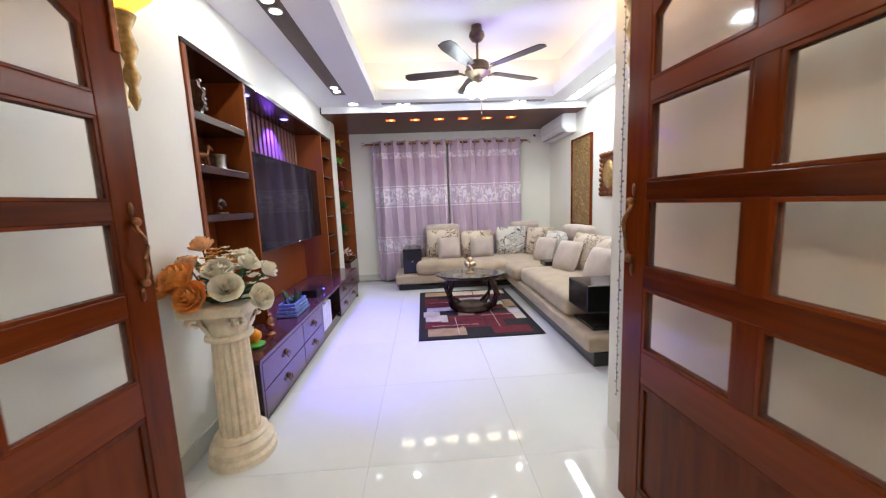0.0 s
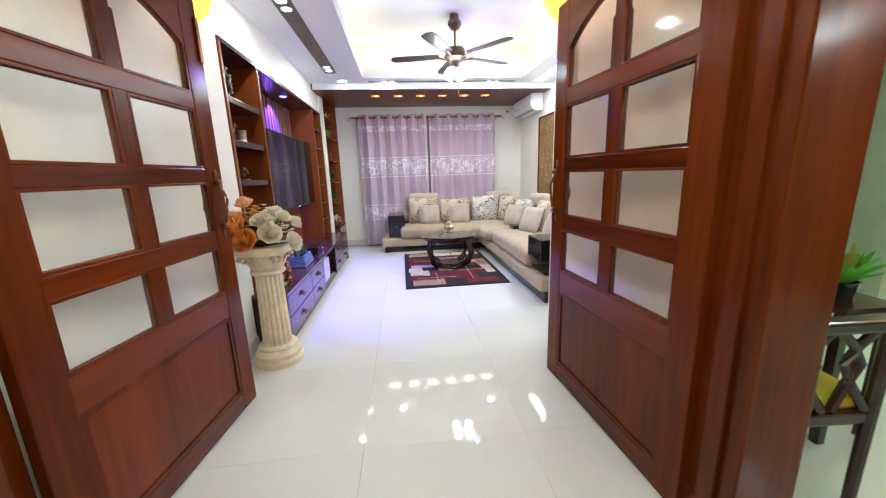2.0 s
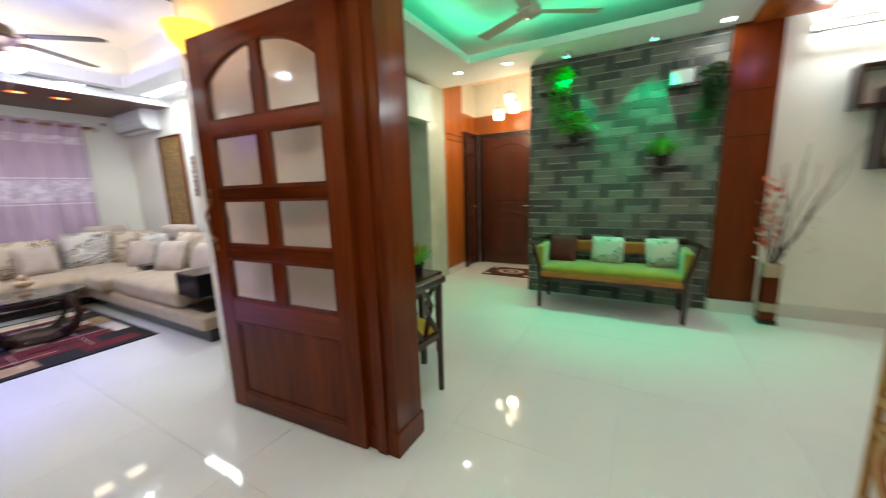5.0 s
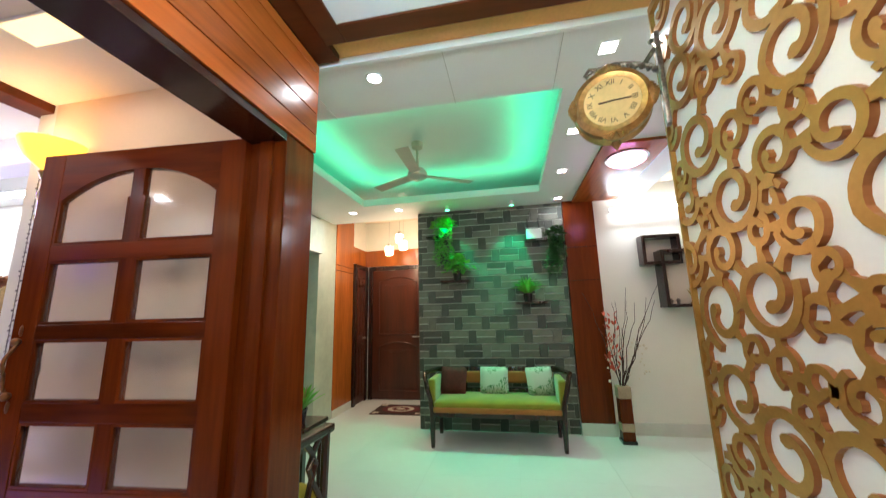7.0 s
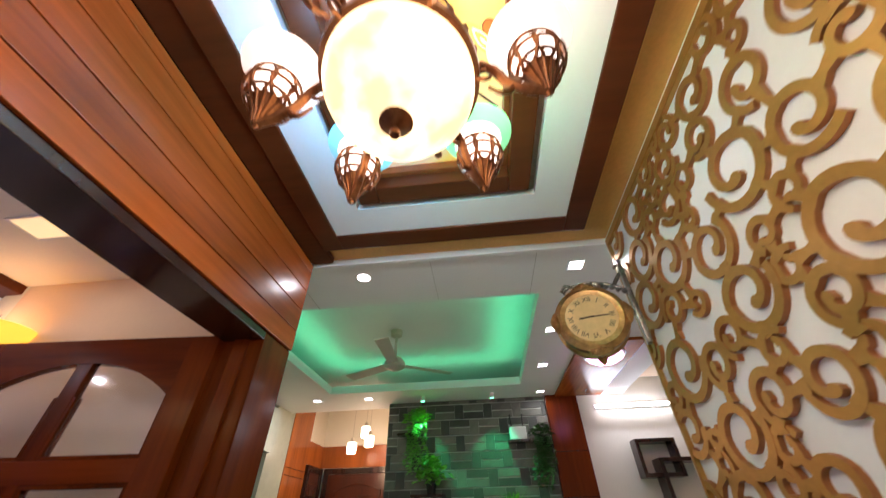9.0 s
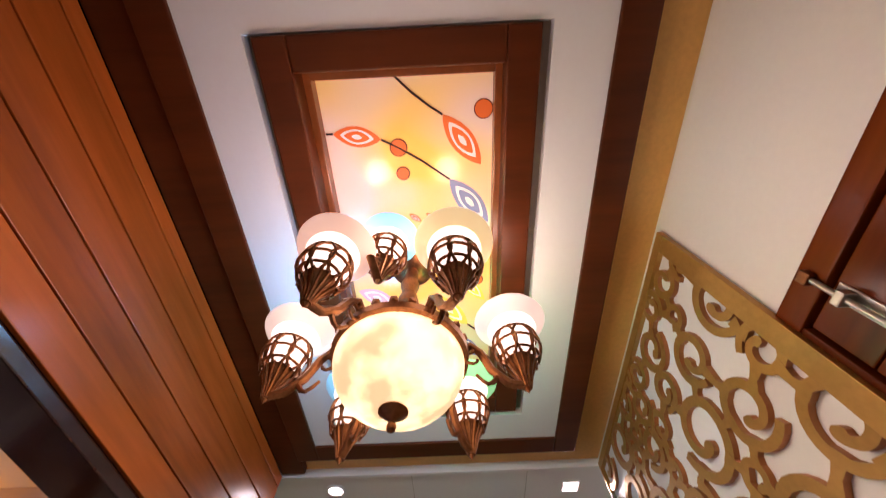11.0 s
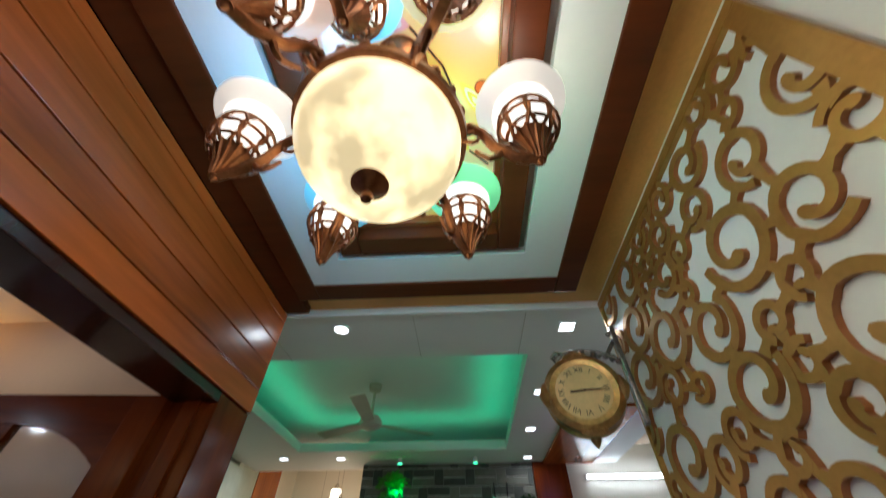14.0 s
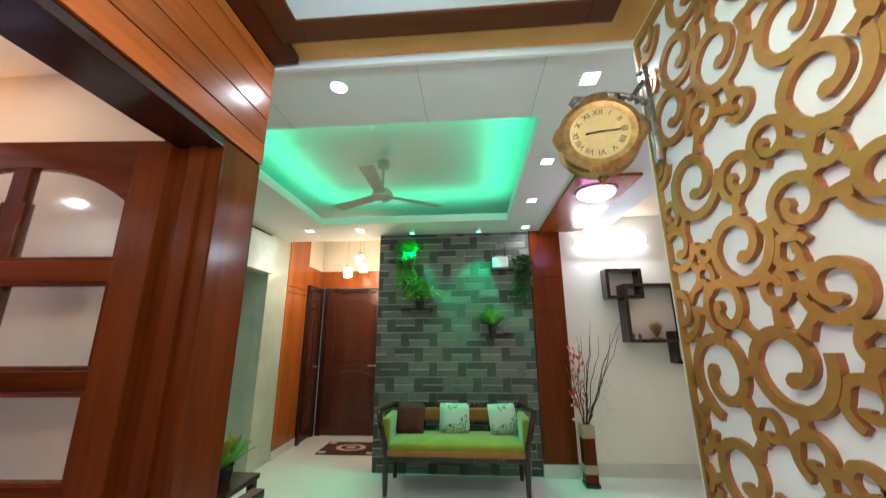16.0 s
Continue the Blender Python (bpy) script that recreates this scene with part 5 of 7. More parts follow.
def curl(cx, cz, r, a0, turns, sense):
    """Points and widths of a scroll: a flared tail, one outer turn, then a hook with a round end."""
    pts, ws = [], []
    w0 = 0.0145 + 0.13 * r
    for i in range(-4, 31):
        k = i / 30
        a = a0 + sense * turns * 2 * math.pi * k
        if k < 0:
            rr = r * (1 + 4.5 * k * k)
        else:
            q = max(0.0, (k - 0.34) / 0.66)
            rr = r * (1 - 0.74 * q ** 0.85)
        pts.append((cx + rr * math.cos(a), cz + rr * math.sin(a)))
        ws.append(w0 * (1.0 + 0.10 * math.sin(5 * k)))
    ws[-5:] = [w0 * f for f in (1.05, 1.25, 1.35, 1.2, 0.6)]
    return pts, ws


screen = thing("fretwork_screen", "gold fretwork screen with scroll pattern on a white wall", "screen", (0.30, -0.985, 0))
SW, SH = 1.27, 2.655
idx = 0
rnd = random.Random(3)
y_back = 0.008
# the design, from the top: place along and up the panel, radius, direction of the tail, turning sense
SCROLLS_TOP = ((0.76, 2.59, 0.052, 1, -60), (1.2, 2.59, 0.075, 1, -60), (0.56, 2.57, 0.051, 1, 0), (0.14, 2.57, 0.05, 1, -60),
               (0.95, 2.55, 0.09, 1, -60), (0.4, 2.53, 0.069, 1, -60), (0.22, 2.48, 0.035, -1, 250),
               (0.74, 2.38, 0.062, -1, 250), (0.62, 2.38, 0.051, 1, 200), (1.04, 2.38, 0.094, 1, -40), (0.28, 2.36, 0.069, 1, 200),
               (0.07, 2.35, 0.077, 1, 200), (0.69, 2.27, 0.034, 1, 0), (0.46, 2.24, 0.104, -1, 230), (0.88, 2.24, 0.1, 1, -40))
SCROLLS_MID = ((1.12, 2.21, 0.1, 1, -60), (0.25, 2.16, 0.076, 1, 250), (0.67, 2.14, 0.085, 1, -20), (0.38, 2.07, 0.041, 1, 200),
               (0.85, 2.05, 0.039, -1, 250), (1.26, 2.05, 0.064, 1, -60), (0.5, 2.04, 0.042, 1, 190), (0.09, 2.01, 0.076, 1, 230),
               (0.31, 1.93, 0.1, 1, 250), (0.64, 1.96, 0.092, 1, -40), (1.07, 1.92, 0.106, 1, -60), (0.1, 1.84, 0.06, 1, 250),
               (0.9, 1.86, 0.06, 1, 200), (0.45, 1.84, 0.055, 1, 200), (1.2, 1.74, 0.075, 1, -60), (0.76, 1.73, 0.062, 1, 200))
SCROLLS_LOW = ((0.59, 1.72, 0.066, -1, 240), (1.08, 1.7, 0.03, 1, 0), (0.94, 1.68, 0.097, 1, -40), (0.86, 1.56, 0.04, 1, 0),
               (0.73, 1.54, 0.063, -1, 240), (1.04, 1.52, 0.074, 1, 200), (1.25, 1.52, 0.085, 1, -60), (0.67, 1.43, 0.035, 1, 200),
               (0.87, 1.38, 0.1, 1, -40), (1.11, 1.33, 0.109, 1, 200), (0.72, 1.32, 0.048, 1, 200), (0.97, 1.22, 0.042, 1, 200),
               (0.86, 1.19, 0.048, 1, 200), (1.27, 1.17, 0.078, 1, -60), (1.08, 1.08, 0.094, 1, -60), (1.27, 1.01, 0.062, 1, -60))
rings = [(x, z, r) for x, z, r, _, _ in (*SCROLLS_TOP, *SCROLLS_MID, *SCROLLS_LOW)]
turned = {(x, z): (radians(180 - tail), way) for x, z, r, way, tail in (*SCROLLS_TOP, *SCROLLS_MID, *SCROLLS_LOW)}
for r_hi, r_lo, tries in ((0.108, 0.095, 700), (0.085, 0.07, 2500), (0.062, 0.05, 3500), (0.046, 0.038, 2500)):
    for _ in range(tries):
        r = rnd.uniform(r_lo, r_hi)
        x, z = rnd.uniform(r * 0.7, SW - r * 0.7), rnd.uniform(r * 0.7, SH - r * 0.7)
        if all(math.hypot(x - a, z - b) > (r + c) * (0.97 if z < 1.0 else 1.04) for a, b, c in rings):
            rings.append((x, z, r))


def put(name, pts, ws):
    """Lay a ribbon, cut where it would leave the panel."""
    global idx
    run, rw = [], []
    for (x, z), w in [*zip(pts, ws), ((-9, -9), 0)]:
        if 0.022 < x < SW - 0.008 and 0.02 < z < SH - 0.024:
            run.append((x, z))
            rw.append(w)
        else:
            if len(run) > 2:
                bm = B()
                stroke(bm, run, rw, y_back - 0.004, y_back + 0.010 + 0.00003 * (idx % 120))
                part(name, bm, GOLD, screen).data.materials.append(GOLDEDGE)
                idx += 1
            run, rw = [], []


for i, (x, z, r) in enumerate(rings):
    near = sorted(rings, key=lambda q: math.hypot(q[0] - x, q[1] - z) - q[2])[1:6]
    a0, way = turned.get((x, z), (math.atan2(near[0][1] - z, near[0][0] - x), 1 if i % 2 else -1))
    put("scroll", *curl(x, z, r, a0, 1.20 if r > 0.05 else 1.0, way))
    for qx, qz, qr in near:
        gap = math.hypot(qx - x, qz - z) - r - qr
        if (qx, qz) > (x, z) and -0.004 < gap < 0.06:
            a = math.atan2(qz - z, qx - x)
            p0, p1 = (x + r * math.cos(a), z + r * math.sin(a)), (qx - qr * math.cos(a), qz - qr * math.sin(a))
            ex = 0.016
            pts = [(p0[0] + (p1[0] - p0[0]) * k - (ex * math.cos(a) if k == 0 else 0) + (ex * math.cos(a) if k == 1 else 0) + 0.006 * math.sin(3.14 * k), p0[1] + (p1[1] - p0[1]) * k - (ex * math.sin(a) if k == 0 else 0) + (ex * math.sin(a) if k == 1 else 0)) for k in (0, 0.25, 0.5, 0.75, 1)]
            put("web", pts, [0.036, 0.025, 0.021, 0.025, 0.036])
fb = B()
for a in ((0.0, 0.058, 0.034, SH - 0.034), (0.0, SW, 0.0, 0.034), (0.0, SW, SH - 0.034, SH), (SW - 0.013, SW, 0.034, SH - 0.034)):
    box(fb, *a, y_back - 0.004, y_back + 0.0155, 0.002)
fo = part("border", fb, GOLD, screen)
fo.matrix_basis = Matrix(((1, 0, 0, 0), (0, 0, 1, 0), (0, 1, 0, 0), (0, 0, 0, 1)))
bm = B()
for x in (0.02, SW - 0.02):
    for z in (0.3, 1.3, 2.4):
        box(bm, x - 0.012, x + 0.012, 0.001, y_back - 0.004, z - 0.02, z + 0.02)
part("spacer", bm, GOLDEDGE, screen)

# double-faced clock on a bracket
CREAM = mat("aged_cream_dial", (0.76, 0.50, 0.22), 0.5, var=0.12, scale=9)
CASE = mat("aged_brass_case", (0.50, 0.30, 0.12), 0.3, 0.85, var=0.3, scale=15, bump=0.1)
INK = mat("dark_brown_ink", (0.05, 0.025, 0.012), 0.6)
ck = thing("station_clock", "double-faced aged brass wall clock with cream dial", "clock", (1.53, -0.755, 2.185))
QX = Matrix.Rotation(radians(-90), 4, "Y")      # z of a lathe turned to face -x
ck.rotation_euler = (0, 0, radians(-14))
part("case", lathe(B(), [(0.104, -0.05), (0.128, -0.056), (0.150, -0.045), (0.152, -0.02), (0.140, 0.0), (0.152, 0.02), (0.150, 0.045), (0.128, 0.056), (0.104, 0.05)], 48, m=QX), CASE, ck, "", True)
dl = part("dial", cyl(B(), 0, 0, 0.046, 0.052, 0.106, None, 48), CREAM, ck, "cream dial with Roman numerals")
dl.matrix_basis = QX
part("dial", cyl(B(), 0, 0, -0.052, -0.046, 0.106, None, 48), CREAM, ck, "cream dial").matrix_basis = QX
for k, txt in enumerate(("XII", "I", "II", "III", "IIII", "V", "VI", "VII", "VIII", "IX", "X", "XI")):
    cu = bpy.data.curves.new("numeral", "FONT")
    cu.body, cu.size, cu.align_x, cu.align_y, cu.extrude = txt, 0.030, "CENTER", "CENTER", 0.0004
    tmp = bpy.data.objects.new("numeral", cu)
    scene.collection.objects.link(tmp)
    me = bpy.data.meshes.new_from_object(tmp.evaluated_get(bpy.context.evaluated_depsgraph_get()))
    bpy.data.objects.remove(tmp)
    me.materials.clear()
    me.materials.append(INK)
    o = new("numeral", me)
    o.parent = dl
    a = radians(90 - 30 * k)
    o.matrix_basis = Matrix.Translation((0, 0, 0.0527)) @ Matrix.Rotation(radians(-90), 4, "Z") @ Matrix.Translation((0.083 * math.cos(a), 0.083 * math.sin(a), 0)) @ Matrix.Rotation(a - radians(90), 4, "Z")
for ang, ln, w in ((90 + 92, 0.05, 0.007), (90 - 92, 0.072, 0.005)):
    hd = B()
    box(hd, -0.012, ln, -w / 2, w / 2, 0.054, 0.0555)
    part("clock_hand", hd, INK, dl).matrix_basis = Matrix.Rotation(radians(-90 + ang), 4, "Z")
for k in range(4):
    a = radians(45 + 90 * k + 45)
    bm = B()
    for j in range(7):
        bb = a + (j - 3) * 0.085
        bmesh.ops.create_icosphere(bm, subdivisions=1, radius=0.014 + 0.004 * (3 - abs(j - 3)), matrix=QX @ Matrix.Translation((0.148 * math.cos(bb), 0.148 * math.sin(bb), 0.04)))
    part("rim_ornament", bm, CASE, ck, "", True)
part("lower_drop", lathe(B(), [(0.0, -0.195), (0.012, -0.18), (0.02, -0.165), (0.012, -0.15), (0.02, -0.14)], 14), CASE, ck, "", True)
bm = B()
tube(bm, [(0, 0.08, 0.155), (0, 0.04, 0.185), (0, -0.03, 0.19), (0, -0.10, 0.17), (0, -0.16, 0.14), (0, -0.19, 0.10)], 0.011, 8)
tube(bm, [(0, -0.02, 0.15), (0, -0.05, 0.17), (0, -0.09, 0.16), (0, -0.10, 0.13), (0, -0.075, 0.12)], 0.009, 8)
tube(bm, [(0, 0.07, 0.15), (0, 0.09, 0.175), (0, 0.07, 0.20), (0, 0.045, 0.19)], 0.008, 8)
tube(bm, [(0, -0.14, 0.16), (0, -0.17, 0.20), (0, -0.20, 0.235), (0, -0.188, 0.26), (0, -0.165, 0.245)], 0.010, 8)
tube(bm, [(0, -0.15, 0.0), (0, -0.185, 0.02), (0, -0.19, -0.05)], 0.012, 8)
box(bm, -0.02, 0.02, -0.200, -0.180, -0.13, 0.28, 0.006)
for j in range(12):
    bmesh.ops.create_icosphere(bm, subdivisions=1, radius=0.011 + 0.004 * (j % 2), matrix=Matrix.Translation((0.006 * (-1) ** j, 0.07 - 0.022 * j, 0.185 - 0.00035 * (j - 3) ** 2 * 3)))
part("bracket", bm, PEWTER, ck, "silvered scroll bracket", True)

# main door in the foyer wall
md = thing("entrance_door", "varnished red-brown wooden entrance door with a steel bolt", "door", (0.30, -1.02, 0))
part("frame_head", box(B(), -1.04, 0.025, -0.03, 0.045, 2.15, 2.208, 0.004), WOODR, md)
part("frame_jamb", box(B(), -0.015, 0.025, -0.03, 0.045, 0.0, 2.148, 0.004), WOOD, md)
part("frame_jamb", box(B(), -1.04, -0.98, -0.03, 0.045, 0.0, 2.148, 0.004), WOOD, md)
part("door_slab", box(B(), -0.978, -0.018, -0.02, 0.02, 0.005, 2.145, 0.003), WOOD, md)
part("top_rail", box(B(), -0.976, -0.02, 0.02, 0.034, 2.03, 2.143, 0.003), WOODR, md)
part("lock_stile", box(B(), -0.135, -0.02, 0.02, 0.034, 0.01, 2.027, 0.003), WOOD, md)
part("panel", box(B(), -0.84, -0.165, 0.02, 0.03, 1.15, 1.99, 0.008), WOOD, md)
bo = part("bolt", tube(B(), [(-0.115, 0.052, 1.86), (-0.115, 0.052, 2.185)], 0.006, 10), STEEL, md, "steel tower bolt", True)
part("bolt_plate", box(B(), -0.132, -0.098, 0.034, 0.038, 1.85, 2.135, 0.001), STEEL, bo)
for z in (1.88, 1.99, 2.10):
    part("bolt_guide", box(B(), -0.130, -0.100, 0.038, 0.064, z, z + 0.016, 0.003), STEEL, bo)
part("bolt_knob", tube(B(), [(-0.115, 0.056, 1.95), (-0.115, 0.090, 1.95)], 0.007, 8), STEEL, bo, "", True)
part("bolt_keep", box(B(), -0.128, -0.102, 0.045, 0.062, 2.168, 2.190, 0.003), BRONZE, bo)

# lit coloured glass in the ceiling
def glasspanel(name):
    m = bpy.data.materials.new(name)
    m.use_nodes = True
    nt = m.node_tree
    N, L = nt.nodes, nt.links
    b = N["Principled BSDF"]
    b.inputs["Roughness"].default_value = 0.15
    co = N.new("ShaderNodeTexCoord")
    nz = N.new("ShaderNodeTexNoise")
    nz.inputs["Scale"].default_value, nz.inputs["Detail"].default_value = 2.6, 1.0
    L.new(co.outputs["Object"], nz.inputs["Vector"])
    r = N.new("ShaderNodeValToRGB")
    r.color_ramp.elements[0].position, r.color_ramp.elements[0].color = 0.40, (0.85, 0.62, 0.50, 1)
    r.color_ramp.elements[1].position, r.color_ramp.elements[1].color = 0.66, (1.0, 0.58, 0.13, 1)
    L.new(nz.outputs[0], r.inputs[0])
    L.new(r.outputs[0], b.inputs["Base Color"])
    L.new(r.outputs[0], b.inputs["Emission Color"])
    b.inputs["Emission Strength"].default_value = 0.6
    return m


gp = thing("ceiling_glass_panel", "backlit amber glass ceiling panel with painted leaves", "stained glass", (0, 0, 2.76))
part("sheet", box(B(), -0.235, 1.065, -0.45, 0.15, 0.0, 0.006), glasspanel("backlit_amber_glass"), gp, "glowing amber and white glass")
bm = B()
rect_frame(bm, -0.228, 1.058, -0.443, 0.138, 0.024, -0.045, 0.0, 0.003)
part("rebate", bm, ORANGEW, gp)
LEAD = mat("lead_line", (0.035, 0.015, 0.01), 0.6)
CO = glow("orange_red_glass", (0.85, 0.16, 0.03), 0.45)
CB = glow("slate_blue_glass", (0.22, 0.26, 0.42), 0.45)
CP = glow("pink_glass", (0.85, 0.45, 0.45), 0.5)
CY = glow("yellow_glass", (0.95, 0.65, 0.12), 0.5)
CW_ = glow("pale_glass", (0.95, 0.90, 0.85), 0.6)


def flat_leaf(x0, y0, x1, y1, w, colour, k):
    a, b = Vector((x0, y0, 0)), Vector((x1, y1, 0))
    d = b - a
    s = Vector((-d.y, d.x, 0)).normalized()
    for q, (f, m_) in enumerate(((1.0, colour), (0.70, CW_), (0.55, colour), (0.22, CW_))):
        bm = B()
        n = 14
        for z in (-0.0015 - 0.0012 * q, -0.0005 - 0.0012 * q):
            pts = []
            for sg in (1, -1):
                for i in range(n):
                    t = i / n if sg > 0 else 1 - i / n
                    tt = 0.5 + (t - 0.5) * f
                    p = a + d * tt + s * sg * w * f * math.sin(math.pi * t) ** 0.8 / 2
                    pts.append(bm.verts.new((p.x, p.y, z)))
            bm.faces.new(pts)
        part("painted_leaf", bm, m_, gp)


for i, (x0, y0, x1, y1, w, m_) in enumerate(((-0.049, 0.09, -0.025, -0.061, 0.065, CO), (-0.092, -0.263, 0.069, -0.383, 0.075, CO), (0.115, -0.277, 0.28, -0.41, 0.08, CB), (0.30, -0.02, 0.34, -0.16, 0.07, CP), (0.235, -0.13, 0.265, -0.17, 0.02, CO), (0.235, -0.19, 0.26, -0.22, 0.02, CO),
                                             (0.58, -0.18, 0.74, -0.33, 0.08, CY), (0.55, 0.10, 0.62, -0.04, 0.07, CP), (0.83, -0.05, 0.96, 0.06, 0.07, CO), (0.80, -0.28, 0.92, -0.38, 0.06, CB), (0.50, -0.30, 0.62, -0.40, 0.05, CY))):
    flat_leaf(x0, y0, x1, y1, w, m_, i)
for x, y, r in ((-0.103, -0.391, 0.027), (0.003, -0.115, 0.026), (0.088, -0.122, 0.020), (0.52, -0.37, 0.02), (0.70, 0.04, 0.022)):
    part("painted_dot", cyl(B(), x, y, -0.002, -0.0005, r + 0.003, None, 28), LEAD, gp)
    part("painted_dot", cyl(B(), x, y, -0.004, -0.0022, r, None, 28), CO, gp)
for pts in (((-0.205, -0.124), (-0.16, -0.17), (-0.12, -0.22), (-0.092, -0.262)), ((-0.049, 0.112), (-0.049, 0.09)), ((-0.025, -0.061), (0.003, -0.115), (0.05, -0.19), (0.115, -0.277)), ((0.34, -0.16), (0.45, -0.25), (0.58, -0.30)), ((0.74, -0.33), (0.80, -0.40)), ((0.62, -0.04), (0.72, -0.12), (0.86, -0.18))):
    part("lead_line", tube(B(), [(x, y, -0.002) for x, y in pts], 0.0035, 6), LEAD, gp)

# ---- chandelier ----
ch = thing("chandelier", "antique bronze chandelier with alabaster bowl and coloured shades", "chandelier", (0.430, -0.127, 0))
ALAB = mat("lit_alabaster", (0.9, 0.75, 0.52), 0.35, var=0.08, scale=5, fine=22, emit=(1.0, 0.76, 0.40), power=0.9)
nt = ALAB.node_tree
em = nt.nodes.new("ShaderNodeTexNoise")
em.inputs["Scale"].default_value, em.inputs["Detail"].default_value = 9, 4
ev = nt.nodes.new("ShaderNodeMapRange")
ev.inputs[1].default_value, ev.inputs[2].default_value, ev.inputs[3].default_value, ev.inputs[4].default_value = 0.40, 0.60, 2.6, 7.0
cr = nt.nodes.new("ShaderNodeTexCoord")
nt.links.new(cr.outputs["Object"], em.inputs["Vector"])
nt.links.new(em.outputs[0], ev.inputs[0])
nt.links.new(ev.outputs[0], nt.nodes["Principled BSDF"].inputs["Emission Strength"])
part("canopy", lathe(B(), [(0.0, 2.735), (0.07, 2.735), (0.08, 2.722), (0.072, 2.712), (0.076, 2.705), (0.055, 2.69), (0.025, 2.68)], 28), BRONZE, ch, "", True)
part("stem", lathe(B(), [(0.022, 2.69), (0.026, 2.62), (0.032, 2.59), (0.022, 2.55), (0.034, 2.50), (0.038, 2.46), (0.022, 2.42), (0.030, 2.38), (0.045, 2.35), (0.025, 2.31), (0.05, 2.28)], 24), BRONZE, ch, "", True)
bowl = [(0.0, 2.10)] + [(0.161 * math.sin(t * math.pi / 2 / 10) ** 0.9, 2.235 - 0.135 * math.cos(t * math.pi / 2 / 10)) for t in range(1, 11)] + [(0.155, 2.25)]
part("bowl", lathe(B(), bowl, 48), ALAB, ch, "glowing veined alabaster bowl", True).visible_shadow = False
rim = B()
lathe(rim, [(0.152, 2.24), (0.172, 2.243), (0.174, 2.262), (0.155, 2.268), (0.145, 2.30), (0.05, 2.31), (0.05, 2.295), (0.14, 2.285), (0.152, 2.24)], 48)
for k in range(24):
    a = 2 * math.pi * k / 24
    bmesh.ops.create_icosphere(rim, subdivisions=1, radius=0.013, matrix=Matrix.Translation((0.166 * math.cos(a), 0.166 * math.sin(a), 2.275)))
part("rim", rim, BRONZE, ch, "pierced bronze crown rim", True)
part("finial", lathe(B(), [(0.0, 2.052), (0.009, 2.058), (0.011, 2.068), (0.006, 2.078), (0.014, 2.085), (0.033, 2.100), (0.033, 2.108), (0.0, 2.112)], 24), BRONZE, ch, "", True)
SH = [glow("lit_white_glass", (1.0, 0.90, 0.80), 1.9), glow("lit_cyan_glass", (0.20, 0.70, 1.0), 1.7), glow("lit_green_glass", (0.25, 1.0, 0.45), 1.6), glow("lit_pink_glass", (1.0, 0.72, 0.58), 1.7), glow("lit_cream_glass", (1.0, 0.85, 0.45), 1.7)]


HOT = glow("lit_hot_glass", (1.0, 0.95, 0.86), 5.0)


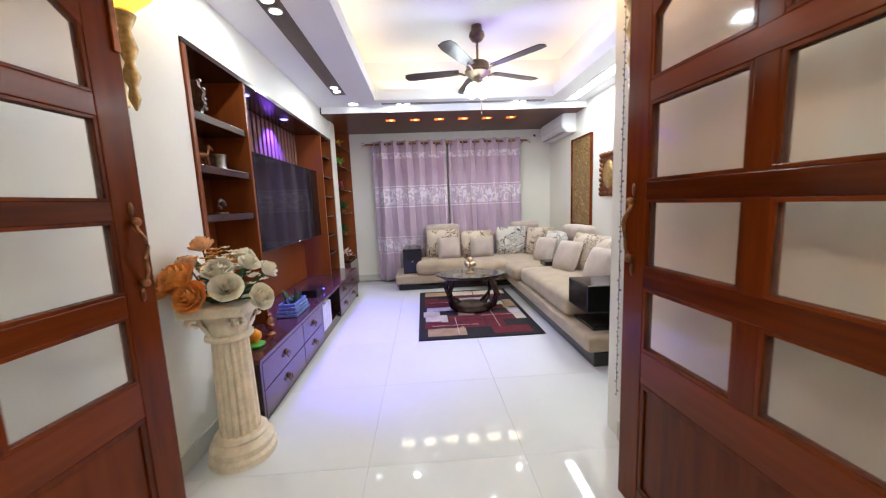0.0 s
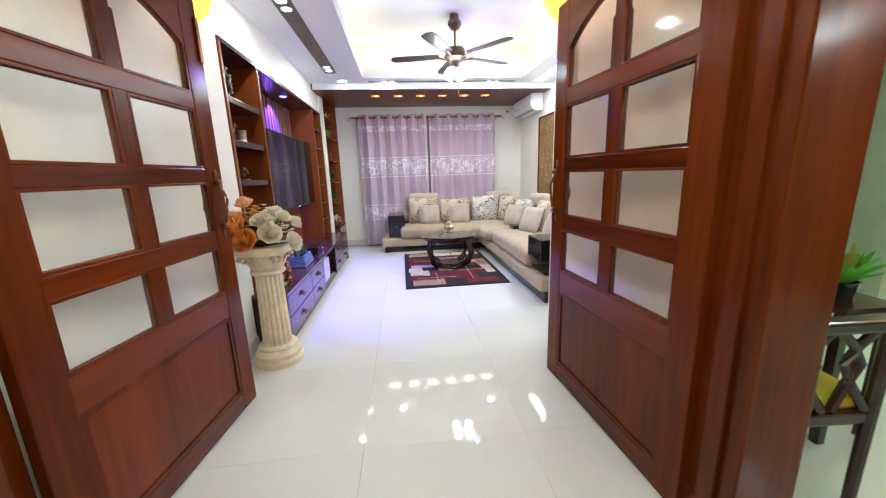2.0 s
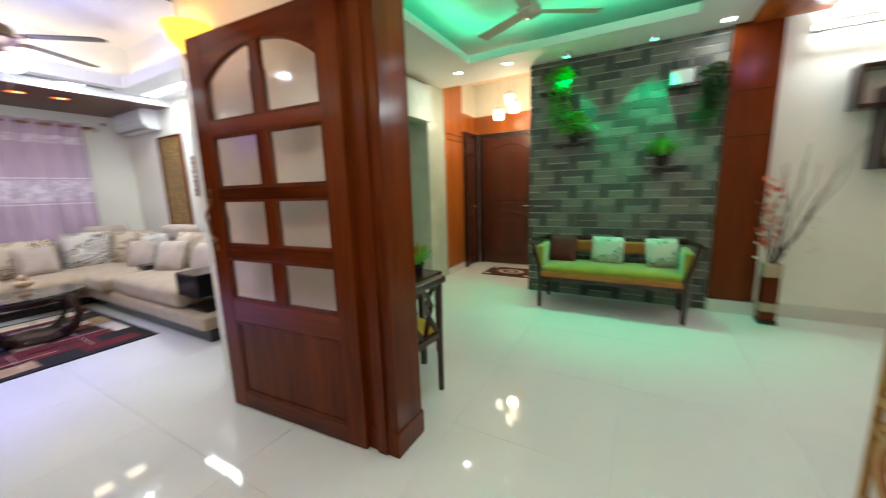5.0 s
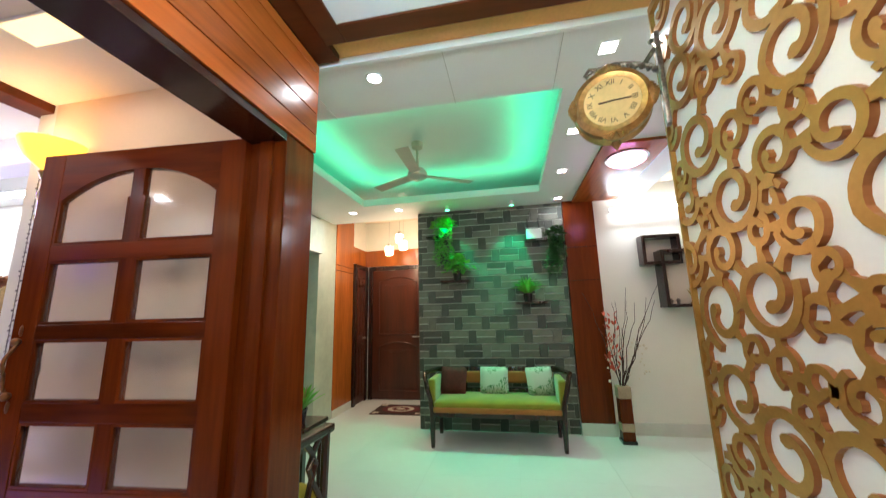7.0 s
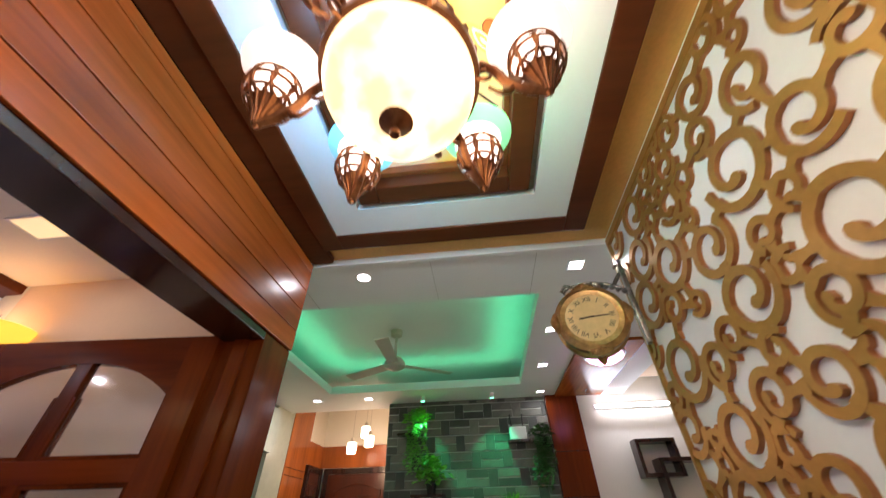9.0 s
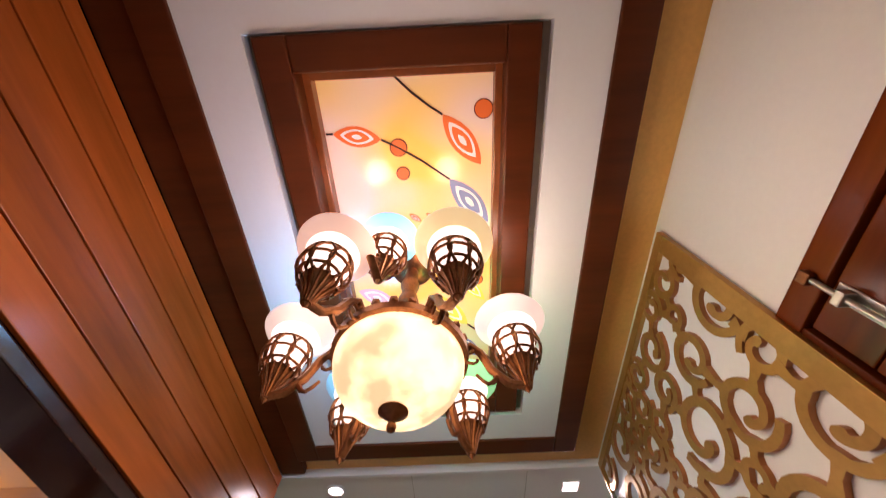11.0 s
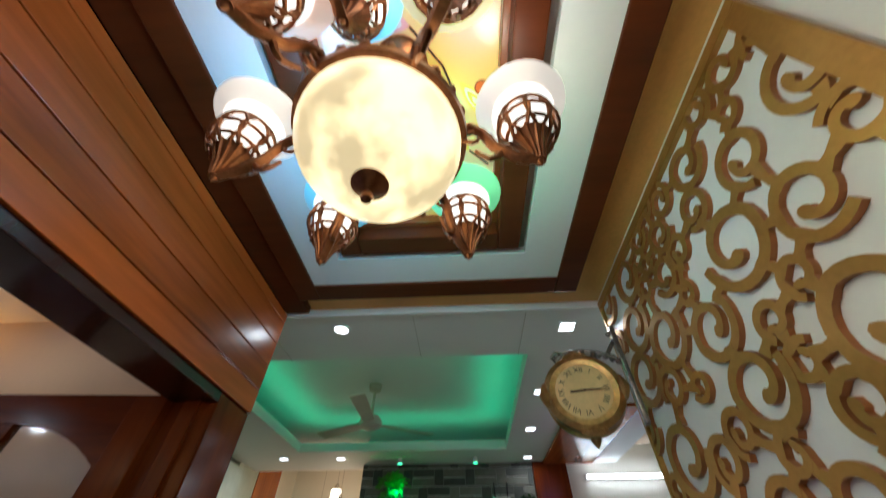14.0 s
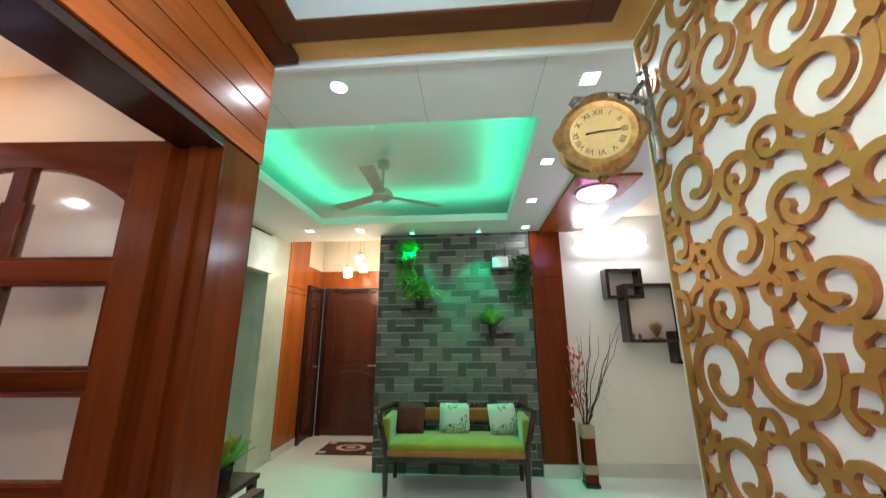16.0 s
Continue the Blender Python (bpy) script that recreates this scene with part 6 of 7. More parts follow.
def arm(a, r, dz, shade, scale=1.0):
    m = Matrix.Rotation(a, 4, "Z")
    am = part("arm", tube(B(), [m @ Vector(p) for p in ((0.15, 0, 2.26 + dz), (0.18, 0, 2.292 + dz), (0.205, 0, 2.262 + dz), (0.225, 0, 2.205 + dz), (0.26, 0, 2.165 + dz), (r, 0, 2.155 + dz), (r + 0.006, 0, 2.185 + dz), (r, 0, 2.215 + dz))], 0.011, 8), BRONZE, ch, "", True)
    sc = B()
    tube(sc, [m @ Vector((0.185 + (0.034 - 0.003 * j) * math.cos(j * 0.75), 0, 2.245 + dz + (0.034 - 0.003 * j) * math.sin(j * 0.75))) for j in range(9)], 0.007, 6, 0.004)
    tube(sc, [m @ Vector((0.235 - 0.012 * j, 0, 2.185 + dz - 0.02 * math.sin(j * 0.9))) for j in range(5)], 0.007, 6, 0.004)
    part("scroll", sc, BRONZE, am, "", True)
    base = m @ Vector((r, 0, 0))
    # pierced cup: ribs and a net of rings
    cb = B()
    lathe(cb, [(0.0, 2.135 + dz), (0.006, 2.145 + dz), (0.010, 2.165 + dz), (0.018, 2.185 + dz), (0.038, 2.228 + dz), (0.030, 2.228 + dz)], 16, base)
    for j in range(14):
        b = 2 * math.pi * j / 14
        tube(cb, [base + Vector((q * math.cos(b), q * math.sin(b), h + dz)) for q, h in ((0.008, 2.15), (0.019, 2.185), (0.040, 2.230))], 0.0035, 5)
    for j in range(16):
        b = 2 * math.pi * j / 16
        pts = []
        for q in range(6):
            f = q / 5
            rr = (0.026 + 0.034 * math.sin(math.pi * (0.15 + 0.5 * f)))
            bb = b + (0.26 * math.sin(f * math.pi) if j % 2 else -0.26 * math.sin(f * math.pi))
            pts.append(base + Vector((rr * math.cos(bb), rr * math.sin(bb), 2.22 + dz + 0.085 * f)))
        tube(cb, pts, 0.0042, 5)
    for rr, zz in ((0.057, 2.305), (0.060, 2.268), (0.048, 2.238)):
        tube(cb, [base + Vector((rr * math.cos(2 * math.pi * j / 20), rr * math.sin(2 * math.pi * j / 20), zz + dz)) for j in range(21)], 0.004, 5)
    part("pierced_cup", cb, BRONZE, am, "", True)
    sp = [(0.03, 2.24), (0.046, 2.27), (0.051, 2.30), (0.056, 2.325), (0.066, 2.345), (0.060, 2.345), (0.04, 2.31), (0.02, 2.25)]
    body = part("shade", lathe(B(), [(x * scale, z + dz) for x, z in sp], 28, base), HOT, am, "glowing bell glass shade", True)
    body.visible_shadow = False
    rm = [(0.0665, 2.345), (0.082, 2.361), (0.094, 2.372), (0.099, 2.380), (0.096, 2.386), (0.080, 2.372), (0.0605, 2.352)]
    part("shade_rim", lathe(B(), [(x * scale, z + dz) for x, z in rm + rm[:1]], 32, base), shade, am, "flared tinted glass rim", True).visible_shadow = False


for a, s, r in ((90, 0, 0.298), (36, 1, 0.288), (324, 2, 0.288), (270, 0, 0.298), (210, 4, 0.295), (150, 3, 0.295)):
    arm(radians(a), r, 0.0, SH[s])
for a, s in ((168, 1), (348, 4)):
    arm(radians(a), 0.20, 0.17, SH[s], 0.9)

# ---- hall: slate wall ----
SLATE = mat("grey_green_slate", (0.165, 0.160, 0.130), 0.6, var=0.35, scale=9, fine=45, bump=0.8, piece=0.6)
SLATED = mat("dark_grey_slate", (0.066, 0.068, 0.056), 0.6, var=0.25, scale=9, fine=70, bump=0.5, piece=0.4)
# Pale joints; level ones are widened and lightened to draw ledges lit from above.
JOINT = mat("pale_mortar_lit_ledges", (0.48, 0.49, 0.44), 0.85, var=0.15, scale=20)
BX, BY0, BY1, BZ = 4.475, -0.975, 0.858, 2.68
brick_wall = struct("wall_slate", box(B(), BX + 0.006, 4.52, BY0, BY1, 0, BZ), JOINT, "grey-green slate clad wall in basket pattern")
PER, ROW = 0.333, 0.165
cache = {}


def slate(y0, y1, z0, z1, dark):
    y0, y1, z1 = max(y0, BY0), min(y1, BY1), min(z1, BZ)
    if y1 - y0 < 0.02 or z1 - z0 < 0.02:
        return
    w, h = round(y1 - y0, 3), round(z1 - z0, 3)
    key = (w, h, dark)
    if key not in cache:
        cache[key] = mesh_of("slate_tile", box(B(), -0.010, 0.0, -w / 2, w / 2, -h / 2, h / 2, 0.0025), SLATED if dark else SLATE)
    k = (int(y0 * 1000) * 7 + int(z0 * 1000) * 13) % 5
    piece("slate_tile", cache[key], brick_wall, Matrix.Translation((BX + 0.0085 - 0.0008 * k, (y0 + y1) / 2, (z0 + z1) / 2)))


for r in range(17):
    z0 = r * ROW
    y = BY0 - (0.0 if r % 2 else PER / 2) - 0.05
    c = 0
    while y < BY1:
        slate(y, y + 0.0985, z0, z0 + ROW - 0.010, (c + 2 * r) % 6 != 1)
        slate(y + 0.1015, y + PER - 0.003, z0, z0 + 0.070, (c * 3 + r) % 7 == 0)
        slate(y + 0.1015, y + PER - 0.003, z0 + 0.083, z0 + ROW - 0.010, (c * 2 + r) % 5 < 2)
        y += PER
        c += 1
struct("wall_slate_return", box(B(), 4.52, 4.68, 0.861, 0.872, 0, 2.68), SLATE, "slate clad wall end")

pil = struct("pilaster", box(B(), 4.435, 4.52, -1.34, -0.985, 0.13, 2.68, 0.004), WOOD, "red-brown wooden pilaster panel")
part("plinth", box(B(), 4.43, 4.52, -1.345, -0.98, 0.0, 0.13, 0.003), SKIRT, pil, "pale tile plinth")
part("groove", box(B(), 4.432, 4.436, -1.335, -0.99, 2.10, 2.106), DARKW, pil)
part("groove", box(B(), 4.432, 4.436, -1.335, -0.99, 1.70, 1.706), DARKW, pil)
struct("baseboard_hall_east", box(B(), 4.508, 4.52, -4.0, -1.345, 0, 0.13, 0.002), SKIRT, "pale tile skirting")

# shelves with plants on the slate
GRP2 = "ledges on the slate wall"
for y0, y1, z in ((0.19, 0.55, 1.76), (-0.72, -0.36, 1.47), (-0.78, -0.50, 2.22), (0.50, 0.72, 2.33)):
    t = thing("wall_ledge", "small dark red wooden wall ledge", "shelf", (BX - 0.002, (y0 + y1) / 2, z), GRP2)
    part("board", box(B(), -0.13, 0.0, -(y1 - y0) / 2, (y1 - y0) / 2, -0.025, 0.0, 0.003), DARKW, t)


def pot(t, r, h):
    part("pot", lathe(B(), [(r * 0.75, 0), (r, h), (r * 0.9, h), (r * 0.65, 0.01)], 16), BLACK, t, "", True)


def bushy(at, seed, n, spread, up, w, ln, material, label, trail=0):
    t = thing("wall_plant", label, "plant", at, "plants on the slate wall")
    pot(t, 0.055, 0.09)
    rnd = random.Random(seed)
    bm = B()
    for k in range(n):
        a, e = rnd.uniform(0, 6.28), rnd.uniform(0.1, 1.4)
        r = spread * rnd.uniform(0.4, 1.0)
        p = Vector((r * math.cos(a) * math.cos(e) * 0.45 - 0.02, r * math.sin(a) * math.cos(e), 0.09 + up * math.sin(e) * rnd.uniform(0.5, 1)))
        q = p + Vector((rnd.uniform(-1, 0.3) * ln * 0.6, rnd.uniform(-1, 1) * ln, rnd.uniform(-0.6, 0.6) * ln))
        leaf_blade(bm, p, q, w, 0.35)
    for k in range(trail):
        y, x, z = rnd.uniform(-spread, spread) * 0.6, rnd.uniform(-0.08, -0.02), 0.08
        L_ = rnd.uniform(0.25, 0.5)
        s = 0
        while s < L_:
            y += rnd.uniform(-0.02, 0.02)
            p = Vector((x - 0.02 * math.sin(s * 20), y, z - s))
            b = rnd.uniform(0, 6.28)
            leaf_blade(bm, p, p + Vector((-0.02, 0.03 * math.cos(b), -0.02)), w * 0.8, 0.2, 3)
            s += 0.022
    part("foliage", bm, material, t)
    return t


def blades(at, seed, n, label):
    t = thing("wall_plant", label, "plant", at, "plants on the slate wall")
    pot(t, 0.055, 0.10)
    rnd = random.Random(seed)
    bm = B()
    for k in range(n):
        a, e = rnd.uniform(0, 6.28), rnd.uniform(0.5, 1.5)
        l = rnd.uniform(0.14, 0.30)
        leaf_blade(bm, (0.02 * math.cos(a), 0.02 * math.sin(a), 0.09), (l * math.cos(a) * math.cos(e) * 0.5 - 0.01, l * math.sin(a) * math.cos(e), 0.09 + l * math.sin(e)), 0.018, 0.5, 5)
    part("foliage", bm, LEAF, t)


bushy((BX - 0.08, 0.34, 1.76), 1, 190, 0.23, 0.26, 0.06, 0.08, LEAF, "bushy green plant on a wall ledge")
bushy((BX - 0.09, 0.50, 2.33), 2, 190, 0.19, 0.17, 0.050, 0.06, LEAF, "trailing green ivy on a wall ledge", 14)
blades((BX - 0.08, -0.50, 1.47), 3, 230, "grassy green plant in a black pot on a wall ledge")
bushy((BX - 0.07, -0.88, 2.16), 4, 110, 0.16, 0.12, 0.04, 0.055, LEAFD, "dark green trailing ivy on the slate wall", 26)
t = thing("wall_ledge", "small dark red wooden wall ledge", "shelf", (BX - 0.002, -0.90, 2.16), GRP2)
part("board", box(B(), -0.13, 0.0, -0.07, 0.09, -0.025, 0.0, 0.003), DARKW, t)
rt = thing("router", "white wireless router on a wall ledge", "router", (BX - 0.065, -0.62, 2.22))
part("case", box(B(), -0.05, 0.05, -0.09, 0.09, 0.0, 0.13, 0.012), WHITEP, rt)
for y in (-0.06, 0.06):
    part("antenna", tube(B(), [(0.03, y, 0.10), (0.03, y * 1.15, 0.27)], 0.006, 6), BLACK, rt)

# ---- bench ----
LIME = mat("lime_green_velvet", (0.26, 0.22, 0.010), 0.8, var=0.15, scale=6, fine=200, bump=0.2, sheen=0.5)
RUST = mat("rust_orange_velvet", (0.36, 0.12, 0.02), 0.8, var=0.15, scale=6, fine=200, bump=0.2, sheen=0.4)
bench = thing("settee", "dark wooden settee with lime green and rust velvet", "bench", (0, 0, 0))
B0, B1, F0, F1 = -0.76, 0.60, 3.88, 4.38
for y in (B0 + 0.02, B1 - 0.02):
    part("leg", tube(B(), [(F0 + 0.03, y, 0.0), (F0 + 0.035, y, 0.06), (F0 + 0.02, y, 0.18), (F0 + 0.03, y, 0.34)], 0.020, 10, 0.030), DARKW, bench, "", True)
    part("leg", tube(B(), [(F1 - 0.01, y, 0.0), (F1 - 0.03, y, 0.34)], 0.022, 10, 0.028), DARKW, bench, "", True)
    s = 1 if y > 0 else -1
    part("arm", tube(B(), [(F0 + 0.02, y, 0.33), (F0 + 0.02, y + s * 0.015, 0.45), (F0 + 0.02, y + s * 0.05, 0.58), (F0 + 0.05, y + s * 0.08, 0.69), (F0 + 0.12, y + s * 0.10, 0.72), (F1 - 0.08, y + s * 0.05, 0.71), (F1, y, 0.72)], 0.026, 10), DARKW, bench, "", True)
    part("arm_pad", soft_box(B(), F0 + 0.04, F1 - 0.06, min(y - s * 0.03, y + s * 0.05), max(y - s * 0.03, y + s * 0.05), 0.38, 0.67, 0.025, 0.0), LIME, bench, "lime green velvet arm pad", True)
part("seat_rail", box(B(), F0, F1, B0, B1, 0.30, 0.35, 0.008), DARKW, bench)
part("seat_border", soft_box(B(), F0 - 0.005, F1 - 0.02, B0 + 0.03, B1 - 0.03, 0.34, 0.40, 0.02, 0.0), RUST, bench, "rust velvet seat border", True)
part("seat", soft_box(B(), F0 + 0.005, F1 - 0.02, B0 + 0.04, B1 - 0.04, 0.385, 0.455, 0.025, 0.025), LIME, bench, "lime green velvet seat", True)
part("back_rail", box(B(), F1 - 0.03, F1 + 0.01, B0, B1, 0.68, 0.74, 0.012), DARKW, bench)
part("back_rail", box(B(), F1 - 0.03, F1 + 0.01, B0, B1, 0.46, 0.50, 0.008), DARKW, bench)
part("back_pad", soft_box(B(), F1 - 0.05, F1 - 0.005, B0 + 0.05, B1 - 0.05, 0.56, 0.69, 0.018, 0.0), RUST, bench, "rust velvet back pad", True)
for y in (-0.45, -0.08, 0.28):
    part("back_post", box(B(), F1 - 0.02, F1, y - 0.02, y + 0.02, 0.49, 0.69, 0.004), DARKW, bench)
MAROON = mat("maroon_cloth", (0.10, 0.014, 0.012), 0.85, var=0.2, scale=20, fine=200, bump=0.2)
for y, rz, m_, lab, w in ((0.40, 78, MAROON, "dark maroon cushion on the settee", 0.31), (-0.06, 90, FLORALG, "white leaf-print cushion on the settee", 0.31), (-0.56, 112, FLORALG, "white leaf-print cushion on the settee", 0.31)):
    o = tagged(link("cushion", pillow_bm(w, 0.30, 0.12), m_, True), lab, "cushion", "cushions on the settee")
    o.matrix_world = pose(4.23, y, 0.605, 0, 0, 0) @ pose(0, 0, 0, 0, 0, rz) @ pose(0, 0, 0, 16, 0, 0)

# ---- floor vase with branches ----
vs = thing("floor_vase", "tall square brown and cream vase with dry branches", "vase", (4.27, -1.40, 0))
part("lower", box(B(), -0.07, 0.07, -0.07, 0.07, 0.0, 0.035, 0.004), BLACK, vs)
part("body", box(B(), -0.06, 0.06, -0.06, 0.06, 0.035, 0.44, 0.006), WOOD, vs)
part("collar", box(B(), -0.065, 0.065, -0.065, 0.065, 0.44, 0.56, 0.006), mat("tan_stone", (0.40, 0.30, 0.20), 0.6, var=0.2), vs)
part("band", box(B(), -0.063, 0.063, -0.063, 0.063, 0.12, 0.20, 0.004), bpy.data.materials["tan_stone"], vs)
rnd = random.Random(21)
TWIG = mat("dark_twig", (0.05, 0.022, 0.014), 0.7, var=0.3)
for k in range(13):
    a = rnd.uniform(0, 6.28)
    ln, lean = rnd.uniform(0.6, 1.35), rnd.uniform(0.03, 0.30)
    pts, p = [], Vector((0.02 * math.cos(a), 0.02 * math.sin(a), 0.55))
    for q in range(10):
        pts.append(p.copy())
        p += Vector((lean * math.cos(a) * ln / 10 + rnd.uniform(-0.018, 0.018) - 0.0, lean * math.sin(a) * ln / 5 - 0.010 + rnd.uniform(-0.022, 0.022), ln / 10))
    part("branch", tube(B(), pts, 0.006, 5, 0.002), TWIG, vs)
rf, wf = B(), B()
for k in range(60):
    z = rnd.uniform(0.70, 1.35)
    p = Vector((rnd.uniform(-0.10, 0.02), rnd.uniform(-0.01, 0.13), z))
    a = rnd.uniform(0, 6.28)
    leaf_blade(rf, p, p + Vector((0.03 * math.cos(a), 0.05 * math.sin(a), 0.06)), 0.03, 0.2, 3)
for k in range(36):
    s_ = 1 if k % 3 else -1
    p = Vector((rnd.uniform(-0.10, 0.06), (-rnd.uniform(0.06, 0.30) if s_ > 0 else rnd.uniform(0.05, 0.14)), rnd.uniform(0.58, 1.05)))
    bmesh.ops.create_icosphere(wf, subdivisions=1, radius=rnd.uniform(0.008, 0.016), matrix=Matrix.Translation(p))
part("red_blossom", rf, mat("coral_petal", (0.60, 0.10, 0.05), 0.6, var=0.3), vs)
part("white_blossom", wf, mat("ivory_bud", (0.72, 0.66, 0.52), 0.6, var=0.2), vs)

# ---- square wall shelves ----
def cube_shelf(y0, y1, z0, z1, d, lab):
    t = thing("cube_shelf", lab, "shelf", (4.518, (y0 + y1) / 2, z0), "interlocking wall shelves")
    w, h = (y1 - y0) / 2, z1 - z0
    part("side", box(B(), -d, 0, -w, -w + 0.035, 0, h, 0.002), DARKW, t)
    part("side", box(B(), -d, 0, w - 0.035, w, 0, h, 0.002), DARKW, t)
    part("board", box(B(), -d, 0, -w + 0.035, w - 0.035, 0, 0.035, 0.002), DARKW, t)
    part("board", box(B(), -d, 0, -w + 0.035, w - 0.035, h - 0.035, h, 0.002), DARKW, t)


cube_shelf(-2.20, -1.80, 1.84, 2.18, 0.16, "dark brown open square wall shelf")
cube_shelf(-2.60, -1.965, 1.36, 2.0, 0.20, "large dark brown open square wall shelf")
cube_shelf(-2.82, -2.45, 1.14, 1.48, 0.16, "dark brown open square wall shelf")
og = thing("gilt_ornament", "small gilt leaf ornament on the wall shelf", "ornament", (4.42, -2.30, 1.395))
bm = B()
box(bm, -0.03, 0.03, -0.05, 0.05, 0, 0.02, 0.004)
for k in range(8):
    a = -0.7 + k * 0.2
    leaf_blade(bm, (0, 0, 0.02), (0, 0.13 * math.sin(a), 0.04 + 0.17 * math.cos(a)), 0.05, 0.05)
part("body", bm, GILT, og)
for y in (-2.05, -2.12):
    o = thing("glass_figurine", "tiny pale glass figurine on the wall shelf", "ornament", (4.42, y, 1.395), "glass figurines")
    part("body", lathe(B(), [(0.02, 0), (0.014, 0.02), (0.024, 0.04), (0.0, 0.07)], 12), PEWTER, o, "", True)
t2 = thing("tube_light", "lit white tube lamp on the hall wall", "lamp", (4.518, -1.95, 2.54))
part("batten", box(B(), -0.03, 0.0, -0.42, 0.42, -0.02, 0.03, 0.004), WHITEP, t2)
part("tube", tube(B(), [(-0.05, -0.40, 0), (-0.05, 0.40, 0)], 0.016, 10), glow("lit_bright_tube", (0.92, 0.96, 1.0), 48), t2, "glowing white tube")

# ---- hall ceiling details ----
gf = thing("hall_ceiling_fan", "pale three-blade ceiling fan in the hall", "fan", (3.03, 0.48, 2.93))
CREAMP = mat("cream_enamel", (0.55, 0.52, 0.42), 0.35, var=0.06)
part("canopy", lathe(B(), [(0.055, 0.0), (0.05, -0.05), (0.015, -0.07)], 20), CREAMP, gf, "", True)
part("rod", cyl(B(), 0, 0, -0.27, -0.06, 0.012, None, 12), CREAMP, gf)
part("motor", lathe(B(), [(0.02, -0.25), (0.06, -0.26), (0.09, -0.30), (0.09, -0.335), (0.05, -0.36), (0.0, -0.365)], 28), CREAMP, gf, "", True)
bb = B()
box(bb, 0.08, 0.55, -0.058, 0.058, -0.006, 0.0, 0.002)
for v in bb.verts:
    v.co.z += 0.14 * v.co.y
    v.co.y *= 0.75 + 0.4 * (v.co.x - 0.08)
bme2 = mesh_of("blade", bb, CREAMP)
for k in range(3):
    piece("blade", bme2, gf, pose(0, 0, -0.315, 0, 0, 62 + 120 * k))
for x, y, sq in ((1.76, 0.394, False), (1.80, -0.86, True), (2.65, -0.83, True), (3.42, -0.85, True), (4.27, -0.92, True), (4.2, 1.66, True), (4.22, 1.05, True)):
    downlight(x, y, 2.68, G_WHITE, 0.05, sq, "small lit white ceiling downlight")
for y in (0.42, -0.37):
    d = thing("green_spotlight", "small ceiling spotlight shining green", "spotlight", (4.25, y, 2.68), "green spotlights")
    part("body", cyl(B(), 0, 0, -0.05, 0, 0.028, 0.022, 16), WHITEP, d)
    part("lens", cyl(B(), 0, 0, -0.054, -0.0505, 0.024, None, 16), G_GREEN, d, "glowing green lens")
bm = B()
for y in (0.80, -0.02, -0.62):
    box(bm, 1.63, 2.10, y - 0.0015, y + 0.0015, 2.677, 2.681)
struct("trim_panel_joint", bm, GROUT, "thin joints between ceiling panels")
struct("trim_hall_edge", box(B(), 1.60, 1.625, -0.985, 0.64, 2.66, 2.76, 0.003), CEIL, "white edge of the hall ceiling")
struct("ceiling_hall_wood", box(B(), 2.9, 4.44, -1.62, -1.10, 2.655, 2.682, 0.003), WOODX, "dark wooden ceiling panel with a lamp")
struct("ceiling_hall_cove", box(B(), 1.62, 4.5, -4.0, -1.9, 2.85, 2.90), PEACH, "warm lit cove ceiling")
lamp("hall_cove_lamp", "AREA", (3.2, -2.6, 2.80), 10, (1, 0.75, 0.45), 0.8).rotation_euler = (math.pi, 0, 0)
vl = thing("ceiling_lamp", "oval ceiling lamp glowing violet-white", "ceiling light", (3.20, -1.36, 2.655))
part("diffuser", lathe(B(), [(0.0, -0.07), (0.10, -0.062), (0.15, -0.035), (0.16, 0.0)], 28), glow("lit_violet_diffuser", (1.0, 0.66, 1.0), 5), vl, "glowing violet-white diffuser", True)
part("ring", lathe(B(), [(0.16, -0.012), (0.175, -0.012), (0.175, 0.0), (0.16, 0.0), (0.16, -0.012)], 28), STEEL, vl, "", True)

# ---- chair and plant beside the door post ----
chair = thing("armchair", "dark wooden armchair with a yellow seat", "chair", (1.60, 0.80, 0), rz=-4)
for x, y in ((0.03, -0.02), (0.40, -0.02), (0.03, 0.42), (0.40, 0.42)):
    part("leg", tube(B(), [(x, y, 0.0), (x, y, 0.40)] if y > 0.1 else [(x, y, 0.0), (x, y, 0.40), (x, y - 0.005, 0.74)], 0.020, 8, 0.024), DARKW, chair)
part("seat_frame", box(B(), 0.01, 0.42, -0.03, 0.44, 0.36, 0.41, 0.01), DARKW, chair)
part("seat", soft_box(B(), 0.02, 0.40, -0.01, 0.42, 0.40, 0.47, 0.03, 0.02), mat("mustard_cloth", (0.48, 0.34, 0.03), 0.8, var=0.15, fine=200, bump=0.2), chair, "mustard yellow seat pad", True)
part("top_rail", box(B(), 0.0, 0.46, -0.045, 0.02, 0.72, 0.765, 0.012), DARKW, chair)
for s in (0.14, 0.30):
    part("back_splat", tube(B(), [(s - 0.10 + 0.045, -0.02, 0.42), (s - 0.02, -0.02, 0.52), (s + 0.02, -0.02, 0.60), (s - 0.02, -0.02, 0.67), (s - 0.08, -0.02, 0.73)], 0.016, 8), DARKW, chair)
    part("back_splat", tube(B(), [(s + 0.07, -0.02, 0.42), (s + 0.0, -0.02, 0.52), (s - 0.04, -0.02, 0.60), (s, -0.02, 0.67), (s + 0.06, -0.02, 0.73)], 0.016, 8), DARKW, chair)
st = thing("plant_stand", "small dark side table behind the chair", "table", (2.36, 1.16, 0))
part("top", box(B(), -0.15, 0.15, -0.15, 0.15, 0.64, 0.67, 0.006), DARKW, st)
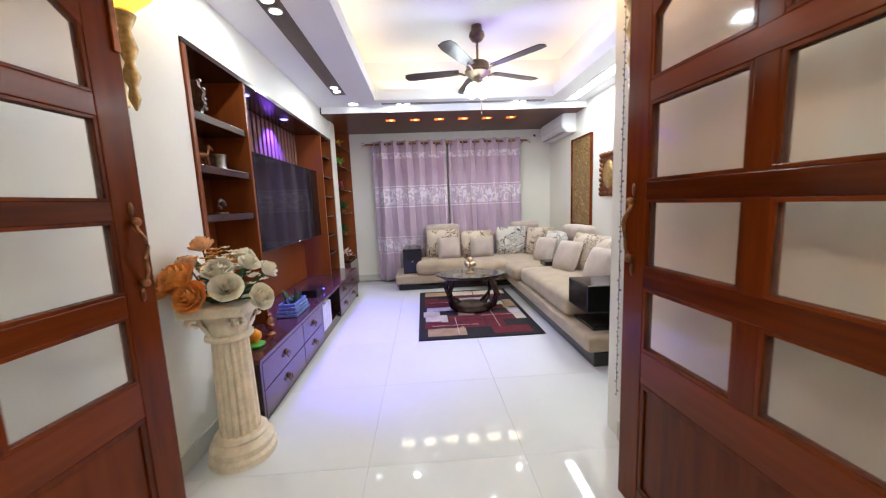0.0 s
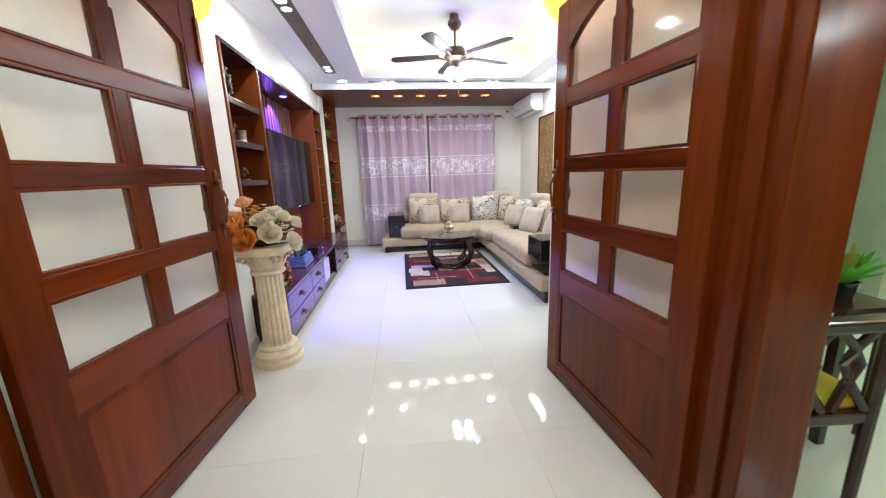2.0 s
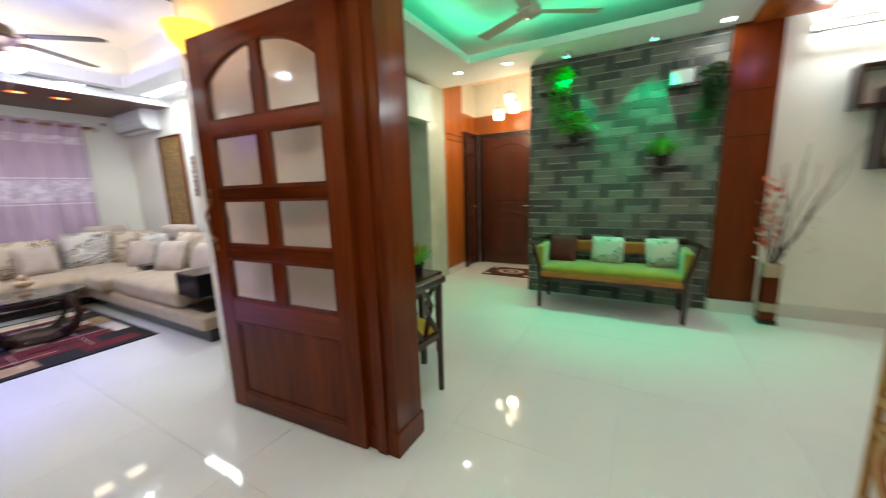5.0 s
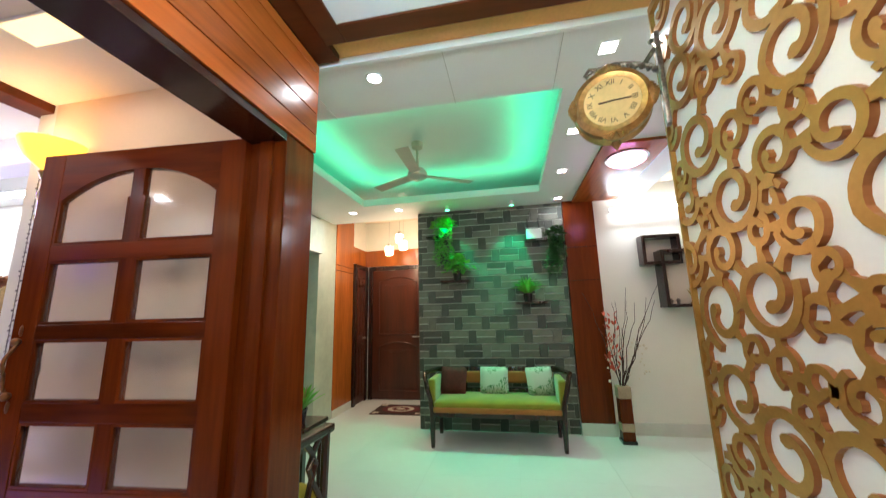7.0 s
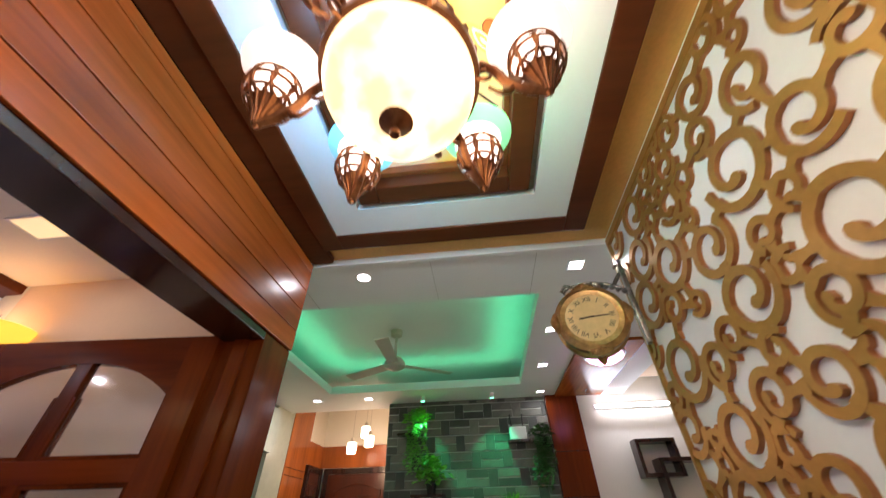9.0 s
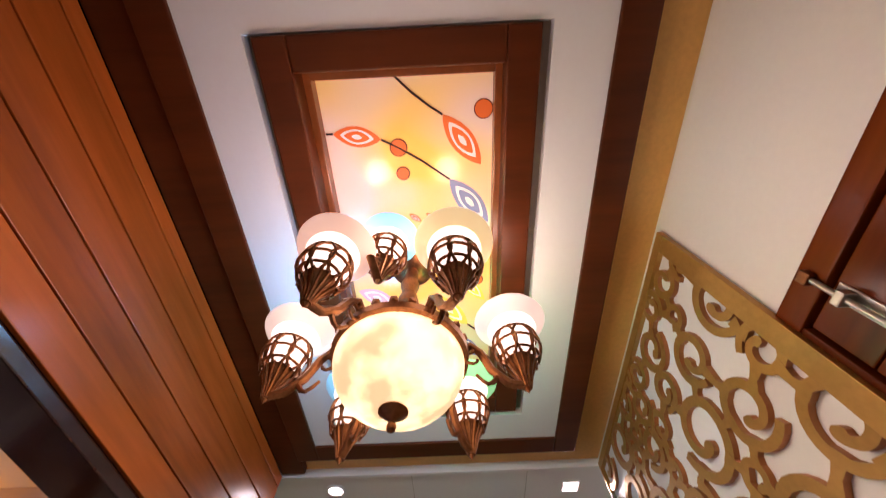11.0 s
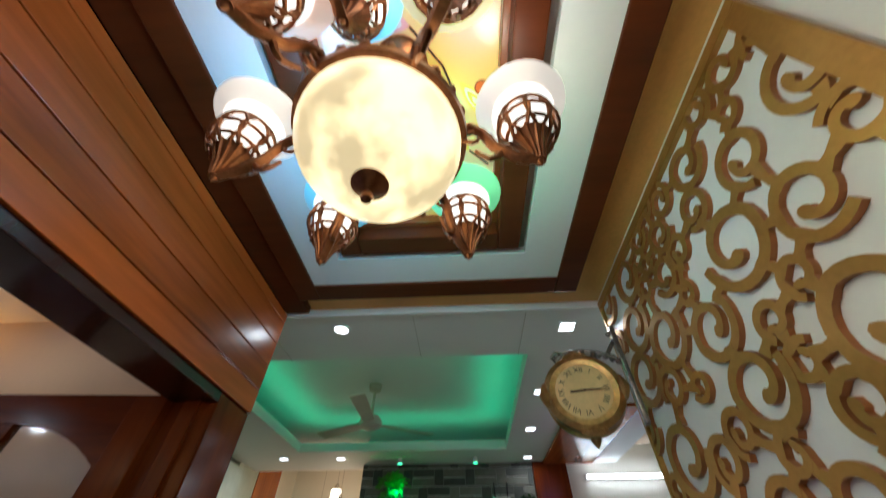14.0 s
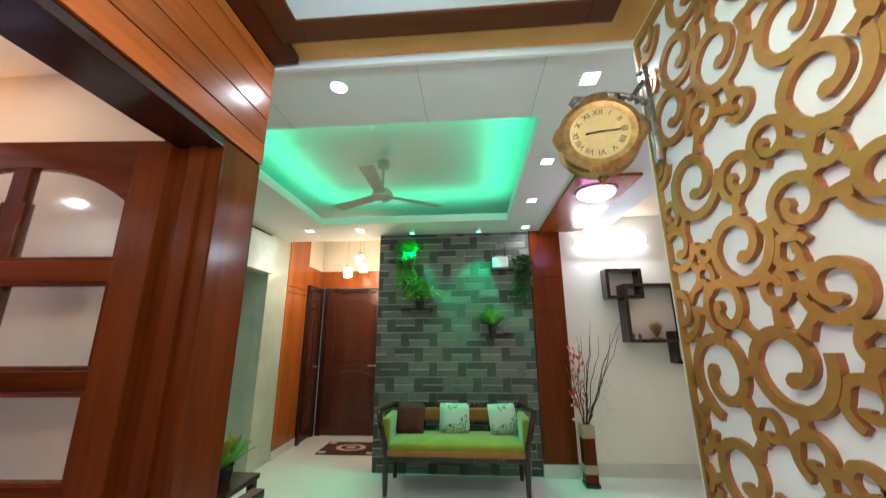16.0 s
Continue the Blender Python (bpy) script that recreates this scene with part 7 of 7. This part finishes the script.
for x in (-0.12, 0.12):
    for y in (-0.12, 0.12):
        part("leg", box(B(), x - 0.02, x + 0.02, y - 0.02, y + 0.02, 0, 0.64, 0.003), DARKW, st)
pp = thing("potted_plant", "green and yellow leafy plant in a dark pot", "plant", (2.36, 1.16, 0.67))
pot(pp, 0.07, 0.08)
bm, bm2 = B(), B()
rnd = random.Random(33)
for k in range(34):
    a, e, l = rnd.uniform(0, 6.28), rnd.uniform(0.5, 1.5), rnd.uniform(0.18, 0.36)
    leaf_blade(bm if k % 3 else bm2, (0.03 * math.cos(a), 0.03 * math.sin(a), 0.07), (0.7 * l * math.cos(a) * math.cos(e), 0.7 * l * math.sin(a) * math.cos(e), 0.07 + 0.7 * l * math.sin(e)), 0.05, 0.3, 5)
part("foliage", bm, LEAF, pp)
part("yellow_foliage", bm2, mat("yellow_green_leaf", (0.35, 0.33, 0.05), 0.5, var=0.3), pp)

# ---- corridor ----
cab = struct("wall_corridor_panel", box(B(), 4.76, 5.34, 2.17, 2.30, 0.10, 2.95, 0.004), CORRW, "orange-brown veneered wall panel")
part("groove", box(B(), 4.765, 5.335, 2.166, 2.171, 2.02, 2.026), DARKW, cab)
part("groove", box(B(), 4.765, 5.335, 2.166, 2.171, 2.10, 2.106), DARKW, cab)
part("plinth", box(B(), 4.76, 5.34, 2.165, 2.30, 0.0, 0.10), SKIRT, cab)
struct("trim_corridor_band", box(B(), 5.34, 5.88, 2.18, 2.20, 2.20, 2.48, 0.003), CORRW, "orange-brown wooden band over the doors")
struct("trim_corridor_band_end", box(B(), 5.86, 5.885, 0.42, 2.18, 2.20, 2.48, 0.003), CORRW, "orange-brown wooden band over the door")
struct("wall_corridor_door_end", box(B(), 5.90, 6.02, 0.42, 2.3, 0, 3.0), PAINT, "corridor end wall")
# Flat slab behind the narrow door; the recess's darkness is put into its colour.
struct("wall_corridor_side", box(B(), 5.34, 5.92, 2.20, 2.30, 0, 2.20), DARKW, "flat sheet coloured dark for the corridor door recess")


def panel_door(m, w, label):
    d = thing("panel_door", label, "door", group="corridor doors")
    part("slab", box(B(), 0, w, 0.0, 0.04, 0.01, 2.12, 0.003), DOORW, d)
    part("frame", box(B(), -0.07, 0.0, -0.02, 0.05, 0, 2.19, 0.004), DARKW, d)
    part("frame", box(B(), w, w + 0.07, -0.02, 0.05, 0, 2.19, 0.004), DARKW, d)
    part("frame_head", box(B(), 0.0, w, -0.02, 0.05, 2.125, 2.19, 0.004), DARKW, d)
    for z0, z1 in ((0.14, 0.92), (1.04, 2.0)):
        part("panel_moulding", tube(B(), [(0.12, -0.004, z0), (w - 0.12, -0.004, z0), (w - 0.12, -0.004, z1 - 0.08), (w / 2 + 0.14, -0.004, z1 - 0.02), (w / 2, -0.004, z1), (w / 2 - 0.14, -0.004, z1 - 0.02), (0.12, -0.004, z1 - 0.08), (0.12, -0.004, z0)], 0.012, 6), DOORW, d)
        part("panel", box(B(), 0.16, w - 0.16, -0.008, 0.0, z0 + 0.05, z1 - 0.13, 0.004), DOORW, d)
        cv = B()
        for q in range(5):
            leaf_blade(cv, (w / 2 - 0.14 + 0.05 * q, -0.012, z1 - 0.14), (w / 2 - 0.08 + 0.05 * q, -0.018, z1 - 0.19 + 0.01 * q), 0.035, 0.1)
        part("carving", cv, DOORW, d)
    part("lever", tube(B(), [(w - 0.07, -0.05, 1.0), (w - 0.19, -0.05, 1.0)], 0.009, 8), STEEL, d, "steel lever handle")
    part("rose", tube(B(), [(w - 0.07, 0.0, 1.0), (w - 0.07, -0.05, 1.0)], 0.014, 10), STEEL, d)
    d.matrix_world = m
    return d


DOORW = mat("dark_red_carved_door_wood", (0.065, 0.013, 0.0045), 0.3, var=0.35, scale=5, fine=40, bump=0.1, stretch=(1, 1, 0.1), coat=0.3)
panel_door(Matrix(((0, 1, 0, 5.858), (-1, 0, 0, 2.04), (0, 0, 1, 0), (0, 0, 0, 1))), 0.90, "closed dark red carved wooden door")
panel_door(pose(5.42, 2.15, 0), 0.36, "closed narrow dark red wooden door")
mt = thing("doormat", "dark red doormat with a cream medallion", "mat", (5.28, 1.36, 0.0))
part("mat_base", box(B(), -0.26, 0.26, -0.38, 0.38, 0.0, 0.012, 0.003), mat("dark_brown_pile", (0.045, 0.018, 0.014), 0.95, var=0.4, scale=40, fine=300, bump=0.6), mt)
for r, m_, z in ((0.21, cols[0], 0.0145), (0.15, cols[2], 0.016), (0.10, cols[0], 0.0175), (0.05, cols[2], 0.019)):
    o = part("medallion", cyl(B(), 0, 0, 0.010, z, r, None, 12), m_, mt)
    o.scale = (0.9, 1.35, 1)
for sx in (-1, 1):
    for sy in (-1, 1):
        part("corner_motif", box(B(), sx * 0.20 - 0.035, sx * 0.20 + 0.035, sy * 0.31 - 0.045, sy * 0.31 + 0.045, 0.011, 0.014), cols[2], mt)
G_PEND = glow("lit_pendant_glass", (1.0, 0.82, 0.60), 14)
pd = thing("pendant_cluster", "cluster of three lit glass pendant lamps", "pendant lamp", (5.3, 1.40, 3.0))
part("ceiling_plate", cyl(B(), 0, 0, -0.03, 0, 0.13, None, 28), STEEL, pd)
for x, y, z in ((0.05, 0.17, -0.68), (0.0, -0.02, -0.50), (-0.03, -0.09, -0.62)):
    c = part("cable", tube(B(), [(x * 0.5, y * 0.5, -0.02), (x, y, -0.08), (x, y, z + 0.16)], 0.003, 5), STEEL, pd)
    part("cap", cyl(B(), x, y, z + 0.11, z + 0.17, 0.03, 0.02, 16), STEEL, c)
    part("shade", lathe(B(), [(0.055, -0.02), (0.062, 0.0), (0.066, 0.06), (0.062, 0.11), (0.03, 0.115)], 24, (x, y, z)), G_PEND, c, "glowing glass shade", True)

# string of small beads at the wall corner
gs = thing("bead_garland", "thin silvery bead garland hanging at the wall corner", "garland", (1.445, 2.19, 0))
bm = B()
tube(bm, [(0, 0, 0.25), (0, 0, 2.40)], 0.002, 5)
for k in range(86):
    bmesh.ops.create_icosphere(bm, subdivisions=1, radius=0.0045 + 0.002 * (k % 2), matrix=Matrix.Translation((0.004 * math.sin(k * 1.7), 0.004 * math.cos(k * 2.3), 0.25 + k * 0.025)))
part("strand", bm, PEWTER, gs)
